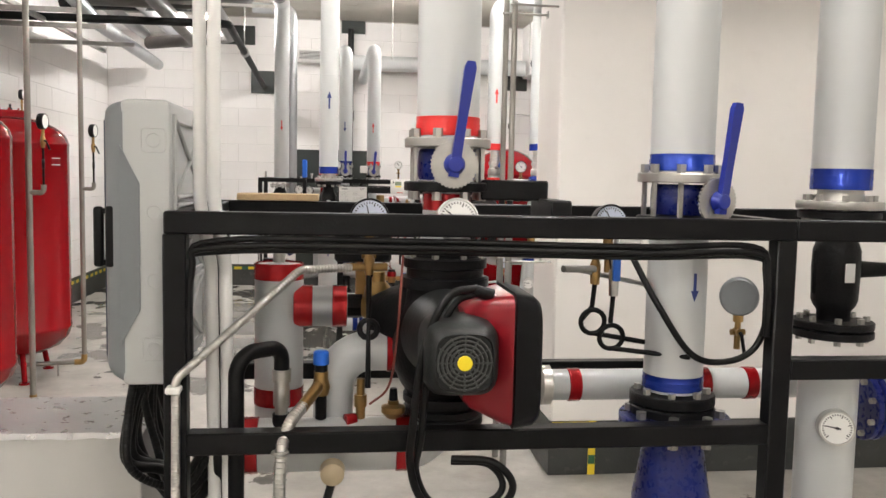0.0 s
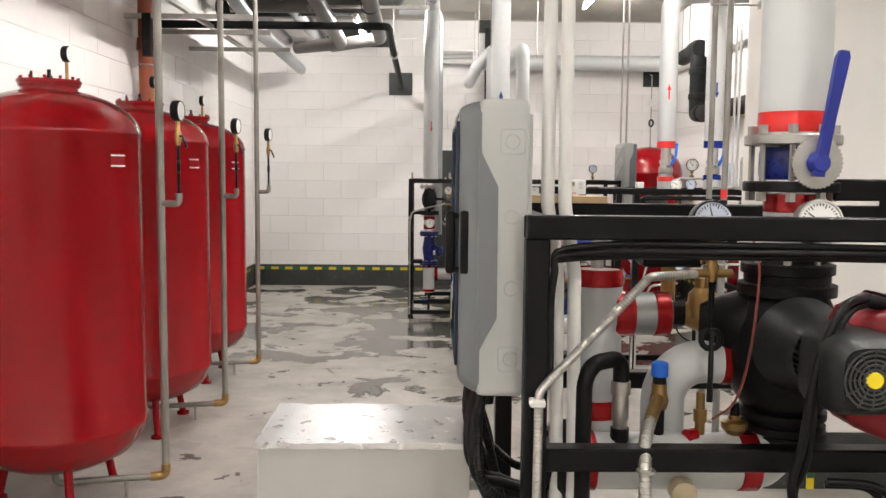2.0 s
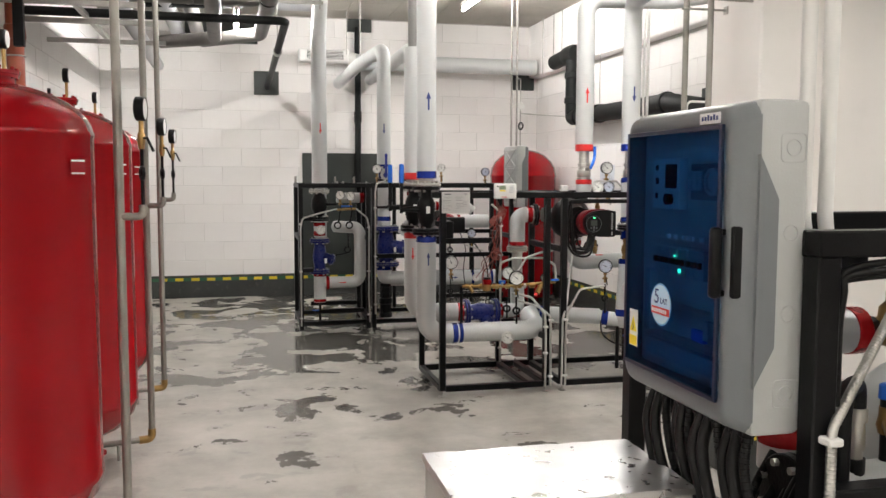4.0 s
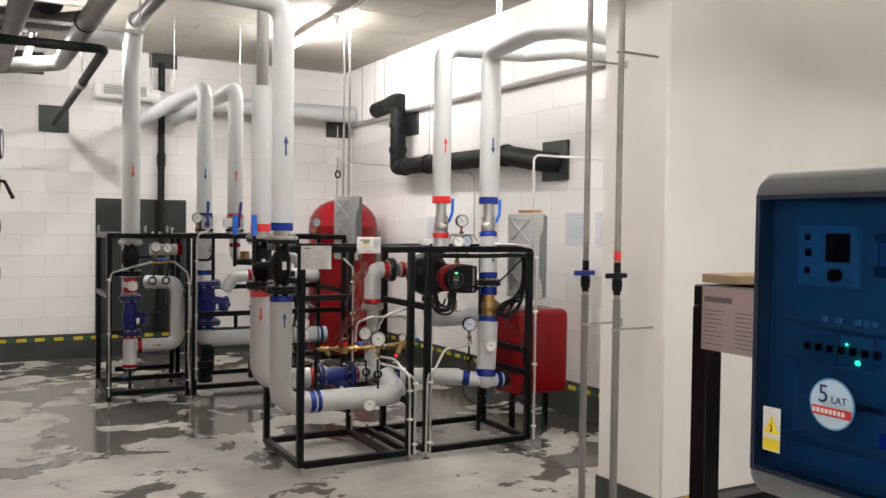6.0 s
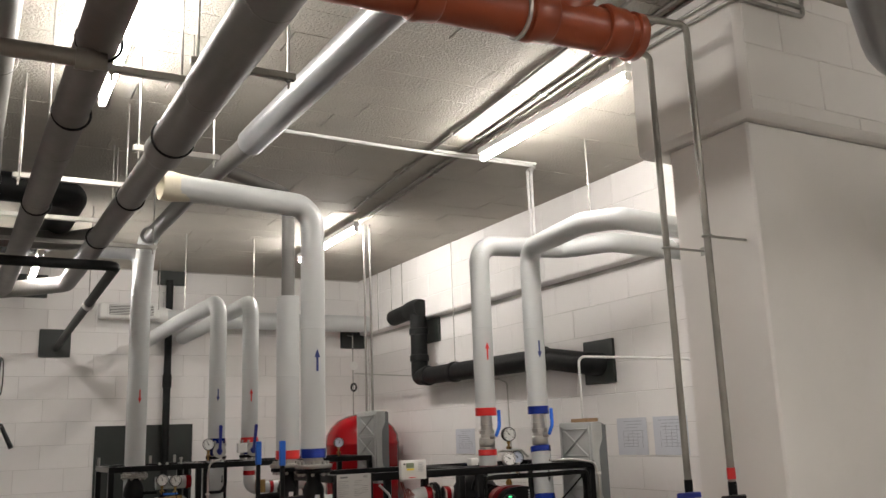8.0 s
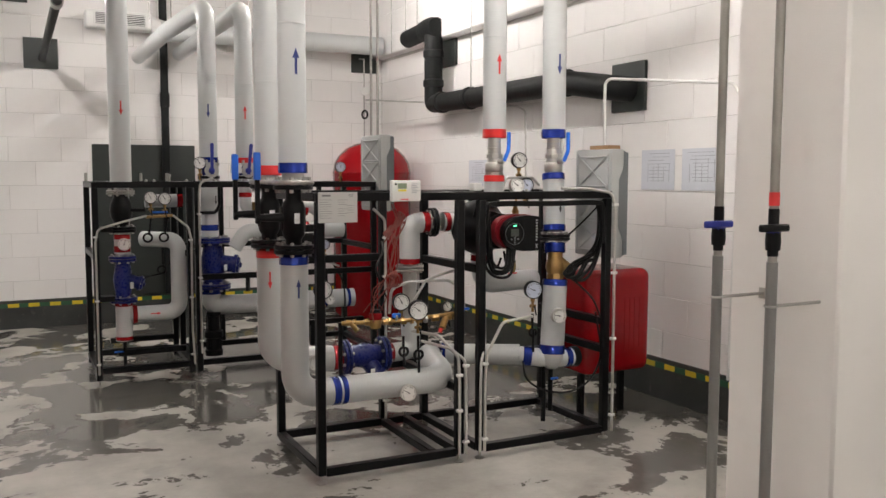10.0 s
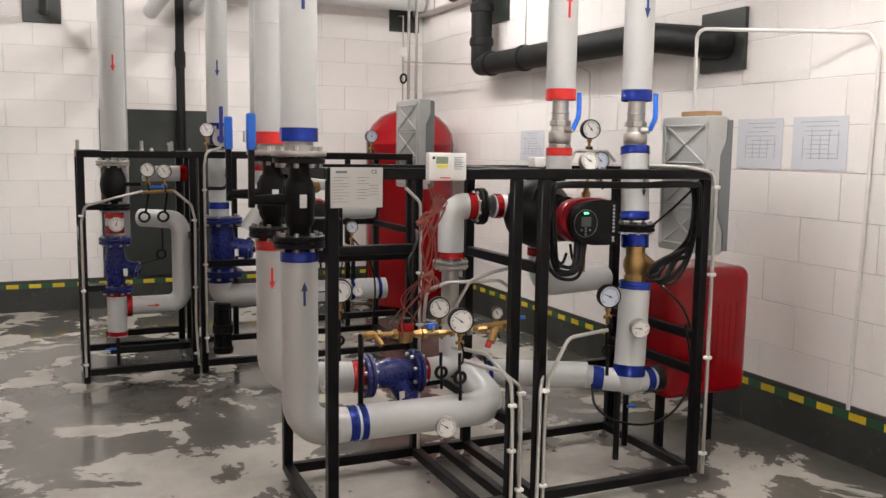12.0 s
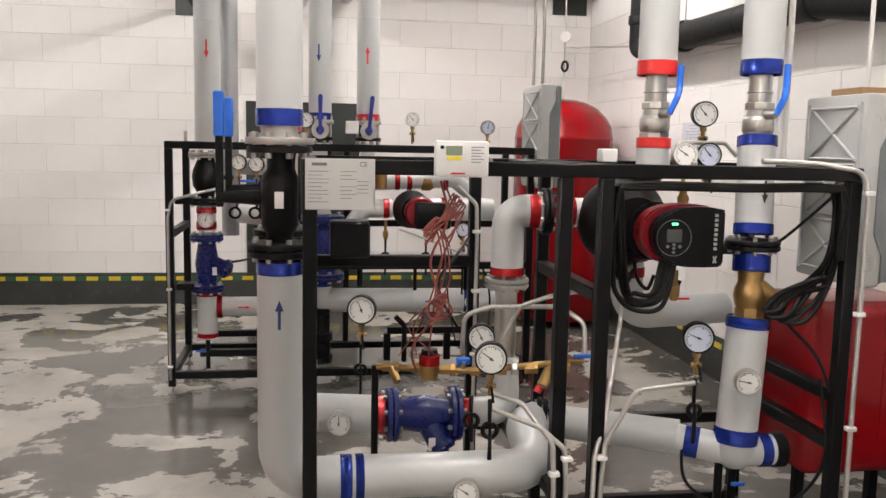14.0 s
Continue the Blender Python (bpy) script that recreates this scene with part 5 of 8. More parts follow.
skt = part("mains_socket", lathe(B(), (BD - 0.012, 2.1050, 1.618), (-1, 0, 0), [(0, 0), (0, 0.028), (0.006, 0.028), (0.006, 0.021), (0.002, 0.020), (0.002, 0)], 28), PALE, pl, "round mains socket")
for k in range(9):
    y = 2.1150 + 0.0235 * k
    wide = 0.0218
    brk = panel_face("breaker", y, y + wide, 1.415, 1.475, PALE, "", 0.014 if k % 3 else 0.018)
    part("toggle", box(B(), (BD - 0.031, y + 0.006, 1.440), (BD - 0.0221, y + 0.016, 1.453), 0.001), FRAME, brk)
for y in (2.2900, 2.2600, 2.2220, 2.2050, 2.1880, 2.1500, 2.1100):
    panel_face("label_strip", y, y + 0.010, 1.492, 1.502, PAPER)
part("status_led", cyl(B(), (BD - 0.0224, 2.2120, 1.428), (BD - 0.026, 2.2120, 1.428), 0.0045, 10), LED, pl, "green status light")
part("status_led", cyl(B(), (BD - 0.0224, 2.2350, 1.458), (BD - 0.025, 2.2350, 1.458), 0.0025, 10), LED, pl, "green status light")
for k in range(3):
    panel_face("terminal", 2.0550 + 0.022 * k, 2.0740 + 0.022 * k, 1.295, 1.335, PALE, "", 0.014)
panel_face("label_strip", 2.0850, 2.1000, 1.35, 1.36, PAPER)
panel_face("cable_trunking", 2.0600, 2.3600, 1.225, 1.262, mat("slotted_trunking", (0.26, 0.33, 0.38), 0.4), "slotted cable trunking", 0.018)
panel_face("cable_trunking", 2.3450, 2.3700, 1.28, 1.42, bpy.data.materials["slotted_trunking"], "slotted cable trunking", 0.018)
bl = panel_face("blue_label", 2.1250, 2.1750, 1.285, 1.31, mat("label_blue", (0.02, 0.12, 0.6), 0.4), "blue printed label", 0.008)
ST = -0.5127
st = part("round_sticker", cyl(B(), (ST, 2.2430, 1.352), (ST - 0.0007, 2.2430, 1.352), 0.046, 40), mat("sky_blue_sticker", (0.12, 0.36, 0.62), 0.4), pl, "round blue warranty sticker", 30)
part("sticker_disc", cyl(B(), (ST - 0.0008, 2.2430, 1.352), (ST - 0.0012, 2.2430, 1.352), 0.0425, 40), mat("pale_blue_sticker", (0.50, 0.68, 0.80), 0.4), st, "pale blue disc", 30)
part("sticker_band", box(B(), (ST - 0.0018, 2.2030, 1.330), (ST - 0.0013, 2.2830, 1.346), 0), INK_RED, st, "red band", 0)
FACE = Matrix(((0, 0, -1, 0), (-1, 0, 0, 0), (0, 1, 0, 0), (0, 0, 0, 1)))
letters("5", 0.046, Matrix.Translation((ST - 0.0018, 2.2600, 1.367)) @ FACE, INK_BLUE, st)
letters("LAT", 0.018, Matrix.Translation((ST - 0.0018, 2.2280, 1.360)) @ FACE, INK_BLUE, st)
bm = B()
for k in range(8):
    box(bm, (ST - 0.0024, 2.2750 - 0.0085 * k, 1.334), (ST - 0.0019, 2.2810 - 0.0085 * k, 1.342))
part("band_lettering", bm, PAPER, st, "white lettering bars", 0)
ws = part("warning_sticker", box(B(), (ST - 0.0008, 2.3520, 1.238), (ST, 2.3920, 1.322), 0), PAPER, pl, "electric hazard warning sticker", 0)
part("warning_base", box(B(), (ST - 0.0016, 2.3540, 1.240), (ST - 0.0009, 2.3900, 1.262), 0), YELLOW, ws, "", 0)
part("warning_triangle", prism(B(), [(-0.017, 0), (0.017, 0), (0, 0.034)], 0.0008, Matrix.Translation((ST - 0.0009, 2.3720, 1.272)) @ FACE), YELLOW, ws, "", 0)
part("warning_bolt", prism(B(), [(-0.003, 0.003), (0.001, 0.003), (0.004, 0.013), (0.0, 0.013), (0.002, 0.024), (-0.003, 0.012), (0.001, 0.012)], 0.0006, Matrix.Translation((ST - 0.0018, 2.3720, 1.272)) @ FACE), INK, ws, "", 0)
lb = part("brand_plate", box(B(), (-0.5077, 2.0350, 1.7305), (-0.5067, 2.1100, 1.7515), 0), PAPER, pl, "white name label", 0)
bm = B()
for k in range(6):
    box(bm, (-0.5083, 2.0430 + 0.0105 * k, 1.737), (-0.5078, 2.0500 + 0.0105 * k, 1.745 + (0.003 if k in (1, 3) else 0)))
part("brand_mark", bm, INK_BLUE, lb, "", 0)

for y in (2.02, 2.0500, 2.1200, 2.1900, 2.2600, 2.3300):
    part("cable_gland", lathe(B(), (-0.44, y, 1.136), (0, 0, -1), [(0, 0), (0, 0.018), (0.012, 0.018), (0.014, 0.015), (0.028, 0.014), (0.028, 0)], 12), RUBBER, pl)

# ---- second skid (front right of the far group) ----
AL, AM1, AM2, AR, AF, AB, AT = 0.045, 0.85, 0.985, 1.85, 6.65, 7.39, 1.49
bars = []
for x in (AL, AM1, AM2, AR):
    bars.append(("post", (x, AF, 0.045), (x, AF, AT - 0.0225)))
for x in (AL, 0.70, AM2, 1.88):
    bars.append(("post", (x, AB, 0.045), (x, AB, AT - 0.0225)))
bars.append(("rail", (AL - 0.0225, AF, AT), (AR + 0.0225, AF, AT)))
bars.append(("rail", (AL - 0.0225, AB, AT), (1.88 + 0.0225, AB, AT)))
for x0, x1 in ((AL, AM1), (AM2, AR)):
    bars.append(("rail", (x0 + 0.0225, AF, 0.06), (x1 - 0.0225, AF, 0.06)))
bars.append(("rail", (AL + 0.0225, AB, 0.06), (1.88 - 0.0225, AB, 0.06)))
bars.append(("rail", (AL + 0.0225, AB, 1.10), (0.70 - 0.0225, AB, 1.10)))
bars.append(("rail", (0.70 + 0.0225, AB, 0.42), (1.88 - 0.0225, AB, 0.42)))
for x in (AL, AM1, AM2, AR):
    for z in (0.061, AT - 0.001):
        bars.append(("crossbar", (x, AF + 0.0225, z), (x, AB - 0.0225, z)))
bars.append(("crossbar", (AM2, AF + 0.0225, 1.08), (AM2, AB - 0.0225, 1.08)))
bars.append(("crossbar", (AM1, AF + 0.0225, 0.42), (AM1, AB - 0.0225, 0.42)))
bars.append(("crossbar", (0.70, AF + 0.0225, 0.061), (0.70, AB - 0.0225, 0.061)))
for z in (0.72, 0.55):
    bars.append(("crossbar", (AR + 0.005, AF + 0.0225, z), (AR + 0.005, AB - 0.0225, z)))
bars.append(("rail", (AM2 + 0.3, AB, 1.15), (1.88 - 0.0225, AB, 1.15)))
skid_a = skid_frame("black square-tube frame packed with white pipework", bars, [(x, y) for x in (AL, AM1, AM2, AR) for y in (AF, AB)], (AL, AF, 0))

# supply and return risers at the left end
BX, BY = -0.05, 6.78
ra = insulated("riser_pipe", "white insulated riser with a blue collar and arrow", [(BX, BY, 1.61), (BX, BY, 3.11), (-0.90, BY - 0.15, 3.11)], 0.072, JACKET, 0.13)
collar(ra, (BX, BY, 1.61), (BX, BY, 1.665), 0.073, BLUE_FOIL)
arrow(ra, (BX, BY - 0.073, 2.17), (0, 0, 1), (0, -1, 0), 0.13, INK_BLUE)
rr_ = insulated("riser_pipe", "white insulated riser with a bright red collar", [(BX - 0.01, 7.21, 1.60), (BX - 0.01, 7.21, 2.62)], 0.072, JACKET, 0.1)
collar(rr_, (BX - 0.01, 7.21, 1.60), (BX - 0.01, 7.21, 1.655), 0.073, BRIGHT_RED)
part("bare_pipe", tube(B(), [(BX - 0.01, 7.21, 2.6), (BX - 0.01, 7.21, 3.30), (-0.45, 7.21, 3.42)], 0.042, 18, 0.09), JACKET_GREY, rr_, "thinner grey pipe")
ball_valve_iron((BX, BY, 1.385), 0.066, "black cast iron ball valve with a blue lever grip", 0.33, V(-1, 0, 0))
ball_valve_iron((BX - 0.01, 7.21, 1.385), 0.066, "black cast iron ball valve with a blue lever grip", 0.33, V(-1, 0, 0))
lb_ = insulated("main_pipe", "white insulated pipe turning along the skid front", [(BX, BY, 1.17), (BX, BY, 0.45), (0.84, BY, 0.45), (0.84, 7.04, 0.52), (0.90, 7.10, 0.52)], 0.073, JACKET, 0.12, 32)
collar(lb_, (BX, BY, 1.14), (BX, BY, 1.185), 0.074, BLUE_FOIL)
collar(lb_, (0.145, BY, 0.45), (0.185, BY, 0.45), 0.075, BLUE_FOIL)
collar(lb_, (0.195, BY, 0.45), (0.225, BY, 0.45), 0.075, BLUE_FOIL)
arrow(lb_, (BX + 0.0, BY - 0.075, 1.02), (0, 0, 1), (0, -1, 0), 0.095, INK_BLUE)
lr_ = insulated("main_pipe", "white insulated return pipe with a red arrow", [(BX - 0.01, 7.21, 1.17), (BX - 0.01, 7.21, 0.55), (0.32, 7.13, 0.55)], 0.072, JACKET, 0.12, 32)
collar(lr_, (BX - 0.01, 7.21, 1.14), (BX - 0.01, 7.21, 1.185), 0.073, BRIGHT_RED)
collar(lr_, (0.28, 7.135, 0.55), (0.33, 7.13, 0.55), 0.073, RED_FOIL)
arrow(lr_, (BX - 0.03, 7.21 - 0.0745, 1.02), (0, 0, -1), (0, -1, 0), 0.095, INK_RED)
y_strainer((0.47, 7.13, 0.55), (1, 0, 0), (0.45, -0.35, -0.8), 0.24, 0.062)
sr_ = insulated("main_pipe", "short white insulated pipe behind the strainer", [(0.62, 7.13, 0.55), (0.79, 7.15, 0.55), (0.79, 7.18, 0.75)], 0.056, JACKET, 0.06, joints=False)
collar(sr_, (0.615, 7.13, 0.55), (0.65, 7.13, 0.55), 0.058, RED_FOIL)
part("steel_tail", tube(B(), [(0.79, 7.18, 0.70), (0.79, 7.18, 1.04)], 0.042, 20), STAINLESS, sr_, "bare steel pipe")
flange(sr_, (0.79, 7.18, 1.045), (0, 0, 1), 0.085, 0.016, GALV)
ea = insulated("elbow_pipe", "white insulated elbow with red foil ends", [(0.79, 7.18, 1.07), (0.79, 7.18, 1.32), (0.92, 7.16, 1.32)], 0.062, JACKET, 0.085, joints=False)
collar(ea, (0.79, 7.18, 1.07), (0.79, 7.18, 1.105), 0.063, RED_FOIL)
collar(ea, (0.865, 7.165, 1.32), (0.905, 7.16, 1.32), 0.063, RED_FOIL)
flange(ea, (0.93, 7.155, 1.32), (1, -0.1, 0), 0.088, 0.016)
pr_ = insulated("pump_inlet_pipe", "grey insulated pipe into the pump", [(0.99, 7.15, 1.32), (1.20, 7.14, 1.31)], 0.056, JACKET, joints=False)
collar(pr_, (1.0, 7.15, 1.32), (1.035, 7.149, 1.32), 0.058, RED_FOIL)

# pump with flat control head
p2 = thing("pump", "circulating pump with a red-rimmed black control head", "pump", (1.28, 7.05, 1.1))
part("volute", lathe(B(), (1.25, 7.12, 1.14), (0, 0, 1), [(0, 0), (0, 0.075), (0.02, 0.08), (0.03, 0.065), (0.07, 0.085), (0.12, 0.105), (0.18, 0.11), (0.24, 0.10), (0.28, 0.08), (0.30, 0.07), (0.31, 0.085), (0.33, 0.085), (0.33, 0)], 32), IRON, p2)
part("volute_face", lathe(B(), (1.205, 7.16, 1.29), (-0.02, -1, 0), [(0, 0.12), (0.03, 0.16), (0.10, 0.168), (0.15, 0.15), (0.20, 0.12), (0.24, 0.10), (0.24, 0)], 36), IRON, p2)
part("top_flange", cyl(B(), (1.27, 7.10, 1.445), (1.27, 7.10, 1.465), 0.085, 28), IRON, p2)
def egg(bm, pts, y, depth, k=1.0):
    """A control head's outline, drawn on its face and pressed back into depth."""
    m = Matrix(((1, 0, 0, 1.46), (0, 0, -1, y), (0, 1, 0, 1.16), (0, 0, 0, 1)))
    return prism(bm, [(-x * 0.29, z * 0.212) for x, z in pts], depth, m)


rim = egg(B(), [(1.0, 0.55), (0.99, 0.64), (0.96, 0.74), (0.90, 0.85), (0.82, 0.93), (0.70, 0.98), (0.52, 1.01), (0.30, 1.01), (0.12, 0.98), (0.12, 0.02), (0.45, 0.0), (0.60, 0.01), (0.75, 0.06), (0.86, 0.15), (0.94, 0.28), (0.98, 0.42)], 6.885, 0.075)
bmesh.ops.bevel(rim, geom=rim.edges[:], offset=0.008, segments=2, affect="EDGES")
part("head_rim", rim, PUMP_RED, p2, "dark red rim", 50)
bm = egg(B(), [(0.90, 0.54), (0.89, 0.64), (0.85, 0.75), (0.78, 0.85), (0.68, 0.92), (0.55, 0.965), (0.38, 0.985), (0.18, 0.98), (0.02, 0.94), (0.0, 0.92), (0.0, 0.04), (0.03, 0.0), (0.25, -0.005), (0.48, 0.0), (0.62, 0.04), (0.74, 0.11), (0.83, 0.23), (0.88, 0.38)], 6.825, 0.06)
bmesh.ops.bevel(bm, geom=bm.edges[:], offset=0.007, segments=2, affect="EDGES")
face = part("head_cover", bm, FRAME, p2, "black control head with a small display", 50)
part("head_neck", lathe(B(), (1.255, 7.02, 1.27), (0.15, -1, 0), [(0, 0.105), (0.03, 0.115), (0.10, 0.105), (0.12, 0)], 32), IRON, p2)
part("display", box(B(), (1.248, 6.761, 1.247), (1.302, 6.7655, 1.292), 0.001), mat("dim_grey_display", (0.075, 0.08, 0.075), 0.25), face, "grey display")
part("dial_ring", ring(B(), (1.275, 6.7655, 1.262), (0, 1, 0), 0.062, 0.0015, 40, 6), ENCL_DARK, face)
for dx, dz in ((0, 0), (-0.022, 0.006), (0.022, 0.006), (0, -0.014), (0, 0.013)):
    part("key", cyl(B(), (1.275 + dx, 6.766, 1.226 + dz), (1.275 + dx, 6.761, 1.226 + dz), 0.0055, 10), ENCL_DARK, face)
for dx in (0.0, 0.012):
    part("led", box(B(), (1.266 + dx, 6.762, 1.306), (1.274 + dx, 6.7655, 1.313), 0), LED, face, "green light", 0)
bm = B()
for k in range(8):
    box(bm, (1.420, 6.762, 1.335 - 0.0165 * k), (1.431, 6.7655, 1.345 - 0.0165 * k))
part("name_bar", bm, ENCL, face, "pale lettering bar", 0)
part("maker_mark", prism(B(), [(-0.008, -0.012), (-0.003, -0.012), (0.0, -0.004), (0.003, -0.012), (0.008, -0.012), (0.003, 0.0), (0.008, 0.012), (0.003, 0.012), (0.0, 0.004), (-0.003, 0.012), (-0.008, 0.012), (-0.003, 0.0)], 0.003, Matrix(((1, 0, 0, 1.426), (0, 0, -1, 6.7655), (0, 1, 0, 1.187), (0, 0, 0, 1)))), ENCL, face, "pale maker's mark", 0)
pb = insulated("pump_outlet_pipe", "grey insulated pipe turning under the pump", [(1.25, 7.12, 1.13), (1.25, 7.12, 0.93), (1.70, 7.22, 0.93)], 0.062, JACKET, 0.10, joints=False)
collar(pb, (1.25, 7.12, 1.075), (1.25, 7.12, 1.115), 0.064, RED_FOIL)
part("red_mark", box(B(), (1.44, 7.10, 0.985), (1.50, 7.11, 0.992), 0), INK_RED, pb, "", 0)
r2 = insulated("riser_pipe", "white insulated riser with red collars", [(1.31, 7.07, 1.84), (1.31, 7.07, 3.03), (1.98, 6.95, 3.03), (2.14, 6.60, 3.02), (2.9, 6.56, 2.99)], 0.071, JACKET, 0.12)
collar(r2, (1.31, 7.07, 1.83), (1.31, 7.07, 1.885), 0.072, BRIGHT_RED)
arrow(r2, (1.30, 6.998, 2.27), (0, 0, 1), (0, -1, 0), 0.12, INK_RED)
r2b = insulated("riser_tail", "short white insulated pipe with red foil ends", [(1.31, 7.07, 1.46), (1.31, 7.07, 1.60)], 0.062, JACKET, joints=False)
collar(r2b, (1.31, 7.07, 1.565), (1.31, 7.07, 1.605), 0.063, BRIGHT_RED)
collar(r2b, (1.31, 7.07, 1.465), (1.31, 7.07, 1.50), 0.063, RED_FOIL)
b2 = insulated("riser_pipe", "white insulated riser with blue collars", [(1.635, 6.91, 1.84), (1.635, 6.91, 3.0), (1.525, 6.14, 3.0), (1.66, 5.95, 3.0), (2.05, 5.98, 3.0), (2.9, 6.06, 2.98)], 0.071, JACKET, 0.12)
collar(b2, (1.635, 6.91, 1.83), (1.635, 6.91, 1.885), 0.072, BLUE_FOIL)
arrow(b2, (1.625, 6.838, 2.27), (0, 0, -1), (0, -1, 0), 0.12, INK_BLUE)


def nickel_valve(x, y, z, label):
    t = thing("ball_valve", label, "valve", (x, y, z - 0.12), "nickel ball valves")
    part("body", lathe(B(), (x, y, z - 0.12), (0, 0, 1), [(0, 0), (0, 0.046), (0.022, 0.046), (0.026, 0.052), (0.034, 0.0555), (0.072, 0.0555), (0.080, 0.052), (0.084, 0.045), (0.105, 0.042), (0.13, 0.042), (0.165, 0.040), (0.24, 0.040), (0.24, 0)], 40), NICKEL, t)
    part("end_nut", lathe(B(), (x, y, z - 0.012), (0, 0, 1), [(0, 0.04), (0, 0.050), (0.002, 0.053), (0.024, 0.053), (0.026, 0.050), (0.026, 0.04)], 8), NICKEL, t, "", 30)
    part("union_nut", lathe(B(), (x, y, z - 0.116), (0, 0, 1), [(0, 0.04), (0, 0.054), (0.002, 0.057), (0.016, 0.057), (0.018, 0.054), (0.018, 0.04)], 8), NICKEL, t, "", 30)
    part("thread_ring", ring(B(), (x, y, z + 0.05), (0, 0, 1), 0.042, 0.004, 32, 6), NICKEL, t)
    part("stem", cyl(B(), (x, y - 0.05, z - 0.03), (x + 0.02, y - 0.08, z - 0.03), 0.016, 12), NICKEL, t)
    part("lever", tube(B(), [(x + 0.02, y - 0.083, z - 0.03), (x + 0.045, y - 0.09, z + 0.03), (x + 0.06, y - 0.07, z + 0.06), (x + 0.066, y - 0.06, z + 0.145)], 0.012, 8, 0.03), GRIP_BLUE, t, "blue plastic lever")
    return t


nickel_valve(1.31, 7.07, 1.72, "nickel-plated ball valve with a blue lever")
nickel_valve(1.635, 6.91, 1.72, "nickel-plated ball valve with a blue lever")
c2 = insulated("main_pipe", "white insulated pipe with blue foil ends and arrow", [(1.615, 6.86, 1.27), (1.63, 6.90, 1.60)], 0.066, JACKET, joints=False)
collar(c2, (1.629, 6.896, 1.575), (1.631, 6.902, 1.615), 0.068, BLUE_FOIL)
collar(c2, (1.615, 6.86, 1.265), (1.617, 6.865, 1.305), 0.068, BLUE_FOIL)
arrow(c2, (1.62, 6.805, 1.42), (0, 0, -1), (0, -1, 0), 0.08, INK)
flange(c2, (1.61, 6.85, 1.23), (0, 0, 1), 0.095, 0.016, IRON)
bc = thing("brass_strainer", "brass strainer below the flange", "strainer", (1.59, 6.80, 0.98))
collar(bc, (1.60, 6.83, 1.135), (1.605, 6.84, 1.195), 0.064, BLUE_FOIL)
part("body", lathe(B(), (1.585, 6.80, 0.975), (0.05, 0.1, 1), [(0, 0), (0, 0.046), (0.035, 0.046), (0.045, 0.050), (0.075, 0.058), (0.105, 0.054), (0.125, 0.044), (0.165, 0.046), (0.165, 0)], 28), BRASS, bc)
part("end_hex", lathe(B(), (1.586, 6.802, 0.978), (0.05, 0.1, 1), [(0, 0.04), (0, 0.053), (0.028, 0.053), (0.028, 0.04)], 8), BRASS, bc, "", 30)
part("leg", lathe(B(), (1.595, 6.81, 1.09), (0.75, -0.25, -0.6), [(0, 0), (0, 0.042), (0.10, 0.04), (0.10, 0.048), (0.13, 0.048), (0.13, 0)], 16), BRASS, bc)
d2 = insulated("main_pipe", "white insulated upright pipe with blue foil ends", [(1.54, 6.76, 0.50), (1.58, 6.79, 0.975)], 0.072, JACKET, joints=False)
collar(d2, (1.577, 6.789, 0.94), (1.58, 6.791, 0.98), 0.074, BLUE_FOIL)
collar(d2, (1.543, 6.762, 0.53), (1.547, 6.766, 0.585), 0.075, BLUE_FOIL)
part("end_cap", lathe(B(), (1.54, 6.76, 0.53), (0, 0, -1), [(0, 0.072), (0.03, 0.072), (0.06, 0.06), (0.085, 0.035), (0.09, 0)], 28), JACKET, d2)
part("side_stub", tube(B(), [(1.36, 6.85, 0.52), (1.54, 6.76, 0.50), (1.70, 6.76, 0.50)], 0.055, 20), JACKET, d2)
collar(d2, (1.385, 6.838, 0.517), (1.43, 6.815, 0.512), 0.058, BLUE_FOIL)
collar(d2, (1.625, 6.76, 0.50), (1.665, 6.76, 0.50), 0.058, BLUE_FOIL)
part("cap_flange", cyl(B(), (1.68, 6.76, 0.50), (1.72, 6.76, 0.50), 0.062, 20), IRON, d2)
for k, dx in enumerate((-0.05, 0.02)):
    part("drain_tail", cyl(B(), (1.54 + dx, 6.77 + 0.03 * k, 0.12 + 0.05 * k), (1.54 + dx, 6.77 + 0.03 * k, 0.46), 0.015, 12), IRON, d2)
part("drain_tap", box(B(), (1.53, 6.74, 0.375), (1.58, 6.755, 0.387), 0.003), GRIP_BLUE, d2, "blue drain tap")
hp = insulated("main_pipe", "grey-white insulated pipe along the back of the skid", [(0.95, 7.10, 0.52), (1.38, 6.87, 0.52)], 0.062, JACKET, joints=False)
flange(hp, (0.93, 7.11, 0.52), (1, -0.3, 0), 0.085, 0.018)
collar(hp, (0.865, 7.12, 0.52), (0.91, 7.11, 0.52), 0.068, BLUE_FOIL)
collar(hp, (0.955, 7.10, 0.52), (0.985, 7.085, 0.52), 0.066, BLUE_FOIL)

# gauges of the second skid
gauge((0.56, 6.69, 0.415), (-0.2, -1, 0.1), 0.046, None, DIAL, STAINLESS, 0.28, "steel-rimmed dial thermometer on the pipe", "thermometers", down=0)
gauge((0.15, 7.04, 0.55), (-0.2, -1, 0.05), 0.045, None, DIAL, STAINLESS, 0.5, "steel-rimmed dial thermometer on the pipe", "thermometers", down=0)
gauge((1.53, 6.67, 0.775), (-0.25, -1, 0.05), 0.045, None, DIAL, STAINLESS, 0.2, "steel-rimmed dial thermometer on the pipe", "thermometers", down=0)
gA_ = gauge((0.235, 7.16, 0.945), (-0.2, -1, 0), 0.055, needle=0.42)
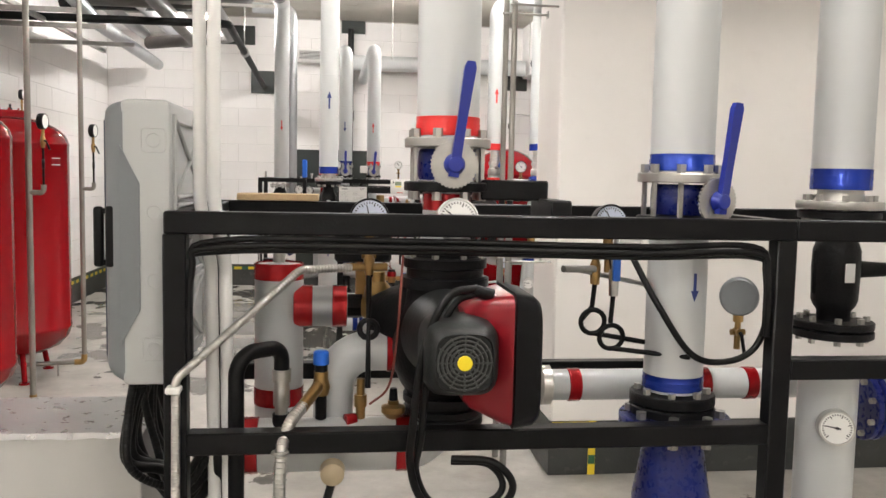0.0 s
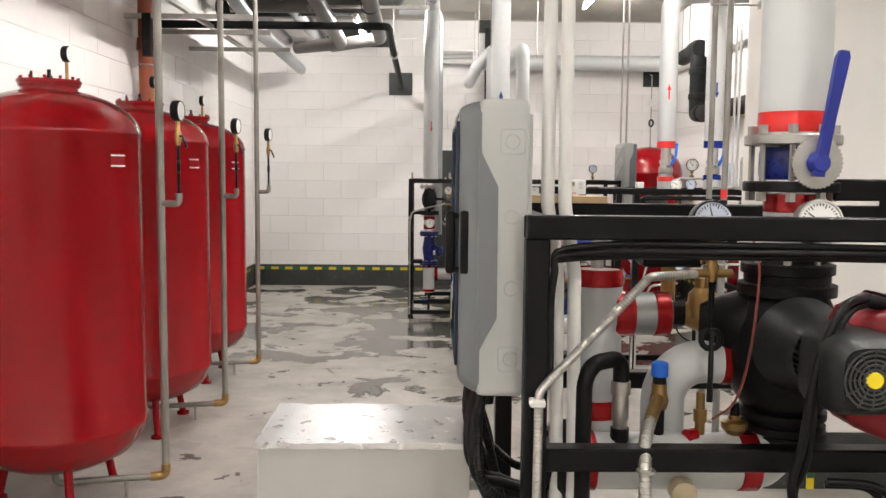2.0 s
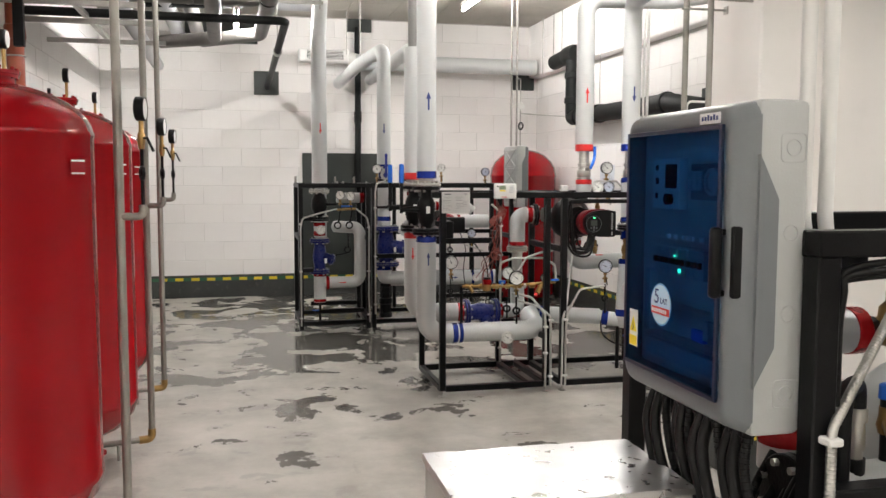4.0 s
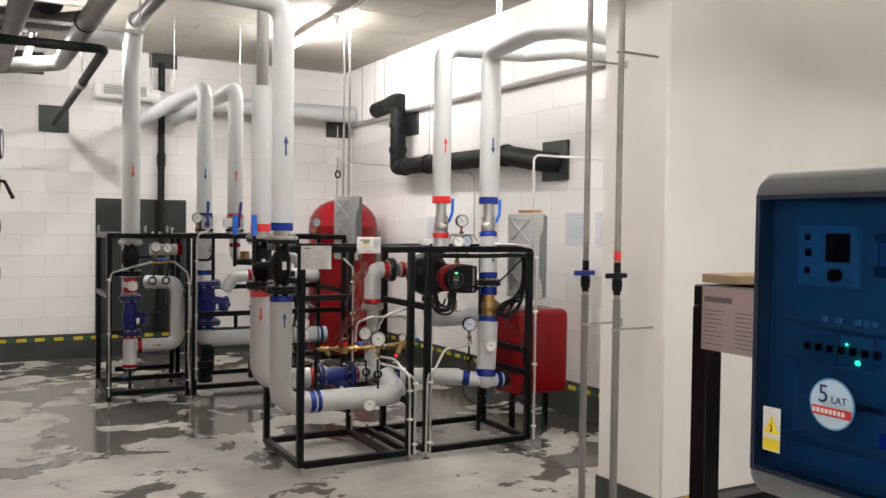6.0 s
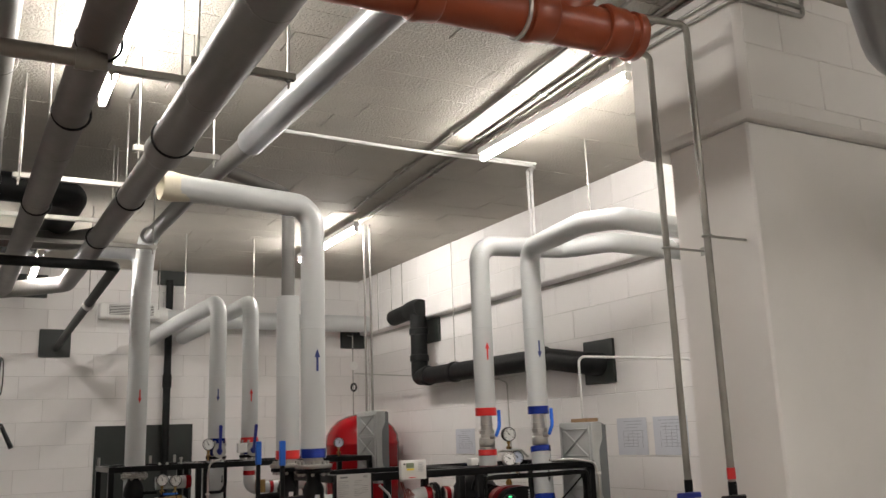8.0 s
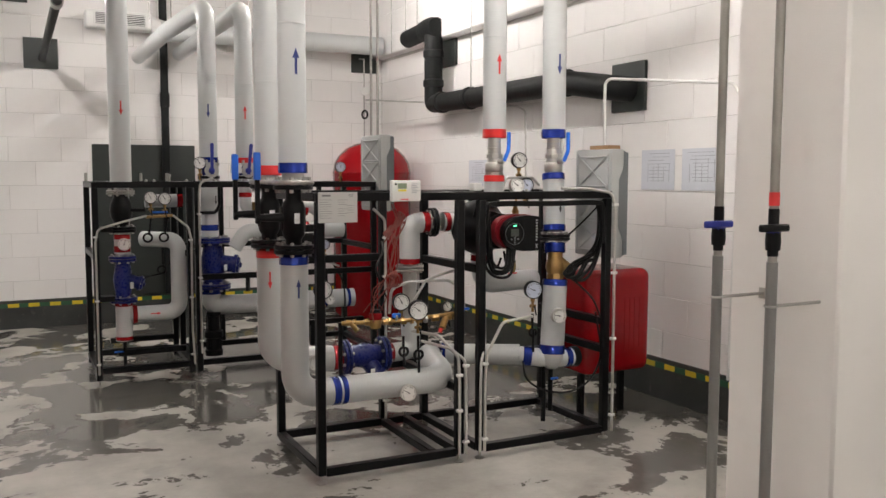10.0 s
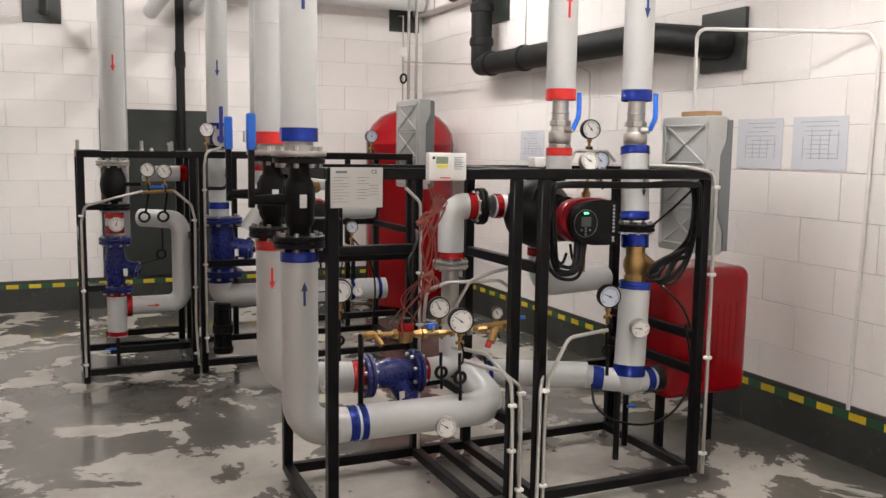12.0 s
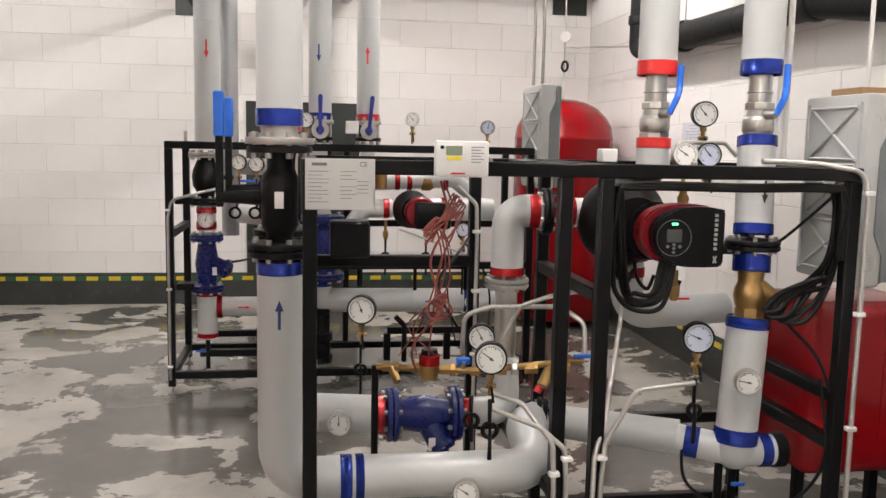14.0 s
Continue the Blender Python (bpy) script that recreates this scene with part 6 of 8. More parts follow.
coil(gA_, (0.235, 7.18, 0.81), 0.19, 0.02, 0.006, IRON)
gB_ = gauge((0.64, 6.73, 0.86), (-0.2, -1, 0), 0.055, needle=0.3)
coil(gB_, (0.645, 6.75, 0.715), 0.205, 0.024, 0.008, IRON)
coil(gB_, (0.60, 6.85, 0.70), 0.16, 0.024, 0.008, IRON)
gC_ = gauge((1.305, 6.60, 0.95), (-0.25, -1, 0), 0.052, None, DIAL_BLUE, None, 0.25)
coil(gC_, (1.31, 6.62, 0.81), 0.22, 0.02, 0.008, IRON)
gauge((1.555, 7.17, 1.70), (-0.2, -1, 0), 0.05, needle=0.35, down=0.12)
gauge((1.335, 6.84, 1.545), (-0.2, -1, 0.2), 0.045, None, DIAL, STAINLESS, 0.3, "steel-rimmed dial thermometer on the riser", "thermometers", down=0.06, tap=False)
gauge((1.49, 6.98, 1.545), (-0.2, -1, 0.1), 0.045, None, DIAL_BLUE, None, 0.35, down=0.1)
gauge((0.665, 7.02, 0.865), (-0.2, -1, 0), 0.05, needle=0.4, down=0.06)
gauge((0.98, 7.05, 0.815), (-0.2, -1, 0), 0.03, needle=0.4, down=0.05)
sp = thing("gauge_branch", "thin bent steel branch pipe on the riser", "pipe", (1.5, 7.1, 1.5))
part("pipe", tube(B(), [(1.40, 7.12, 1.52), (1.44, 7.14, 1.59), (1.62, 7.12, 1.59), (1.66, 7.10, 1.54)], 0.008, 10, 0.02), STAINLESS, sp)

# water meter line
wl = thing("water_meter", "brass make-up water line with a red-capped meter", "water meter", (0.5, 6.86, 0.73))
part("line", tube(B(), [(0.28, 6.98, 0.775), (0.62, 6.88, 0.78), (1.02, 6.92, 0.80)], 0.012, 12, 0.05), BRASS, wl)
for k in range(7):
    a = 0.30 + k * 0.10
    y = 6.975 - (a - 0.28) * 0.29 if a < 0.62 else 6.88 + (a - 0.62) * 0.1
    part("coupling", cyl(B(), (a, y, 0.777), (a + 0.03, y - 0.006, 0.778), 0.019, 6), BRASS, wl, smooth=30)
for a, r_, h_ in ((0.34, 0.022, 0.016), (0.41, 0.024, 0.02), (0.53, 0.024, 0.02), (0.66, 0.021, 0.016), (0.75, 0.023, 0.018), (0.83, 0.021, 0.016), (0.95, 0.022, 0.018)):
    y = 6.975 - (a - 0.28) * 0.29 if a < 0.62 else 6.88 + (a - 0.62) * 0.1
    part("hex_nut", lathe(B(), (a, y, 0.778), (1, -0.1, 0.02), [(0, 0.01), (0, r_ * 0.93), (0.002, r_), (h_ - 0.002, r_), (h_, r_ * 0.93), (h_, 0.01)], 6), BRASS if a != 0.75 else STAINLESS, wl, "", 30)
part("drain_leg", cyl(B(), (0.33, 6.96, 0.775), (0.35, 6.92, 0.735), 0.014, 12), BRASS, wl)
part("valve_stem", cyl(B(), (0.575, 6.89, 0.785), (0.575, 6.88, 0.815), 0.008, 10), NICKEL, wl)
mb = part("meter_body", lathe(B(), (0.46, 6.92, 0.745), (0, 0, 1), [(0, 0), (0, 0.03), (0.03, 0.036), (0.05, 0.036), (0.05, 0)], 20), BRASS, wl)
part("meter_cap", lathe(B(), (0.46, 6.92, 0.795), (0, 0, 1), [(0, 0), (0, 0.037), (0.035, 0.037), (0.038, 0.033), (0.038, 0)], 24), RED_FOIL, mb, "red meter ring")
part("meter_lid", cyl(B(), (0.46, 6.92, 0.833), (0.46, 6.92, 0.85), 0.031, 24, 0.028), IRON, mb)
part("leg", cyl(B(), (0.275, 6.985, 0.42), (0.275, 6.985, 0.78), 0.013, 10), IRON, wl)
part("strainer_leg", cyl(B(), (0.90, 6.91, 0.78), (0.86, 6.88, 0.72), 0.02, 12), BRASS, wl)
part("blue_tap", box(B(), (0.98, 6.90, 0.81), (1.05, 6.915, 0.825), 0.003), GRIP_BLUE, wl, "blue tap lever")
part("red_tap", cyl(B(), (0.84, 6.87, 0.70), (0.85, 6.875, 0.72), 0.014, 12), INK_RED, wl, "red knob")
part("blue_valve", box(B(), (0.55, 6.88, 0.80), (0.60, 6.90, 0.825), 0.004), GRIP_BLUE, wl, "blue tap lever")

# steel conduits and hoses
for i, pts in enumerate((
    [(0.65, 6.72, 0.69), (0.79, 6.64, 0.65), (0.872, 6.62, 0.58), (0.876, 6.612, 0.45), (0.876, 6.612, 0.05)],
    [(0.62, 6.78, 0.74), (0.74, 6.68, 0.72), (0.83, 6.62, 0.60), (0.835, 6.612, 0.45), (0.835, 6.612, 0.05)],
    [(1.30, 6.60, 0.80), (1.10, 6.60, 0.78), (1.005, 6.61, 0.60), (0.995, 6.612, 0.45), (0.995, 6.612, 0.05)],
    [(1.20, 7.0, 1.05), (1.02, 6.66, 0.68), (0.97, 6.612, 0.55), (0.965, 6.612, 0.05)],
    [(0.60, 7.05, 0.80), (0.60, 7.02, 0.95), (0.70, 7.0, 0.985), (0.95, 6.98, 0.985), (1.03, 6.95, 0.93), (1.03, 6.93, 0.82)],
    [(1.50, 6.62, 1.53), (1.70, 6.615, 1.525), (1.86, 6.612, 1.50), (1.882, 6.61, 1.40), (1.884, 6.61, 0.8), (1.884, 6.61, 0.05)])):
    hose("steel_conduit", "thin corrugated stainless conduit clipped to the post", pts, 0.0085, STAINLESS, "conduit", "steel conduits", bend=0.05, ribs=True)
for x, zs in ((0.876, (0.55, 0.12)), (0.835, (0.50, 0.30)), (0.995, (0.55, 0.12)), (1.884, (1.43, 1.02, 0.62, 0.15))):
    for z in zs:
        part("clip", box(B(), (x - 0.018, 6.600, z - 0.008), (x + 0.018, 6.626, z + 0.008), 0.003), WHITE_PLASTIC, skid_a, "white cable clip")
rc = random.Random(11)


def slack(pts, by):
    return [(x + rc.uniform(-by, by), y + rc.uniform(-by, by) * 0.6, z + rc.uniform(-by, by)) for x, y, z in pts]


for k in range(7):
    o = 0.011 * k
    hose("cable_loop", "black cable coiled with others in the frame corner", [(1.80 - o * 0.2, 6.64 + o * 0.4, 1.455 - o * 0.3)] + slack([(1.825 - o * 0.5, 6.66, 1.36), (1.822 - o * 0.8, 6.67, 1.20), (1.80 - o * 1.2, 6.68 + o, 1.07), (1.72 - o, 6.70, 0.985 + o * 0.7), (1.66 - o * 0.8, 6.72, 0.985 + o * 0.5), (1.70 - o * 0.5, 6.72, 1.05 + o * 0.5), (1.80 - o * 0.4, 6.68, 1.11 + o * 0.5)], 0.014), 0.0085, RUBBER, "cable", "cables")
hose("slack_cable", "thin black cable slung from flange to frame corner", [(1.67, 6.83, 1.225), (1.70, 6.78, 1.27), (1.75, 6.70, 1.36), (1.82, 6.65, 1.455)], 0.0055, RUBBER, "cable", "cables")
hose("slack_cable", "thin black cable crossing behind the post", [(1.66, 6.80, 1.02), (1.72, 6.76, 0.95), (1.79, 6.70, 0.86), (1.83, 6.66, 0.74)], 0.0055, RUBBER, "cable", "cables")
for k in range(5):
    o = 0.026 * k
    hose("cable_loop", "black pump cable hanging in a loop", [(1.02 + o * 0.3, 6.69, 1.44)] + slack([(1.025 + o * 0.4, 6.70, 1.20), (1.05 + o * 0.5, 6.72, 1.07 - o * 0.2 + 0.03), (1.13, 6.73, 1.015 + o * 0.5), (1.23 - o * 0.3, 6.74, 1.04 + o * 0.4)], 0.012) + [(1.30 - o * 0.5, 6.80, 1.18)], 0.0085, RUBBER, "cable", "cables")
gt = thing("gauge_tube", "black steel gauge tube across the pump top", "pipe", (1.25, 6.9, 1.42))
part("tube", tube(B(), [(1.08, 6.90, 1.36), (1.09, 6.88, 1.425), (1.30, 6.88, 1.43), (1.55, 6.87, 1.43)], 0.011, 10, 0.03), IRON, gt)
part("fitting", lathe(B(), (1.36, 6.90, 1.37), (0, 0, 1), [(0, 0), (0, 0.018), (0.02, 0.022), (0.035, 0.014), (0.06, 0.012), (0.06, 0)], 10), BRASS, gt)
for k in range(3):
    hose("rail_cable", "black cables tied under the top rail", [(1.02, 6.66, 1.30), (1.025, 6.64 - 0.004 * k, 1.42), (1.08, 6.63, 1.452 - 0.008 * k), (1.45, 6.625, 1.45 - 0.008 * k), (1.74, 6.625, 1.452 - 0.008 * k), (1.815 - 0.01 * k, 6.63, 1.41), (1.825 - 0.01 * k, 6.64, 1.2)], 0.0075, RUBBER, "cable", "cables")
hose("earth_cable", "slack black cable by the drain", [(1.36, 6.80, 0.50), (1.36, 6.76, 0.40), (1.45, 6.72, 0.33), (1.62, 6.70, 0.30), (1.76, 6.68, 0.36), (1.83, 6.66, 0.52), (1.80, 6.68, 0.78)], 0.006, RUBBER, "cable", "cables")
hose("sensor_wire", "reddish sensor wires bundled on the rail", [(0.45, 6.66, 1.45), (0.47, 6.64, 1.33), (0.42, 6.65, 1.20), (0.45, 6.66, 1.05), (0.38, 6.75, 0.90), (0.40, 6.80, 0.80)], 0.004, COPPER, "wire", "sensor wires")
hose("sensor_wire", "reddish sensor wires bundled on the rail", [(0.46, 6.66, 1.45), (0.50, 6.66, 1.32), (0.45, 6.66, 1.18), (0.43, 6.67, 0.98), (0.44, 6.80, 0.86)], 0.003, COPPER, "wire", "sensor wires")
wb = thing("wire_bundle", "tied bundle of reddish wire", "wire", (0.46, 6.65, 1.27), "sensor wires")
part("bundle", tube(B(), curve_pts([(0.40, 6.645, 1.25), (0.44, 6.64, 1.30), (0.47, 6.645, 1.27), (0.52, 6.645, 1.355), (0.45, 6.65, 1.31), (0.42, 6.64, 1.26)]), 0.004, 8), COPPER, wb)
part("knot", tube(B(), curve_pts([(0.42, 6.645, 1.0), (0.455, 6.64, 1.04), (0.43, 6.65, 1.07), (0.47, 6.65, 1.09), (0.44, 6.645, 1.02)]), 0.007, 8), COPPER, wb)
hose("flat_cable", "dark flat cable drooping between the pipes", [(0.66, 7.30, 1.20), (0.58, 7.1, 1.16), (0.50, 7.0, 1.08), (0.52, 7.0, 1.00), (0.58, 7.05, 0.9)], 0.006, RUBBER, "cable", "cables")

wr = random.Random(3)
for k in range(6):
    ang = 0.5 + 0.12 * k
    d = Vector((math.cos(ang), 0, math.sin(ang)))
    c = Vector((0.455, 6.638 + 0.003 * k, 1.335))
    loop = [c - d * 0.075, c - d * 0.03 + V(0, 0, 0.012), c, c + d * 0.05 + V(0, 0, 0.014), c + d * 0.08, c + d * 0.05 - V(0, 0, 0.014), c, c - d * 0.04 - V(0, 0, 0.012), c - d * 0.075]
    part("bundle_loop", tube(B(), curve_pts([p + V(0, 0, wr.uniform(-0.006, 0.006)) for p in loop], 6), 0.0026, 6), COPPER, wb)
for k in range(4):
    c = Vector((0.435 + 0.006 * k, 6.642, 1.045))
    part("bundle_loop", ring(B(), c, (0.3 * k - 0.4, 1, 0.2 * k - 0.2), 0.030 + 0.003 * k, 0.0026, 22, 6), COPPER, wb)
for k in range(3):
    hose("sensor_wire", "reddish sensor wires bundled on the rail", [(0.44 + 0.01 * k, 6.645, 1.29), (0.455 + 0.012 * k, 6.65, 1.20), (0.43 + 0.02 * k, 6.66, 1.10), (0.40 - 0.02 * k, 6.72, 0.98), (0.34 + 0.06 * k, 6.80, 0.86)], 0.0026, COPPER, "wire", "sensor wires")
hose("steel_conduit", "thin corrugated stainless conduit clipped to the rear post", [(0.62, 7.34, 1.40), (0.70, 7.352, 1.33), (0.705, 7.355, 1.2), (0.705, 7.355, 0.6), (0.705, 7.355, 0.08)], 0.008, STAINLESS, "conduit", "steel conduits", bend=0.04, ribs=True)
for z in (1.22, 0.98, 0.72, 0.45, 0.2):
    part("clip", box(B(), (0.688, 7.343, z - 0.007), (0.722, 7.368, z + 0.007), 0.003), WHITE_PLASTIC, skid_a, "white cable clip")
for x in (0.60, 1.28, 1.74):
    part("rail_bolt", lathe(B(), (x, AF, AT + 0.0225), (0, 0, 1), [(0, 0), (0, 0.011), (0.008, 0.011), (0.013, 0.006), (0.014, 0)], 10), GALV, skid_a)
hose("steel_conduit", "thin steel gauge line across the pump", [(0.74, 7.02, 0.86), (0.80, 6.98, 0.99), (0.90, 6.95, 1.03), (1.12, 6.98, 1.06), (1.22, 7.02, 1.12)], 0.008, STAINLESS, "conduit", "steel conduits", bend=0.04, ribs=True)
for x0, z0 in ((1.12, 1.17), (1.20, 1.15), (1.30, 1.13)):
    hose("siphon_pipe", "black siphon tube hanging under the pump", [(x0, 6.93, z0 + 0.02), (x0 + 0.01, 6.92, z0 - 0.05), (x0 + 0.05, 6.92, z0 - 0.09), (x0 + 0.075, 6.92, z0 - 0.04)], 0.007, IRON, "pipe", "siphon tubes")
part("valve_cock", lathe(B(), (1.345, 6.90, 1.02), (0, 0, 1), [(0, 0), (0, 0.012), (0.02, 0.020), (0.055, 0.020), (0.06, 0.012), (0.11, 0.012), (0.11, 0)], 12), BRASS, gt, "brass cock")

# name plate and heat meter on the front rail
npl = thing("name_plate", "brushed metal maker's plate with printed table", "plate", (0.13, 6.62, 1.37))
plate = part("plate", box(B(), (0.03, 6.618, 1.36), (0.24, 6.622, 1.515), 0.001), NAMEPLATE, npl)
bm = B()
for k in range(9):
    z = 1.475 - 0.0115 * k
    box(bm, (0.038, 6.6172, z), (0.10 - 0.02 * (k % 3 == 1), 6.6179, z + 0.0018))
    if k in (0, 1, 2, 4, 5, 6, 7):
        box(bm, (0.135, 6.6172, z), (0.185 - 0.015 * (k % 2), 6.6179, z + 0.0018))
    if k in (3, 4, 5, 6):
        box(bm, (0.185, 6.6172, z + 0.005), (0.22, 6.6179, z + 0.0068))
box(bm, (0.05, 6.6172, 1.493), (0.095, 6.6179, 1.502))
part("printed_table", bm, mat("faded_grey_print", (0.16, 0.16, 0.165), 0.5), plate, "", 0)
letters("CE", 0.02, Matrix.Translation((0.205, 6.6175, 1.498)) @ Matrix.Rotation(math.pi / 2, 4, "X"), INK, plate)
hm = thing("heat_meter", "white heat meter with a small display", "meter", (0.50, 6.62, 1.46))
hmb = part("case", box(B(), (0.42, 6.585, 1.465), (0.585, 6.622, 1.575), 0.006, None, 2), WHITE_PLASTIC, hm)
part("display", box(B(), (0.452, 6.583, 1.532), (0.502, 6.5855, 1.56), 0.0005), LCD, hmb, "", 0)
part("yellow_label", box(B(), (0.455, 6.583, 1.518), (0.50, 6.5855, 1.528), 0), YELLOW, hmb, "", 0)
part("key", cyl(B(), (0.44, 6.586, 1.555), (0.44, 6.582, 1.555), 0.006, 12), IRON, hmb)
part("red_print", box(B(), (0.468, 6.583, 1.474), (0.512, 6.5855, 1.479), 0), INK_RED, hmb, "", 0)
bm = B()
for k in range(6):
    box(bm, (0.53, 6.583, 1.555 - 0.009 * k), (0.568 - 0.008 * (k % 2), 6.5855, 1.558 - 0.009 * k))
part("print", bm, PAPER_LINE, hmb, "", 0)
vb = thing("vent_box", "small white sensor box on the rail", "sensor", (1.05, 6.75, 1.5))
part("box", box(B(), (1.02, 6.80, 1.515), (1.075, 6.86, 1.56), 0.004), WHITE_PLASTIC, vb)
actb = thing("actuator_box", "black valve actuator behind the name plate", "actuator", (0.18, 7.25, 1.10))
part("box", box(B(), (0.12, 7.22, 1.13), (0.27, 7.34, 1.27), 0.01), FRAME, actb)

# enclosure and cover at the skid's right end
pr = enclosure(1, 6.675, 7.05, 1.10, 1.765, 1.90)
cb = thing("cardboard_scrap", "folded brown cardboard on top of the panel", "cardboard", (1.98, 6.85, 1.765))
part("sheet", box(B(), (1.93, 6.76, 1.766), (2.03, 6.94, 1.79), 0.002), CARDBOARD, cb)
rv = thing("red_vessel", "red moulded vessel cover with rounded corners", "vessel", (2.2, 7.15, 0.0))
bm = box(B(), (1.93, 6.96, 0.30), (2.475, 7.38, 0.99), 0.06, None, 5)
shell = part("shell", bm, TANK_RED, rv)
bm = B()
for x in (2.25, 2.29, 2.33, 2.37):
    tube(bm, [(x, 6.9605, 0.44 + 0.03 * (x > 2.3)), (x, 6.9605, 0.80)], 0.003, 8)
part("embossing", bm, TANK_RED, shell)
for x in (2.02, 2.35):
    part("leg", box(B(), (x - 0.02, 7.10, 0.0), (x + 0.02, 7.14, 0.29), 0.003), FRAME, rv)

# ---- third skid, behind ----
GL, GM, GR, GF, GB, GT = -0.79, -0.075, 1.44, 9.36, 10.1, 1.53
bars = []
for x in (GL, GM - 0.03, GM + 0.03, GR):
    for y in (GF, GB):
        bars.append(("post", (x, y, 0.05), (x, y, GT - 0.0225)))
for y in (GF, GB):
    bars.append(("rail", (GL - 0.0225, y, GT), (GR + 0.0225, y, GT)))
    bars.append(("rail", (GL + 0.0225, y, 0.12), (GM - 0.0525, y, 0.12)))
    bars.append(("rail", (GM + 0.0525, y, 0.12), (GR - 0.0225, y, 0.12)))
for y in (GF, GB):
    bars.append(("rail", (GL + 0.15, y - 0.02 if y == GB else y + 0.15, 0.22), (GM - 0.0525, y - 0.02 if y == GB else y + 0.15, 0.22)))
bars.append(("rail", (GM + 0.0525, GF, 0.80), (GR - 0.0225, GF, 0.80)))
bars.append(("rail", (GM + 0.0525, GB, 1.0), (GR - 0.0225, GB, 1.0)))
bars.append(("rail", (0.55, GF + 0.2, 0.34), (GR - 0.0225, GF + 0.2, 0.34)))
for x in (GL, GM - 0.03, GM + 0.03, GR):
    for z in (0.121, 0.99, GT - 0.001):
        bars.append(("crossbar", (x, GF + 0.0225, z), (x, GB - 0.0225, z)))
for x in (0.55, 0.95):
    bars.append(("post", (x, GF + 0.2, 0.14), (x, GF + 0.2, 0.32)))
skid_g = skid_frame("black square-tube frame with valves standing in spilled water", bars, [(x, y) for x in (GL, GM, GR) for y in (GF, GB)], (GL, GF, 0))
for x in (GL, -0.36, -0.15):
    part("stud", cyl(B(), (x, GB, GT), (x, GB, GT + 0.09), 0.012, 8), GALV, skid_g)

for x in (-0.42, -0.36, -0.12):
    part("cap_nut", lathe(B(), (x, GF, GT + 0.0215), (0, 0, 1), [(0, 0), (0, 0.012), (0.010, 0.012), (0.018, 0.008), (0.021, 0)], 12), GALV, skid_g)
part("bolt_head", cyl(B(), (-0.25, GF, GT + 0.022), (-0.25, GF, GT + 0.075), 0.009, 10), GALV, skid_g)
part("bolt_nut", cyl(B(), (-0.25, GF, GT + 0.06), (-0.25, GF, GT + 0.078), 0.015, 6), GALV, skid_g)
for z in (0.66, 1.19):
    part("shelf_bracket", box(B(), (GL + 0.0235, GF + 0.05, z - 0.02), (GL + 0.13, GF + 0.16, z + 0.02), 0.003), FRAME, skid_g)

v1 = insulated("riser_pipe", "tall light grey insulated riser with a red arrow", [(-0.58, 9.55, 1.52), (-0.58, 9.55, 3.05), (-0.57, 9.45, 3.40), (-0.585, 9.2, 3.42)], 0.079, JACKET, 0.11)
part("bare_run", tube(B(), [(-0.583, 9.3, 3.42), (-0.56, 7.8, 3.42), (-0.485, 6.55, 3.42)], 0.058, 22), JACKET_GREY, v1, "bare grey pipe")
part("foil_pipe", tube(B(), [(-0.488, 6.61, 3.42), (-0.44, 4.85, 3.42), (-0.33, 0.5, 3.42)], 0.080, 28), FOIL, v1, "bright foil-jacketed pipe")
collar(v1, (-0.58, 9.55, 1.51), (-0.58, 9.55, 1.535), 0.075, RED_FOIL)
arrow(v1, (-0.575, 9.47, 2.11), (0, 0, -1), (0, -1, 0), 0.11, INK_RED)
v1b = insulated("riser_pipe", "tall light grey insulated riser standing behind", [(-0.505, 10.2, 0.9), (-0.505, 10.2, 3.47), (-0.95, 10.2, 3.47)], 0.06, FOIL, 0.1)
gv = thing("ball_valve", "black cast iron ball valve with galvanised flanges", "valve", (-0.59, 9.5, 1.2), "black flanged ball valves")
part("body", lathe(B(), (-0.59, 9.5, 1.20), (0, 0, 1), [(0, 0), (0, 0.05), (0.04, 0.055), (0.08, 0.078), (0.13, 0.085), (0.18, 0.078), (0.23, 0.055), (0.27, 0.05), (0.27, 0)], 24), IRON, gv)
flange(gv, (-0.59, 9.5, 1.47), (0, 0, 1), 0.105, 0.014, GALV)
flange(gv, (-0.59, 9.5, 1.185), (0, 0, 1), 0.105, 0.018, IRON)
part("stem", cyl(B(), (-0.55, 9.46, 1.335), (-0.42, 9.44, 1.335), 0.014, 10), IRON, gv)
v1c = insulated("main_pipe", "white and red banded pipe piece with a thermometer", [(-0.59, 9.5, 1.0), (-0.59, 9.5, 1.17)], 0.058, JACKET, joints=False)
collar(v1c, (-0.59, 9.5, 1.01), (-0.59, 9.5, 1.06), 0.06, RED_FOIL)
collar(v1c, (-0.59, 9.5, 1.11), (-0.59, 9.5, 1.15), 0.06, RED_FOIL)
gauge((-0.585, 9.41, 1.075), (-0.1, -1, 0.05), 0.048, None, DIAL, STAINLESS, 0.55, "steel-rimmed dial thermometer on the riser", "thermometers", down=0)
y_strainer((-0.59, 9.5, 0.80), (0, 0, 1), (0.75, -0.25, -0.25), 0.32, 0.062)
t1 = insulated("tee_pipe", "white insulated tee with red foil ends", [(-0.59, 9.5, 0.32), (-0.59, 9.5, 0.625)], 0.062, JACKET, joints=False)
collar(t1, (-0.59, 9.5, 0.325), (-0.59, 9.5, 0.355), 0.064, RED_FOIL)
collar(t1, (-0.59, 9.5, 0.59), (-0.59, 9.5, 0.625), 0.064, RED_FOIL)
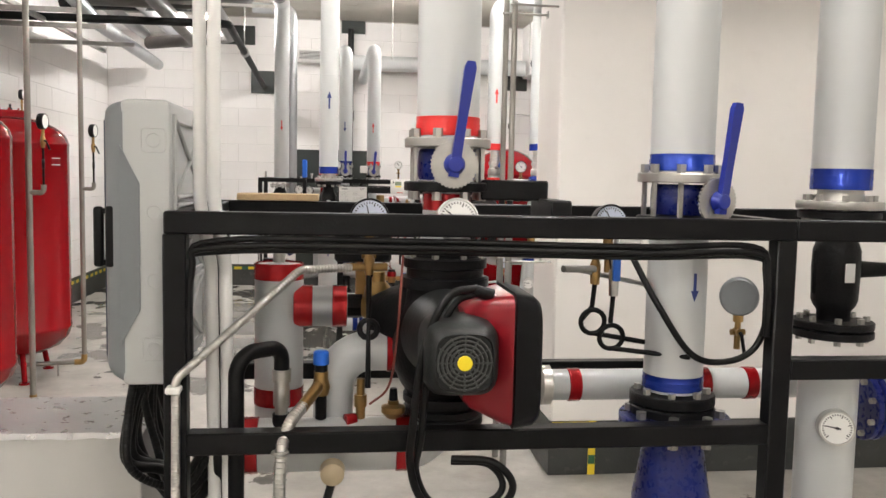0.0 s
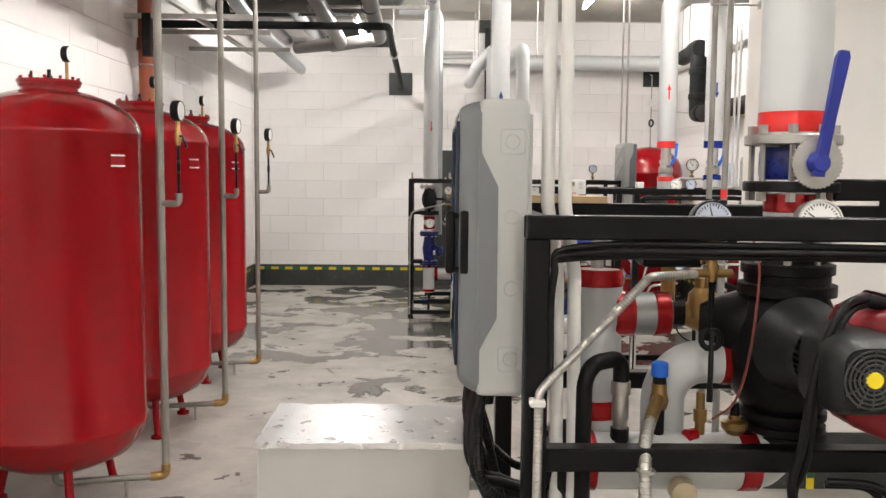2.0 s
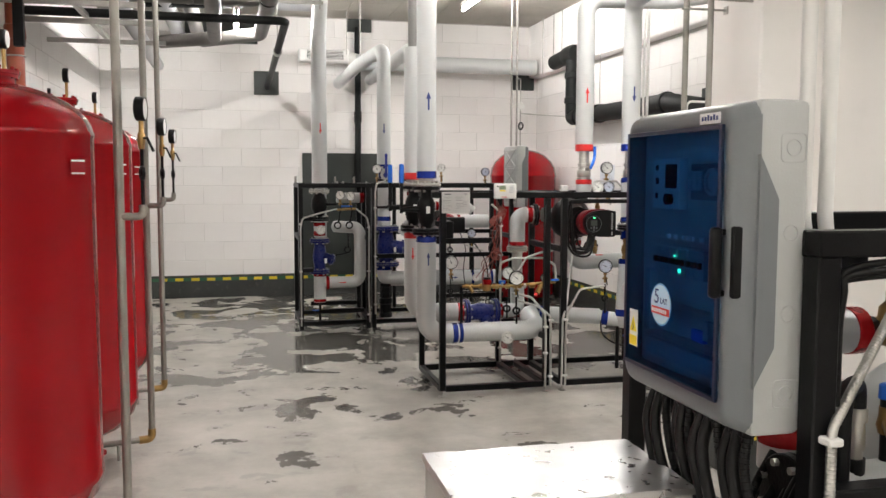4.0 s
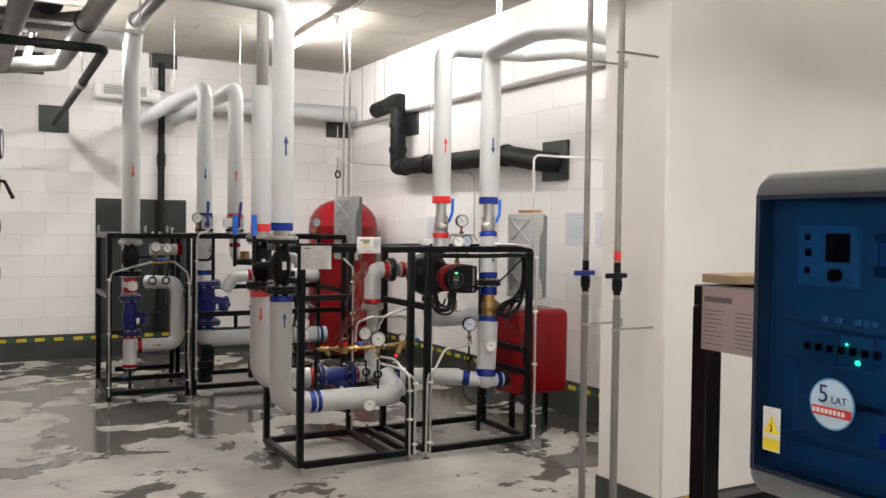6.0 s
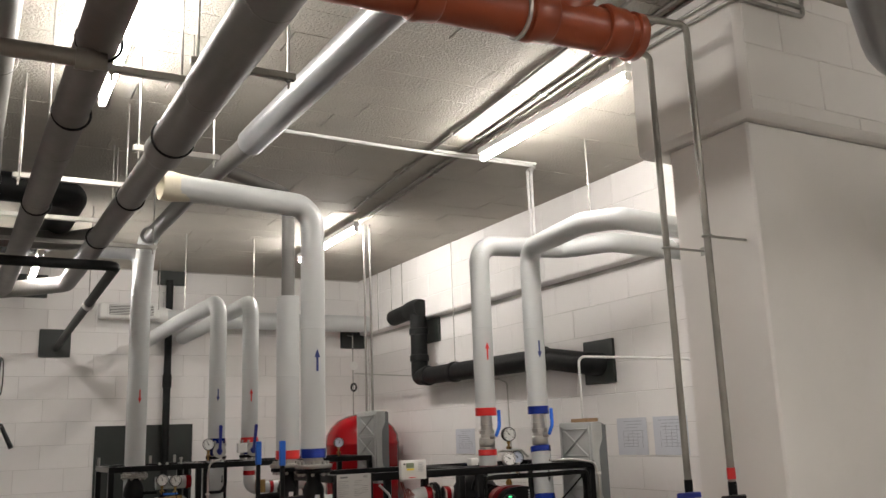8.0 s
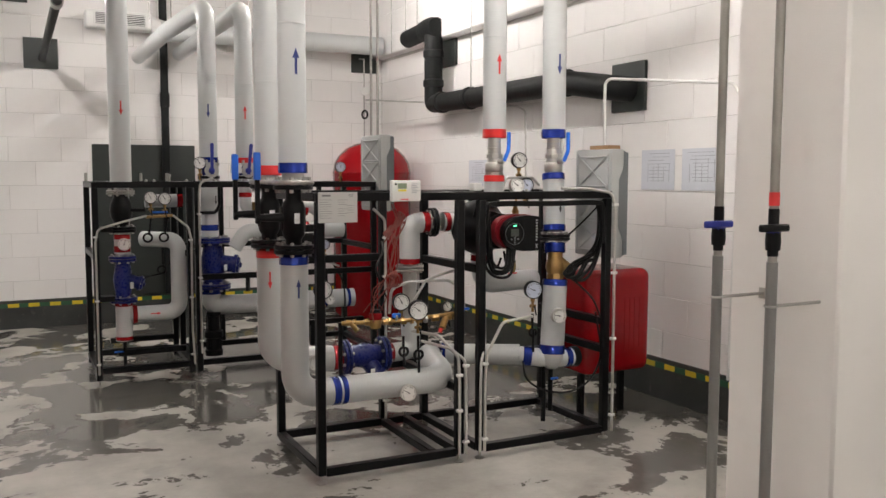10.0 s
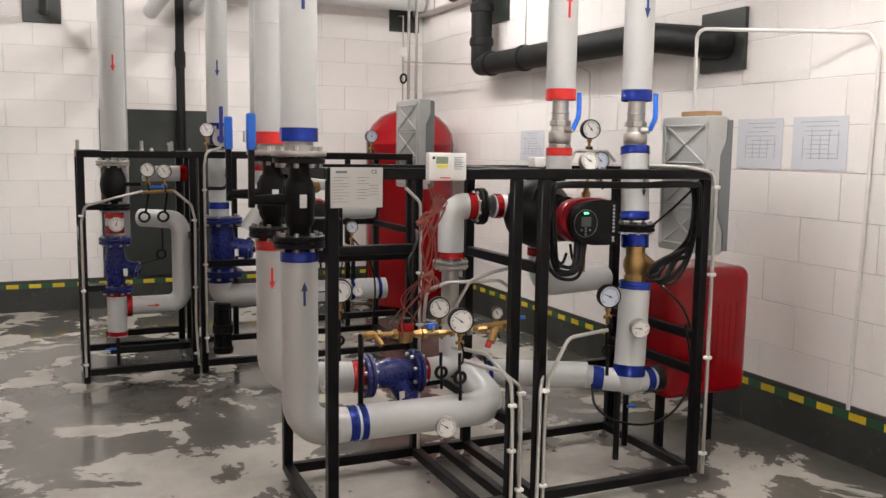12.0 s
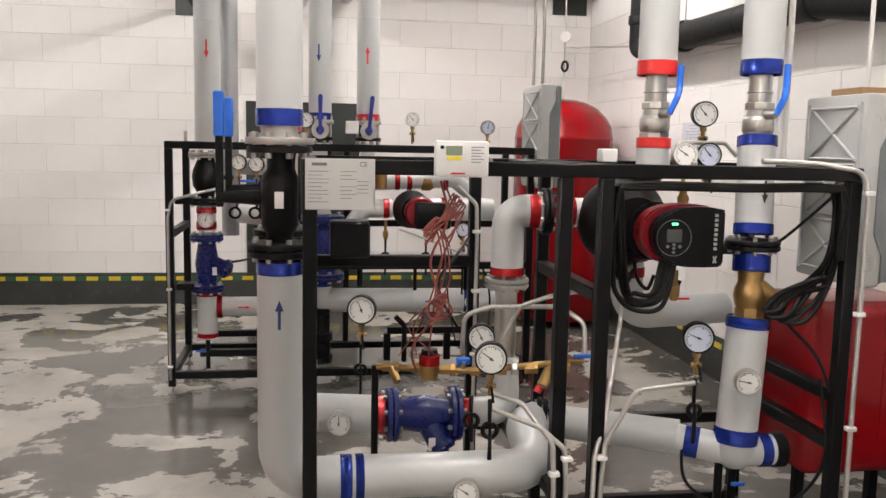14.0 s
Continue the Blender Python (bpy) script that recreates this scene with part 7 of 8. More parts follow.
part("branch", tube(B(), [(-0.55, 9.5, 0.52), (-0.17, 9.5, 0.52), (-0.17, 9.5, 1.09), (-0.40, 9.75, 1.09)], 0.062, 24, 0.09), JACKET, t1)
collar(t1, (-0.53, 9.5, 0.52), (-0.495, 9.5, 0.52), 0.072, RED_FOIL)
arrow(t1, (-0.36, 9.436, 0.525), (1, 0, 0), (0, -1, 0), 0.08, INK_RED)
part("drain_tail", cyl(B(), (-0.59, 9.5, 0.12), (-0.59, 9.5, 0.32), 0.014, 10), IRON, t1)
part("drain_tap", box(B(), (-0.67, 9.48, 0.23), (-0.60, 9.495, 0.24), 0.003), GRIP_BLUE, t1, "blue drain tap")
h1 = insulated("branch_pipe", "short white insulated pipe with a red band", [(-0.40, 9.60, 1.40), (-0.12, 9.60, 1.40)], 0.052, JACKET, joints=False)
collar(h1, (-0.16, 9.60, 1.40), (-0.115, 9.60, 1.40), 0.054, RED_FOIL)
arrow(h1, (-0.26, 9.546, 1.405), (1, 0, 0), (0, -1, 0), 0.07, INK_RED)
gauge((-0.385, 9.40, 1.43), (-0.1, -1, 0), 0.048, needle=0.4, down=0.08)
gauge((-0.28, 9.40, 1.42), (-0.1, -1, 0), 0.048, needle=0.4, down=0.08)
cg = thing("gauge_manifold", "brass gauge cocks with a blue lever and looped siphons", "fitting", (-0.33, 9.42, 1.15))
part("bar", cyl(B(), (-0.42, 9.42, 1.28), (-0.22, 9.42, 1.29), 0.012, 10), BRASS, cg)
part("handle", box(B(), (-0.38, 9.395, 1.31), (-0.26, 9.41, 1.325), 0.003), GRIP_BLUE, cg, "blue lever")
for x in (-0.41, -0.29):
    part("siphon", ring(B(), (x, 9.42, 1.12), (0, 1, 0.1), 0.032, 0.008, 24, 8), IRON, cg)
    part("siphon_stem", cyl(B(), (x + 0.01, 9.42, 1.15), (x + 0.03, 9.42, 1.28), 0.008, 8), IRON, cg)
part("siphon", ring(B(), (-0.30, 9.50, 0.86), (0, 1, 0.1), 0.03, 0.008, 24, 8), IRON, cg)
part("siphon_stem", cyl(B(), (-0.29, 9.50, 0.89), (-0.29, 9.52, 1.03), 0.008, 8), IRON, cg)
part("siphon_tail", tube(B(), [(-0.30, 9.50, 0.83), (-0.40, 9.49, 0.81), (-0.50, 9.48, 0.80)], 0.007, 8), IRON, cg)
for i, pts in enumerate(([(-0.42, 9.40, 1.29), (-0.60, 9.34, 1.25), (-0.775, 9.33, 1.20), (-0.795, 9.325, 1.10), (-0.795, 9.325, 0.10)], [(-0.22, 9.40, 1.29), (-0.12, 9.33, 1.20), (-0.10, 9.32, 1.10), (-0.105, 9.32, 0.4), (-0.09, 9.32, 0.12)], [(0.08, 9.34, 1.58), (-0.02, 9.33, 1.55), (-0.035, 9.325, 1.45), (-0.035, 9.325, 0.2)])):
    hose("steel_conduit", "thin corrugated stainless conduit clipped to the post", pts, 0.0085, STAINLESS, "conduit", "steel conduits", bend=0.05)
for x, z in ((-0.795, 1.14), (-0.795, 0.66), (-0.795, 0.18), (-0.105, 1.1), (-0.105, 0.65), (-0.035, 1.3), (-0.035, 0.8), (-0.035, 0.3), (-0.105, 0.2)):
    part("clip", box(B(), (x - 0.016, 9.312, z - 0.007), (x + 0.016, 9.338, z + 0.007), 0.003), WHITE_PLASTIC, skid_g, "white cable clip")

v2 = insulated("riser_pipe", "light grey insulated riser bending back at the top", [(0.11, 9.65, 1.73), (0.11, 9.65, 2.96), (-0.03, 10.7, 2.90), (-0.05, 12.45, 2.88)], 0.073, JACKET, 0.12)
collar(v2, (0.11, 9.65, 1.70), (0.11, 9.65, 1.75), 0.075, BLUE_FOIL)
arrow(v2, (0.10, 9.575, 2.12), (0, 0, -1), (0, -1, 0), 0.11, INK_BLUE)
v3 = insulated("riser_pipe", "light grey insulated riser bending back at the top", [(0.42, 9.70, 1.73), (0.42, 9.70, 2.98), (0.40, 10.6, 2.96), (0.38, 12.45, 2.94)], 0.073, JACKET, 0.12)
collar(v3, (0.42, 9.70, 1.70), (0.42, 9.70, 1.75), 0.075, BRIGHT_RED)
arrow(v3, (0.41, 9.625, 2.12), (0, 0, 1), (0, -1, 0), 0.11, INK_RED)
lever_valve((0.11, 9.65, 1.64), 0.05, V(0.0, -0.01, 0.22), "small butterfly valve with a blue lever")
lever_valve((0.42, 9.70, 1.64), 0.05, V(0.02, -0.01, 0.22), "small butterfly valve with a blue lever")
gauge((0.02, 9.55, 1.70), (-0.2, -1, 0), 0.05, needle=0.4, label="pressure gauge on the riser", down=0.10)
n2 = insulated("main_pipe", "white insulated pipe with blue foil band", [(0.11, 9.65, 1.10), (0.11, 9.65, 1.56)], 0.068, JACKET, joints=False)
collar(n2, (0.11, 9.65, 1.15), (0.11, 9.65, 1.20), 0.07, BLUE_FOIL)
arrow(n2, (0.15, 9.585, 1.40), (0, 0, -1), (0, -1, 0), 0.07, INK)
part("bent_tail", tube(B(), [(0.0, 9.55, 1.30), (0.14, 9.55, 1.30), (0.17, 9.55, 1.36), (0.17, 9.55, 1.52)], 0.013, 10, 0.04), IRON, n2)
y_strainer((0.13, 9.65, 0.88), (0, 0, 1), (0.8, -0.3, -0.1), 0.38, 0.085)
n3 = insulated("main_pipe", "white insulated pipe bending along the skid base", [(0.11, 9.65, 0.66), (0.11, 9.65, 0.53), (1.34, 9.60, 0.53)], 0.079, JACKET, 0.11)
collar(n3, (0.11, 9.65, 0.625), (0.11, 9.65, 0.665), 0.08, BLUE_FOIL)
collar(n3, (1.06, 9.612, 0.53), (1.09, 9.611, 0.53), 0.08, BLUE_FOIL)
collar(n3, (1.27, 9.604, 0.53), (1.30, 9.603, 0.53), 0.08, BLUE_FOIL)
arrow(n3, (0.85, 9.538, 0.535), (1, 0, 0), (0, -1, 0), 0.1, INK_BLUE)
gauge((1.10, 9.52, 0.53), (-0.2, -1, 0.05), 0.042, None, DIAL, STAINLESS, 0.4, "steel-rimmed dial thermometer on the pipe", "thermometers", down=0)
gauge((1.02, 9.42, 1.02), (-0.2, -1, 0.05), 0.045, None, DIAL_BLUE, None, 0.4, down=0.12)
bp3 = thing("booster_pump", "small black drain pump standing under the pipe", "pump", (0.12, 9.62, 0.1))
part("motor", lathe(B(), (0.12, 9.62, 0.12), (0, 0, 1), [(0, 0), (0, 0.07), (0.04, 0.075), (0.05, 0.06), (0.14, 0.06), (0.15, 0.075), (0.20, 0.075), (0.21, 0.05), (0.32, 0.05), (0.33, 0.06), (0.36, 0.06), (0.36, 0)], 20), IRON, bp3)
for k in range(4):
    a = math.pi / 4 + k * math.pi / 2
    part("tie_bolt", cyl(B(), (0.12 + 0.068 * math.cos(a), 9.62 + 0.068 * math.sin(a), 0.14), (0.12 + 0.068 * math.cos(a), 9.62 + 0.068 * math.sin(a), 0.46), 0.006, 8), IRON, bp3)
p3 = thing("pump", "small black circulating pump with dark red rim", "pump", (0.72, 9.5, 1.0), "")
part("volute", lathe(B(), (0.70, 9.62, 1.14), (0, -1, 0), [(0, 0), (0, 0.10), (0.05, 0.125), (0.09, 0.115), (0.14, 0.08), (0.18, 0.08), (0.18, 0)], 32), IRON, p3)
part("head_rim", lathe(B(), (0.74, 9.45, 1.13), (0, -1, 0), [(0, 0), (0, 0.10), (0.06, 0.105), (0.08, 0.09), (0.08, 0)], 32), PUMP_RED, p3, "dark red rim")
part("head_cover", box(B(), (0.70, 9.34, 1.03), (0.93, 9.40, 1.20), 0.02, None, 2), FRAME, p3, "black control head")
h3 = insulated("main_pipe", "white insulated pipe with red foil bands through the pump", [(0.30, 9.62, 1.0), (0.40, 9.62, 1.14), (0.58, 9.62, 1.14)], 0.06, JACKET, 0.08, joints=False)
collar(h3, (0.52, 9.62, 1.14), (0.56, 9.62, 1.14), 0.062, RED_FOIL)
h3b = insulated("main_pipe", "white insulated pipe leaving the pump", [(0.82, 9.62, 1.14), (1.25, 9.62, 1.14)], 0.072, JACKET, joints=False)
collar(h3b, (0.90, 9.62, 1.14), (0.935, 9.62, 1.14), 0.073, RED_FOIL)
h4 = insulated("mixing_pipe", "short white pipe with red foil bands and brass valve", [(0.42, 9.70, 1.56), (0.42, 9.70, 1.30), (1.0, 9.70, 1.33), (1.1, 9.7, 1.25)], 0.05, JACKET, 0.07, joints=False)
for x in (0.60, 0.68, 0.92):
    collar(h4, (x, 9.70, 1.31), (x + 0.035, 9.70, 1.31), 0.052, RED_FOIL)
part("brass_valve", lathe(B(), (0.76, 9.70, 1.31), (1, 0, 0), [(0, 0), (0, 0.03), (0.03, 0.055), (0.08, 0.055), (0.11, 0.03), (0.11, 0)], 16), BRASS, h4)
part("brass_bonnet", cyl(B(), (0.50, 9.62, 1.27), (0.50, 9.62, 1.38), 0.045, 16), BRASS, h4)
collar(h4, (0.42, 9.70, 1.42), (0.42, 9.70, 1.46), 0.052, RED_FOIL)
gauge((0.68, 9.40, 1.715), (-0.1, -1, 0), 0.045, needle=0.35, down=0.12, case=STAINLESS)
gauge((1.16, 9.40, 1.675), (-0.1, -1, 0), 0.045, None, DIAL_BLUE, None, 0.55, down=0.10)
gbox = thing("sensor_box", "small white sensor box on the rail", "sensor", (0.30, 9.5, 1.6))
part("box", box(B(), (0.27, 9.52, 1.62), (0.35, 9.58, 1.70), 0.004), WHITE_PLASTIC, gbox)
bt = thing("black_bent_pipe", "short black bent drain pipe", "pipe", (0.55, 9.4, 0.4))
part("pipe", tube(B(), [(0.28, 9.42, 0.80), (0.36, 9.42, 0.80), (0.36, 9.42, 0.66)], 0.018, 12, 0.04), IRON, bt)
part("pipe", tube(B(), [(0.66, 9.52, 0.14), (0.66, 9.52, 0.38), (0.60, 9.52, 0.44)], 0.018, 12, 0.04), IRON, bt)
part("gauge_stem", cyl(B(), (1.02, 9.42, 0.6), (1.02, 9.42, 0.88), 0.007, 8), IRON, bt)
pm = enclosure(1, 9.24, 9.70, 1.30, 1.95, 1.46)

hose("slack_cable", "thin black cable looping over the insulated pipe", [(1.00, 9.50, 0.98), (1.10, 9.47, 0.86), (1.19, 9.46, 0.70), (1.22, 9.48, 0.50), (1.20, 9.50, 0.22)], 0.007, RUBBER, "cable", "cables")
hose("slack_cable", "thin black cable drooping to the frame foot", [(0.88, 9.40, 1.04), (0.94, 9.38, 0.86), (0.92, 9.38, 0.62), (0.98, 9.40, 0.30)], 0.005, RUBBER, "cable", "cables")
hose("steel_conduit", "thin steel gauge line sloping across the frame", [(0.60, 9.36, 1.03), (0.72, 9.34, 0.99), (0.95, 9.33, 0.90), (1.12, 9.34, 0.84)], 0.007, STAINLESS, "conduit", "steel conduits", bend=0.03)
for x in (0.52, 0.78):
    t = thing("gauge_cock", "small brass cock on a black siphon tube", "fitting", (x, 9.42, 0.9), "rear gauge cocks")
    part("cock", lathe(B(), (x, 9.42, 0.96), (0, 0, 1), [(0, 0), (0, 0.012), (0.02, 0.018), (0.05, 0.018), (0.055, 0.01), (0.12, 0.01), (0.12, 0)], 12), BRASS, t)
    coil(t, (x, 9.42, 0.97), 0.24, 0.024, 0.008, IRON)
for x in (0.30, 1.20):
    part("post", bar(B(), (x, GB, 0.145), (x, GB, GT - 0.023), 0.04), FRAME, skid_g)
for x in (0.72, 1.05):
    part("hanger_bar", bar(B(), (x, GF + 0.12, 0.62), (x, GF + 0.12, 0.78), 0.022, 0.002), FRAME, skid_g)

# ---- pipes by the wall end ----
for i, (px, py, top, red) in enumerate(((0.935, 4.80, 3.475, False), (0.93, 4.545, 3.51, True))):
    t = thing("gas_pipe", "thin grey steel pipe with a blue-handled tap", "pipe", (px, py, 0), "thin pipes by the wall end")
    if red:
        pts = [(px, py, 0.0), (px, py, top), (0.35, 4.65, top + 0.02)]
    else:
        pts = [(px, py, 0.0), (px, py, top), (0.25, 4.95, top + 0.02)]
    part("pipe", tube(B(), pts, 0.0155, 14, 0.04), DULL_PIPE, t)
    part("sleeve", cyl(B(), (px, py, 0.0), (px, py, 1.31), 0.019, 14), JACKET_GREY, t, "pale grey sleeve")
    part("tap_body", lathe(B(), (px, py, 1.33), (0, 0, 1), [(0, 0), (0, 0.018), (0.02, 0.018), (0.02, 0.024), (0.05, 0.026), (0.08, 0.024), (0.08, 0.018), (0.16, 0.018), (0.16, 0)], 14), IRON, t)
    part("tap_nut", cyl(B(), (px, py, 1.385), (px, py, 1.43), 0.024, 8), LEVER_BLUE, t)
    part("tap_handle", box(B(), (px - 0.10, py - 0.045, 1.415), (px + 0.03, py - 0.025, 1.44), 0.005), LEVER_BLUE if not red else FRAME, t, "tap handle")
    if red:
        part("band", cyl(B(), (px, py, 1.50), (px, py, 1.545), 0.0175, 14), INK_RED, t, "red marker band")
    for z in (1.16, 2.52):
        part("bracket", cyl(B(), (px, py, z), (PX + 0.02 if not red else PX - 0.004, py, z), 0.006, 8), GALV, t)
        part("bracket_ring", ring(B(), (px, py, z), (0, 0, 1), 0.02, 0.005, 16, 6), GALV, t)
        if not red:
            part("bracket_plate", box(B(), (PX - 0.004, py - 0.02, z - 0.02), (PX - 0.0, py + 0.02, z + 0.02), 0), GALV, t, "", 0)

# ---- overhead pipes ----
ov1 = insulated("overhead_pipe", "thick grey insulated pipe under the ceiling", [(-1.06, 1.0, 3.10), (-1.085, 6.02, 3.10)], 0.092, JACKET_GREY, 0.2)
part("bare_run", tube(B(), [(-1.085, 6.0, 3.10), (-1.095, 6.85, 3.10), (-1.13, 8.4, 3.10), (-1.15, 9.9, 3.10), (-1.75, 10.5, 3.10)], 0.072, 24, 0.2), JACKET_GREY, ov1, "thinner bare pipe")
part("reducer", lathe(B(), (-1.085, 5.99, 3.10), (-0.01, 1, 0), [(0, 0.092), (0.02, 0.094), (0.05, 0.08), (0.09, 0.072)], 28), JACKET_GREY, ov1)
part("elbow_patch", lathe(B(), (-0.985, 6.63, 3.11), (1, 0.1, 0), [(0, 0.08), (0.06, 0.085), (0.10, 0.078), (0.16, 0.073)], 24), mat("yellowed_tape", (0.62, 0.58, 0.46), 0.5), ov1, "yellowed tape patch")
for y in (5.8, 6.9, 8.0):
    part("clamp", ring(B(), (-1.085 - max(0, (y - 6.5)) * 0.03, y, 3.10), (0, 1, 0), 0.096 if y < 6.0 else 0.076, 0.006, 28, 6), IRON, ov1)
ov3 = insulated("overhead_pipe", "grey-brown plastic pipe under the ceiling", [(-1.46, 1.0, 3.10), (-1.53, 5.2, 3.10), (-1.58, 8.0, 3.10), (-1.62, 10.3, 3.10), (-2.2, 10.7, 3.10)], 0.072, mat("grey_brown_plastic", (0.13, 0.118, 0.108), 0.45, 0, 0.2), 0.2)
for y in (4.9, 5.65, 7.2):
    part("clamp", ring(B(), (-1.52 - (y - 4.9) * 0.019, y, 3.10), (0, 1, 0), 0.076, 0.006, 28, 6), IRON, ov3)
for y, sx0, sx1, top in ((5.43, -1.44, -1.10, 3.218), (5.22, -1.14, -0.70, 3.218), (7.13, -1.70, -1.06, 3.218), (6.41, -1.17, -0.72, 3.218), (7.95, -1.78, -1.03, 3.19), (8.8, -1.80, -0.60, 3.218)):
    t = thing("pipe_hanger", "galvanised strut rail hung from the ceiling", "hanger", (sx0, y, top), "pipe hangers")
    part("strut", box(B(), (sx0, y - 0.016, top), (sx1, y + 0.016, top + 0.03), 0.002), GALV if y > 5.5 else DULL_PIPE, t)
    for x in (sx0 + 0.03, sx1 - 0.03):
        part("rod", cyl(B(), (x, y, top - 0.04), (x, y, H + 0.02), 0.005, 8), GALV, t)
        part("nut", cyl(B(), (x, y, top - 0.012), (x, y, top), 0.011, 6), GALV, t)
side_pipe = insulated("overhead_pipe", "thin grey-brown branch pipe crossing to the wall", [(-3.08, 4.88, 3.0), (-1.50, 4.84, 3.0)], 0.03, DULL_PIPE, joints=False)
part("tee", lathe(B(), (-1.60, 4.843, 3.0), (1, 0, 0), [(0, 0.03), (0, 0.038), (0.06, 0.038), (0.06, 0.03)], 18), DULL_PIPE, side_pipe)
for x, y, z in ((0.66, 10.44, 2.97), (-0.03, 10.42, 2.93), (2.60, 9.75, 2.42), (2.62, 11.0, 3.17), (2.62, 11.3, 3.08), (2.60, 11.65, 3.0), (1.94, 6.57, 3.09), (2.56, 6.52, 3.07), (0.0, 11.9, 3.2), (-1.03, 7.99, 3.16), (-0.95, 6.05, 3.17), (-1.60, 5.96, 3.16), (-1.67, 6.89, 3.16)):
    t = thing("hanger_rod", "thin threaded rod hanging from the ceiling", "rod", (x, y, z), "hanger rods")
    part("rod", cyl(B(), (x, y, z), (x, y, H + 0.02), 0.0055, 8), GALV, t)
ovb = thing("black_drain_pipe", "black drain pipe crossing to a wall plate", "pipe", (-1.0, 8.3, 2.9))
part("pipe", tube(B(), [(-3.05, 8.2, 2.95), (-0.98, 8.2, 2.95), (-0.98, 8.75, 2.92), (-1.0, 12.42, 2.80)], 0.036, 16, 0.06), FOAM_BLACK, ovb)
part("coupling", lathe(B(), (-0.985, 9.6, 2.895), (0, 1, -0.03), [(0, 0.036), (0, 0.046), (0.12, 0.046), (0.12, 0.036)], 16), GALV, ovb, "galvanised clamp coupling")
part("clamp_rod", cyl(B(), (-0.985, 9.66, 2.92), (-0.985, 9.66, H + 0.02), 0.005, 8), GALV, ovb)
fb2 = insulated("black_insulated_pipe", "thick black rubber-insulated pipe by the tanks", [(-2.95, 7.85, 3.38), (-1.28, 8.1, 3.42), (-1.33, 9.75, 3.42), (-2.95, 9.95, 3.42)], 0.10, FOAM_BLACK, 0.2)
for x, z, r, m_ in ((-2.05, 3.40, 0.085, FOIL), (-1.82, 3.42, 0.08, JACKET_GREY), (-2.55, 3.45, 0.07, FOIL)):
    insulated("overhead_pipe", "foil and foam jacketed pipe running to the far wall", [(x, 3.0, z), (x, 8.9, z), (x - 0.05, 12.45, z)], r, m_, 0.2)
insulated("overhead_pipe", "grey insulated cross pipe under the ceiling", [(-2.6, 9.0, 3.28), (-1.25, 9.0, 3.28), (-0.95, 9.0, 3.35), (-0.95, 9.6, 3.47)], 0.075, JACKET_GREY, 0.15)
cable_tray = thing("strut_frame", "galvanised strut bracket on the wall above the tanks", "bracket", (-2.95, 7.6, 2.85))
for y in (7.4, 8.2, 9.3):
    part("rail", box(B(), (-3.1, y - 0.02, 2.86), (-2.05, y + 0.02, 2.90), 0.002), GALV, cable_tray)
part("long_rail", box(B(), (-2.6, 6.4, 2.90), (-2.56, 10.2, 2.94), 0.002), GALV, cable_tray)
part("post", box(B(), (-2.95, 7.36, 2.55), (-2.88, 7.42, 2.9), 0.002), IRON, cable_tray)
dk = insulated("foil_duct", "slanting foil-jacketed duct above the tanks", [(-2.4, 7.0, 3.35), (-2.35, 9.0, 3.05), (-2.35, 12.0, 3.0)], 0.07, FOIL, 0.2)

od = thing("drain_pipe", "orange-brown plastic drain pipe with socket joints", "pipe", (0.2, 4.1, 3.05))
part("pipe", tube(B(), [(-2.2, 4.22, 3.10), (0.15, 4.08, 3.092)], 0.078, 26), ORANGE, od)
for x in (-0.60, -0.18, 0.12):
    y = 4.22 - (x + 2.2) * 0.0586
    part("socket", lathe(B(), (x - 0.10, y, 3.094), (1, -0.0586, 0), [(0, 0.078), (0.004, 0.088), (0.02, 0.093), (0.04, 0.088), (0.09, 0.086), (0.10, 0.078)], 26), ORANGE, od)
part("branch", tube(B(), [(-0.16, 4.10, 3.092), (0.02, 4.06, 3.33), (0.06, 4.05, H + 0.02)], 0.072, 24, 0.08), ORANGE, od)
part("end_plug", cyl(B(), (0.15, 4.08, 3.092), (0.19, 4.077, 3.092), 0.088, 26, 0.085, chamfer=0.004), ORANGE, od)
part("clamp", ring(B(), (-0.30, 4.107, 3.096), (1, -0.06, 0), 0.085, 0.008, 28, 8), GALV, od)
part("clamp_rod", cyl(B(), (-0.30, 4.107, 3.19), (-0.30, 4.107, H + 0.02), 0.006, 8), GALV, od)
sd = insulated("foil_duct", "bulging grey foil duct elbow beside the beam", [(0.41, 3.0, H + 0.02), (0.57, 3.40, 3.2), (0.90, 3.55, 2.975), (1.36, 3.60, 3.03), (3.0, 3.6, 3.1)], 0.118, FOIL, 0.16)

# ---- lower conduits on the ceiling and beam ----
for k, (z, off) in enumerate(((3.66, 0.0), (3.61, 0.0))):
    t = thing("steel_conduit_run", "pair of steel conduits clipped round the beam", "conduit", (PX, 4.4, z), "beam conduits")
    part("pipe", tube(B(), [(PX - 0.075, 5.14, z), (PX - 0.075, PY0 - 0.08, z), (1.55, PY0 - 0.08, z), (1.55, PY0 - 0.08, z + 0.05)], 0.010, 10, 0.04), GALV, t)
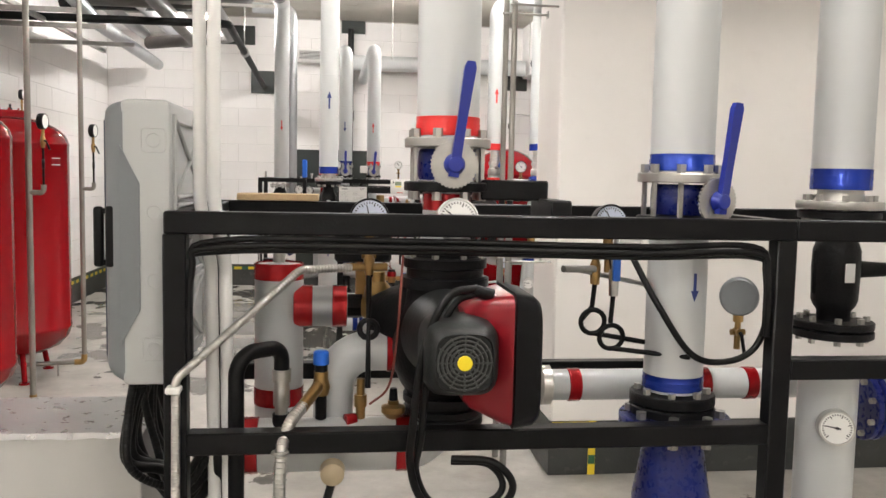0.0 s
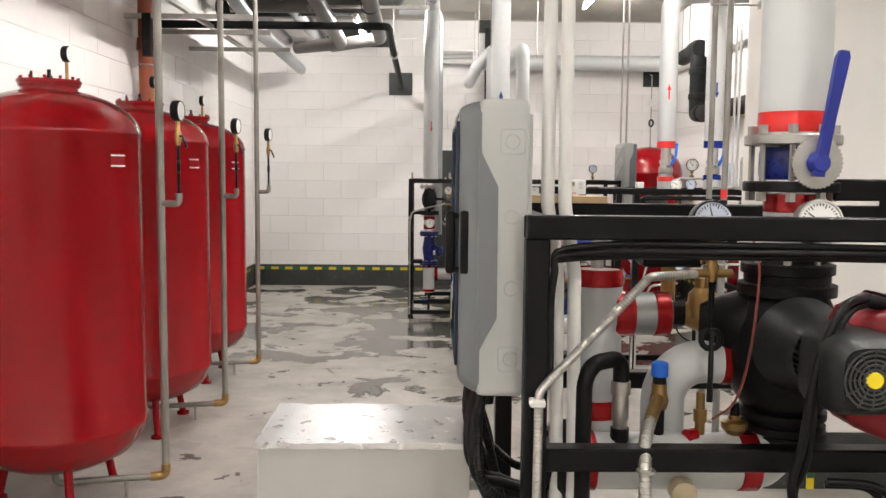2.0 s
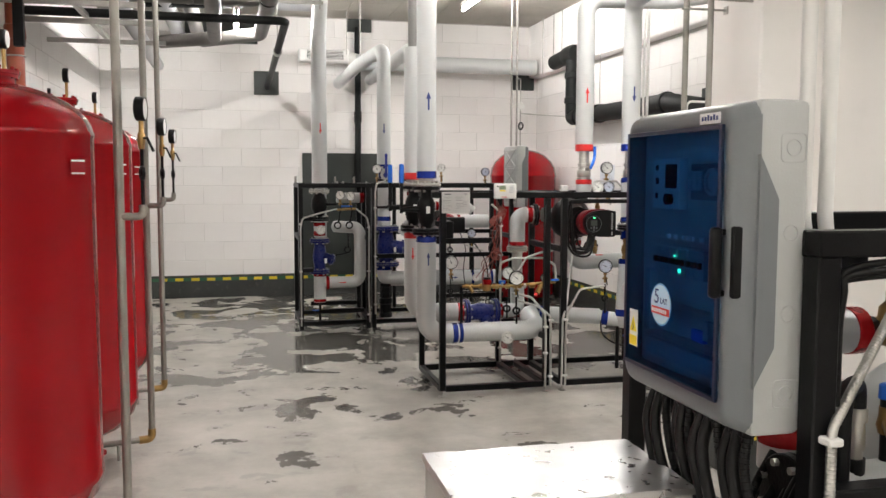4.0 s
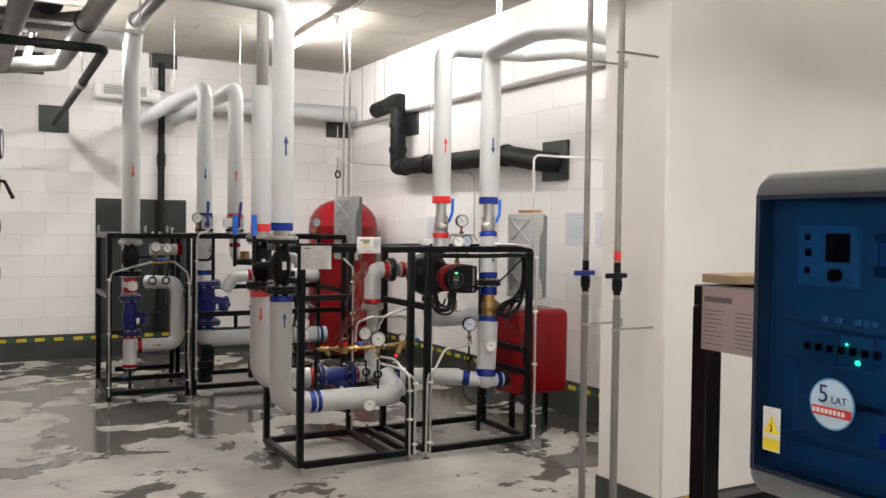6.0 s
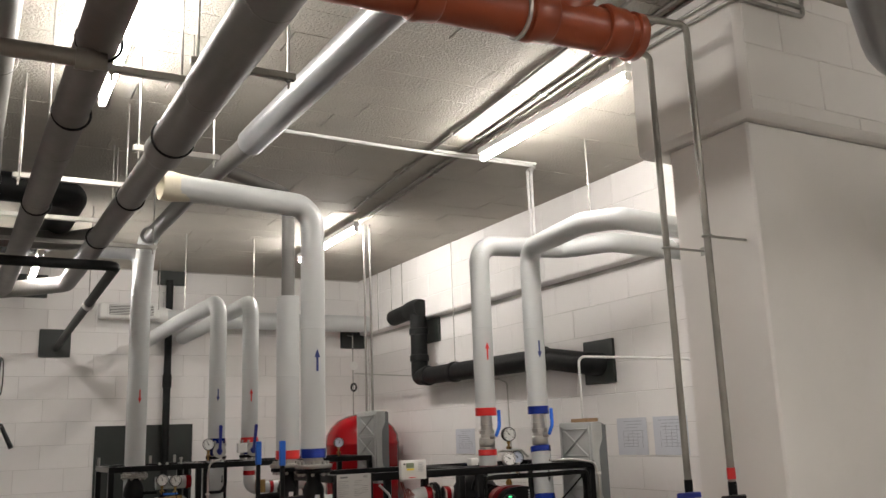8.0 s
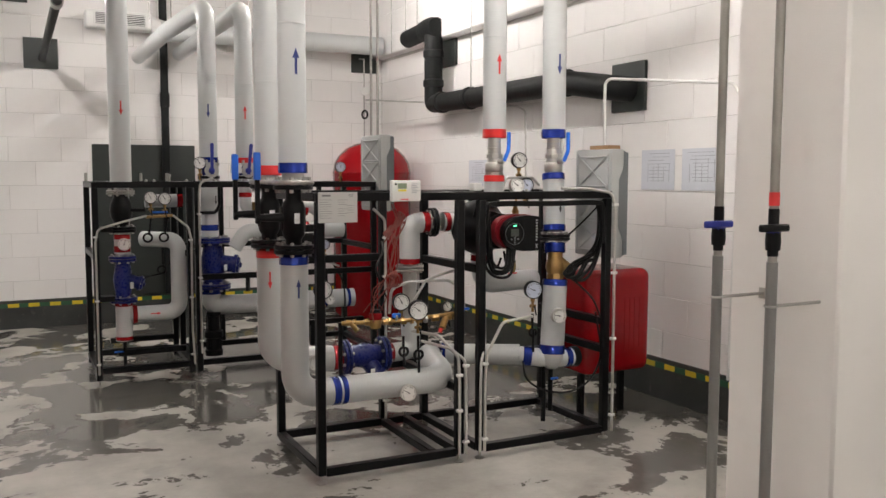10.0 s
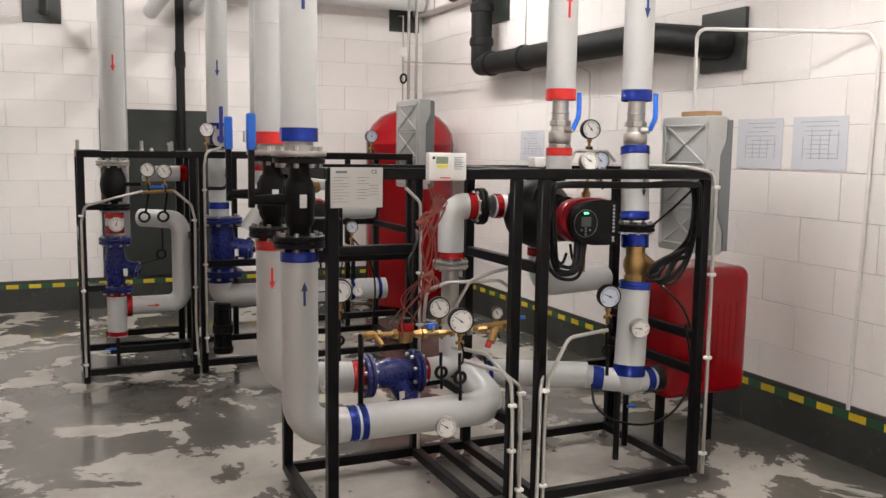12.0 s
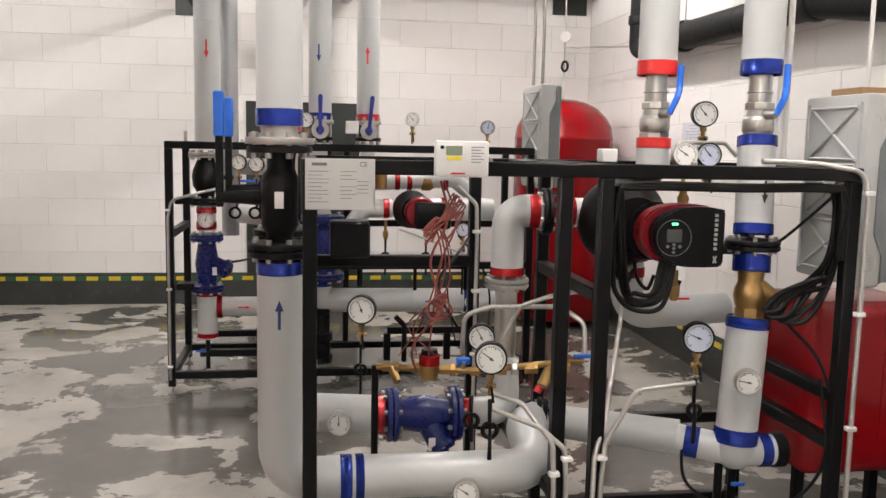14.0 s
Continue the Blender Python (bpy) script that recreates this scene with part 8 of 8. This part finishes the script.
for xa, xb, yb in ((0.72, 1.13, 8.9), (0.94, 1.37, 9.6), (1.01, 1.42, 9.6)):
    t = thing("ceiling_conduit", "thin grey conduit clipped along the ceiling", "conduit", (xa, 3.0, H - 0.02), "ceiling conduits")
    part("tube", tube(B(), [(xa, 3.0, H - 0.012), (xb, yb, H - 0.012)], 0.010, 10), DULL_PIPE, t)
    for k in range(7):
        y = 3.4 + 0.85 * k
        x = xa + (xb - xa) * (y - 3.0) / (yb - 3.0)
        part("saddle", box(B(), (x - 0.022, y - 0.009, H - 0.024), (x + 0.022, y + 0.009, H + 0.004), 0.003), GALV, t)
cc = thing("ceiling_conduit", "white conduit crossing the ceiling and dropping", "conduit", (1.8, 7.0, 2.0), "ceiling conduits")
part("tube", tube(B(), [(-0.30, 7.13, H - 0.03), (0.90, 7.17, H - 0.03), (1.90, 7.15, H - 0.03), (1.96, 7.29, H - 0.03), (1.96, 7.29, 1.50)], 0.012, 10, 0.04), WHITE_PLASTIC, cc)
part("tube", tube(B(), [(1.0, 7.12, H - 0.025), (1.88, 7.11, H - 0.025), (1.92, 7.28, H - 0.03), (1.92, 7.28, 1.50)], 0.010, 10), WHITE_PLASTIC, cc)
for x in (1.46, 1.52):
    t = thing("chain_conduit", "thin steel conduit dropping to the rear panel", "conduit", (x, 9.45, 1.95), "rear conduits")
    part("tube", tube(B(), [(x, 9.45, 1.95), (x, 9.45, H + 0.02)], 0.011, 10), GALV, t)
sr2 = thing("siphon_gauge", "small gauge with siphon hung above the rear panel", "gauge", (2.46, 12.15, 1.95))
part("pipe", tube(B(), [(2.46, 12.15, 1.90), (2.46, 12.15, 2.98), (2.5, 12.42, 3.02)], 0.008, 8), GALV, sr2)
part("loop", ring(B(), (2.46, 12.13, 2.33), (1, 0.4, 0), 0.045, 0.012, 20, 8), IRON, sr2)
part("dial", cyl(B(), (2.46, 12.12, 2.60), (2.44, 12.07, 2.60), 0.05, 20), DIAL, sr2)
wc2 = thing("wall_conduit", "thin white conduit bent along the wall", "conduit", (2.75, 7.9, 1.7), "wall conduits")
part("tube", tube(B(), [(2.39, 7.4, 1.50), (2.39, 7.4, 2.28), (2.77, 6.58, 2.19), (2.775, 6.52, 2.10), (2.775, 6.54, 0.88), (2.778, 6.56, 0.28)], 0.010, 10, 0.05), WHITE_PLASTIC, wc2)
wc3 = thing("wall_conduit", "thin steel conduit spanning to the riser", "conduit", (1.5, 8.5, 2.1), "wall conduits")
part("tube", tube(B(), [(2.46, 12.1, 2.50), (2.72, 9.10, 2.22), (2.74, 9.0, 2.18), (2.74, 8.98, 1.55)], 0.008, 10, 0.04), STAINLESS, wc3)

# ---- along the walls ----
duct = insulated("air_duct", "pale foil-jacketed duct along the far wall", [(0.15, 12.18, 3.14), (2.62, 12.0, 3.12)], 0.105, JACKET, 0.1)
gr = thing("air_grille", "white slatted air grille unit on the duct", "grille", (-0.3, 12.2, 3.1))
part("body", box(B(), (-0.60, 12.10, 3.12), (0.06, 12.30, 3.30), 0.03, None, 3), WHITE_PLASTIC, gr)
part("frame", box(B(), (-0.52, 12.085, 3.145), (0.0, 12.10, 3.275), 0.004), WHITE_PLASTIC, gr)
# Flat black sheet paints the shade seen between the slats.
part("slat_gap_shade", box(B(), (-0.50, 12.082, 3.155), (-0.02, 12.0845, 3.265), 0), FRAME, gr, "", 0)
for k in range(6):
    part("slat", box(B(), (-0.50, 12.070, 3.16 + 0.018 * k), (-0.02, 12.083, 3.168 + 0.018 * k), 0.001), WHITE_PLASTIC, gr)
part("collar", cyl(B(), (0.06, 12.2, 3.19), (0.2, 12.18, 3.15), 0.09, 24), WHITE_PLASTIC, gr)
bk = insulated("black_insulated_pipe", "thick black rubber-insulated pipe stepping along the wall", [(2.62, 11.25, 3.10), (2.62, 10.60, 3.13), (2.62, 10.60, 2.35), (2.62, 9.75, 2.345), (2.62, 8.17, 2.335), (2.66, 7.62, 2.245), (2.85, 7.60, 2.245)], 0.094, FOAM_BLACK, 0.035)
for p, d in (((2.62, 10.60, 2.86), (0, 0, 1)), ((2.62, 10.60, 2.56), (0, 0, 1)), ((2.62, 10.40, 2.35), (0, 1, 0)), ((2.62, 9.80, 2.345), (0, 1, 0)), ((2.62, 8.2, 2.336), (0, 1, 0))):
    part("joint", lathe(B(), Vector(p) - Vector(d) * 0.04, d, [(0, 0.094), (0.006, 0.106), (0.03, 0.109), (0.07, 0.106), (0.08, 0.094)], 28), FOAM_BLACK, bk)
part("elbow_wrap", lathe(B(), (2.62, 10.82, 3.12), (0, -1, 0), [(0, 0.094), (0.01, 0.108), (0.10, 0.116), (0.22, 0.118), (0.31, 0.10), (0.32, 0)], 28), FOAM_BLACK, bk, "lumpy black foam elbow")


def wall_plate(lo, hi, label):
    t = tagged(finish("wall_plate", box(B(), lo, hi, 0.002), STEEL_PANEL), label, "plate", "dark wall plates")
    return t


wall_plate((-1.175, YB - 0.03, 2.70), (-0.85, YB - 0.002, 3.01), "square dark fire-stop plate on the far wall")
wall_plate((0.07, YB - 0.03, 3.57), (0.40, YB - 0.002, 3.745), "dark fire-stop plate under the ceiling")
wall_plate((-2.04, YB - 0.03, 3.36), (-1.12, YB - 0.002, 3.62), "long dark fire-stop plate on the far wall")
wall_plate((2.40, YB - 0.03, 2.85), (2.74, YB - 0.002, 3.28), "dark fire-stop plate beside the corner")
wall_plate((XR - 0.03, 10.40, 2.74), (XR - 0.002, 10.85, 3.01), "dark fire-stop plate behind the black pipe")
wall_plate((XR - 0.03, 7.44, 2.08), (XR - 0.002, 7.82, 2.44), "square dark fire-stop plate around the black pipe")
wall_plate((-0.55, YB - 0.028, BAND), (0.52, YB - 0.002, 1.935), "large dark grey steel panel against the far wall")
vp = thing("vent_stack", "thin black drain stack on the far wall", "pipe", (0.20, 12.33, 0.3))
part("pipe", tube(B(), [(0.20, 12.33, 0.30), (0.20, 12.33, 3.62)], 0.042, 16), FOAM_BLACK, vp)
part("socket", cyl(B(), (0.20, 12.33, 2.35), (0.20, 12.33, 2.5), 0.052, 16), FOAM_BLACK, vp)


def poster(y0, y1, z0, z1):
    t = tagged(finish("notice_sheet", box(B(), (XR - 0.006, y0, z0), (XR - 0.0035, y1, z1), 0), NOTICE, None, "", 0), "white printed diagram sheet taped to the wall", "poster", "notices")
    bm = B()
    h = z1 - z0
    for k in range(9):
        z = z1 - h * (0.10 + 0.085 * k)
        a = y0 + (y1 - y0) * (0.10 + 0.25 * random.random())
        b_ = y1 - (y1 - y0) * (0.10 + 0.25 * random.random())
        box(bm, (XR - 0.0072, a, z), (XR - 0.0062, b_, z + 0.003))
    for k in range(5):
        y = y0 + (y1 - y0) * (0.15 + 0.16 * k)
        box(bm, (XR - 0.0072, y, z0 + h * 0.2), (XR - 0.0062, y + 0.003, z0 + h * (0.4 + 0.4 * random.random())))
    ob = finish("print", bm, PAPER_LINE, t, "", 0)
    return t


poster(7.13, 7.48, 1.505, 1.79)
poster(6.69, 7.055, 1.505, 1.79)
poster(9.74, 10.14, 1.505, 1.76)

# ---- tape: green strip with yellow pieces ----
YEL = {}


def tape(parent, axis, a0, a1, fixed, out):
    """axis x or y; fixed is the wall's face; out is the way that the tape looks."""
    k0, k1 = sorted((fixed, fixed + out * 0.0015))
    if axis == "x":
        g = finish("tape_strip", box(B(), (a0, k0, T0), (a1, k1, T1)), TAPE_G, parent, "green tape", 0)
    else:
        g = finish("tape_strip", box(B(), (k0, a0, T0), (k1, a1, T1)), TAPE_G, parent, "green tape", 0)
    me = bpy.data.meshes.new("tape_stripe")
    bm = box(B(), (-0.052, -0.0006, T0 + 0.002), (0.052, 0.0006, T1 - 0.002))
    bm.to_mesh(me)
    bm.free()
    me.materials.append(TAPE_Y)
    n = int((a1 - a0) / 0.205)
    for i in range(n):
        a = a0 + 0.08 + 0.205 * i + random.uniform(-0.006, 0.006)
        ob = new("tape_stripe", me)
        ob.parent = parent
        f = fixed + out * 0.0022
        ob.matrix_basis = Matrix.Translation((a, f, 0)) if axis == "x" else Matrix.Translation((f, a, 0)) @ Matrix.Rotation(math.pi / 2, 4, "Z")


tape(band_back, "x", XL + 0.02, XR - 0.02, YB - 0.012, -1)
tape(band_right, "y", PY1 + 0.02, YB - 0.03, XR - 0.012, -1)
tape(band_left, "y", YF + 0.02, YB - 0.03, XL + 0.012, 1)
finish("tape_strip", box(B(), (PX + 0.01, PY0 - 0.0085, 0.255), (1.385, PY0 - 0.0065, 0.297)), TAPE_Y, band_pier, "yellow tape", 0)
finish("tape_stripe", box(B(), (PX + 0.07, PY0 - 0.0095, 0.257), (PX + 0.12, PY0 - 0.0087, 0.295)), TAPE_G, band_pier, "green tape", 0)
vt = finish("tape_strip", box(B(), (1.385, PY0 - 0.0085, 0.0), (1.425, PY0 - 0.0065, 0.30)), TAPE_Y, band_pier, "yellow tape", 0)
for z in (0.06, 0.18):
    finish("tape_stripe", box(B(), (1.386, PY0 - 0.0095, z), (1.424, PY0 - 0.0087, z + 0.05)), TAPE_G, band_pier, "green tape", 0)

# ---- ceiling panels: rough boards with open joints, in the ceiling's one mesh ----
PW, PLN = 0.25, 0.6
j = 0
y = YF
while y < YB:
    x = XL - random.choice((0.1, 0.25, 0.4, 0.5))
    while x < 5.0:
        gap = random.choice((0.001, 0.002, 0.007))
        x0, x1 = max(XL, x) + gap, min(5.0, x + PLN) - 0.001
        if x1 - x0 > 0.05:
            box(ceiling, (x0, y + 0.0015, H + random.uniform(-0.002, 0.002)), (x1, min(YB, y + PW) - 0.0015, H + 0.03))
        x += PLN
    y += PW
    j += 1
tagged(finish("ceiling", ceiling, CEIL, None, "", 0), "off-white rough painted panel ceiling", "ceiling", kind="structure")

# ---- wall blocks ----
BL, BH = 0.50, 0.249


def block_mesh(length):
    bm = box(B(), (-length / 2 + 0.0013, 0.0, -BH / 2 + 0.0013), (length / 2 - 0.0013, 0.014, BH / 2 - 0.0013))
    top = [e for e in bm.edges if all(v.co.y < 0.004 for v in e.verts)]
    bmesh.ops.bevel(bm, geom=top, offset=0.0022, segments=1, affect="EDGES")
    me = bpy.data.meshes.new("block")
    bm.to_mesh(me)
    bm.free()
    me.materials.append(WALL)
    return me


def block_wall(parent, origin, along, normal, a0, a1, z1, near):
    """Courses of blocks laid in half bond; those outside the stretch (near) go into one joined mesh."""
    along, normal = Vector(along), Vector(normal)
    meshes = {}
    rest = B()
    rot = Matrix((along, -normal, V(0, 0, 1))).transposed().to_4x4()
    rows_ = int(math.ceil(z1 / BH))
    count = 0
    for r in range(rows_):
        zc = BH * (r + 0.5)
        top_cut = z1 - zc
        if top_cut < BH * 0.3:
            continue
        a = a0 - (BL / 2 if r % 2 else 0)
        while a < a1 - 0.01:
            s, e = max(a, a0), min(a + BL, a1)
            L = round(e - s, 3)
            if L > 0.03:
                if L not in meshes:
                    meshes[L] = block_mesh(L)
                p = Vector(origin) + along * ((s + e) / 2) + V(0, 0, zc) + normal * random.uniform(-0.0018, 0.0006)
                m = Matrix.Translation(p) @ rot @ Matrix.Rotation(random.uniform(-0.0015, 0.0015), 4, "Z")
                if near(s, zc) and count < 300:
                    ob = new("block", meshes[L])
                    ob.parent = parent
                    ob.matrix_basis = m
                    count += 1
                else:
                    start = len(rest.verts)
                    rest.from_mesh(meshes[L])
                    rest.verts.ensure_lookup_table()
                    bmesh.ops.transform(rest, matrix=m, verts=rest.verts[start:])
            a += BL
    if len(rest.verts):
        tagged(finish("further_blocks", rest, WALL, parent, "white painted blocks further along", 0), kind="stuff")
    else:
        rest.free()


block_wall(wall_back, (0, YB + 0.0, 0), (1, 0, 0), (0, -1, 0), XL, XR, H, lambda a, z: z > 0.2)
block_wall(wall_right, (XR, 0, 0), (0, 1, 0), (-1, 0, 0), PY1, YB, 3.02, lambda a, z: 5.5 < a and z > 0.2)
block_wall(wall_left, (XL, 0, 0), (0, 1, 0), (1, 0, 0), YF, YB, H, lambda a, z: a > 7.0 and z > 0.2)
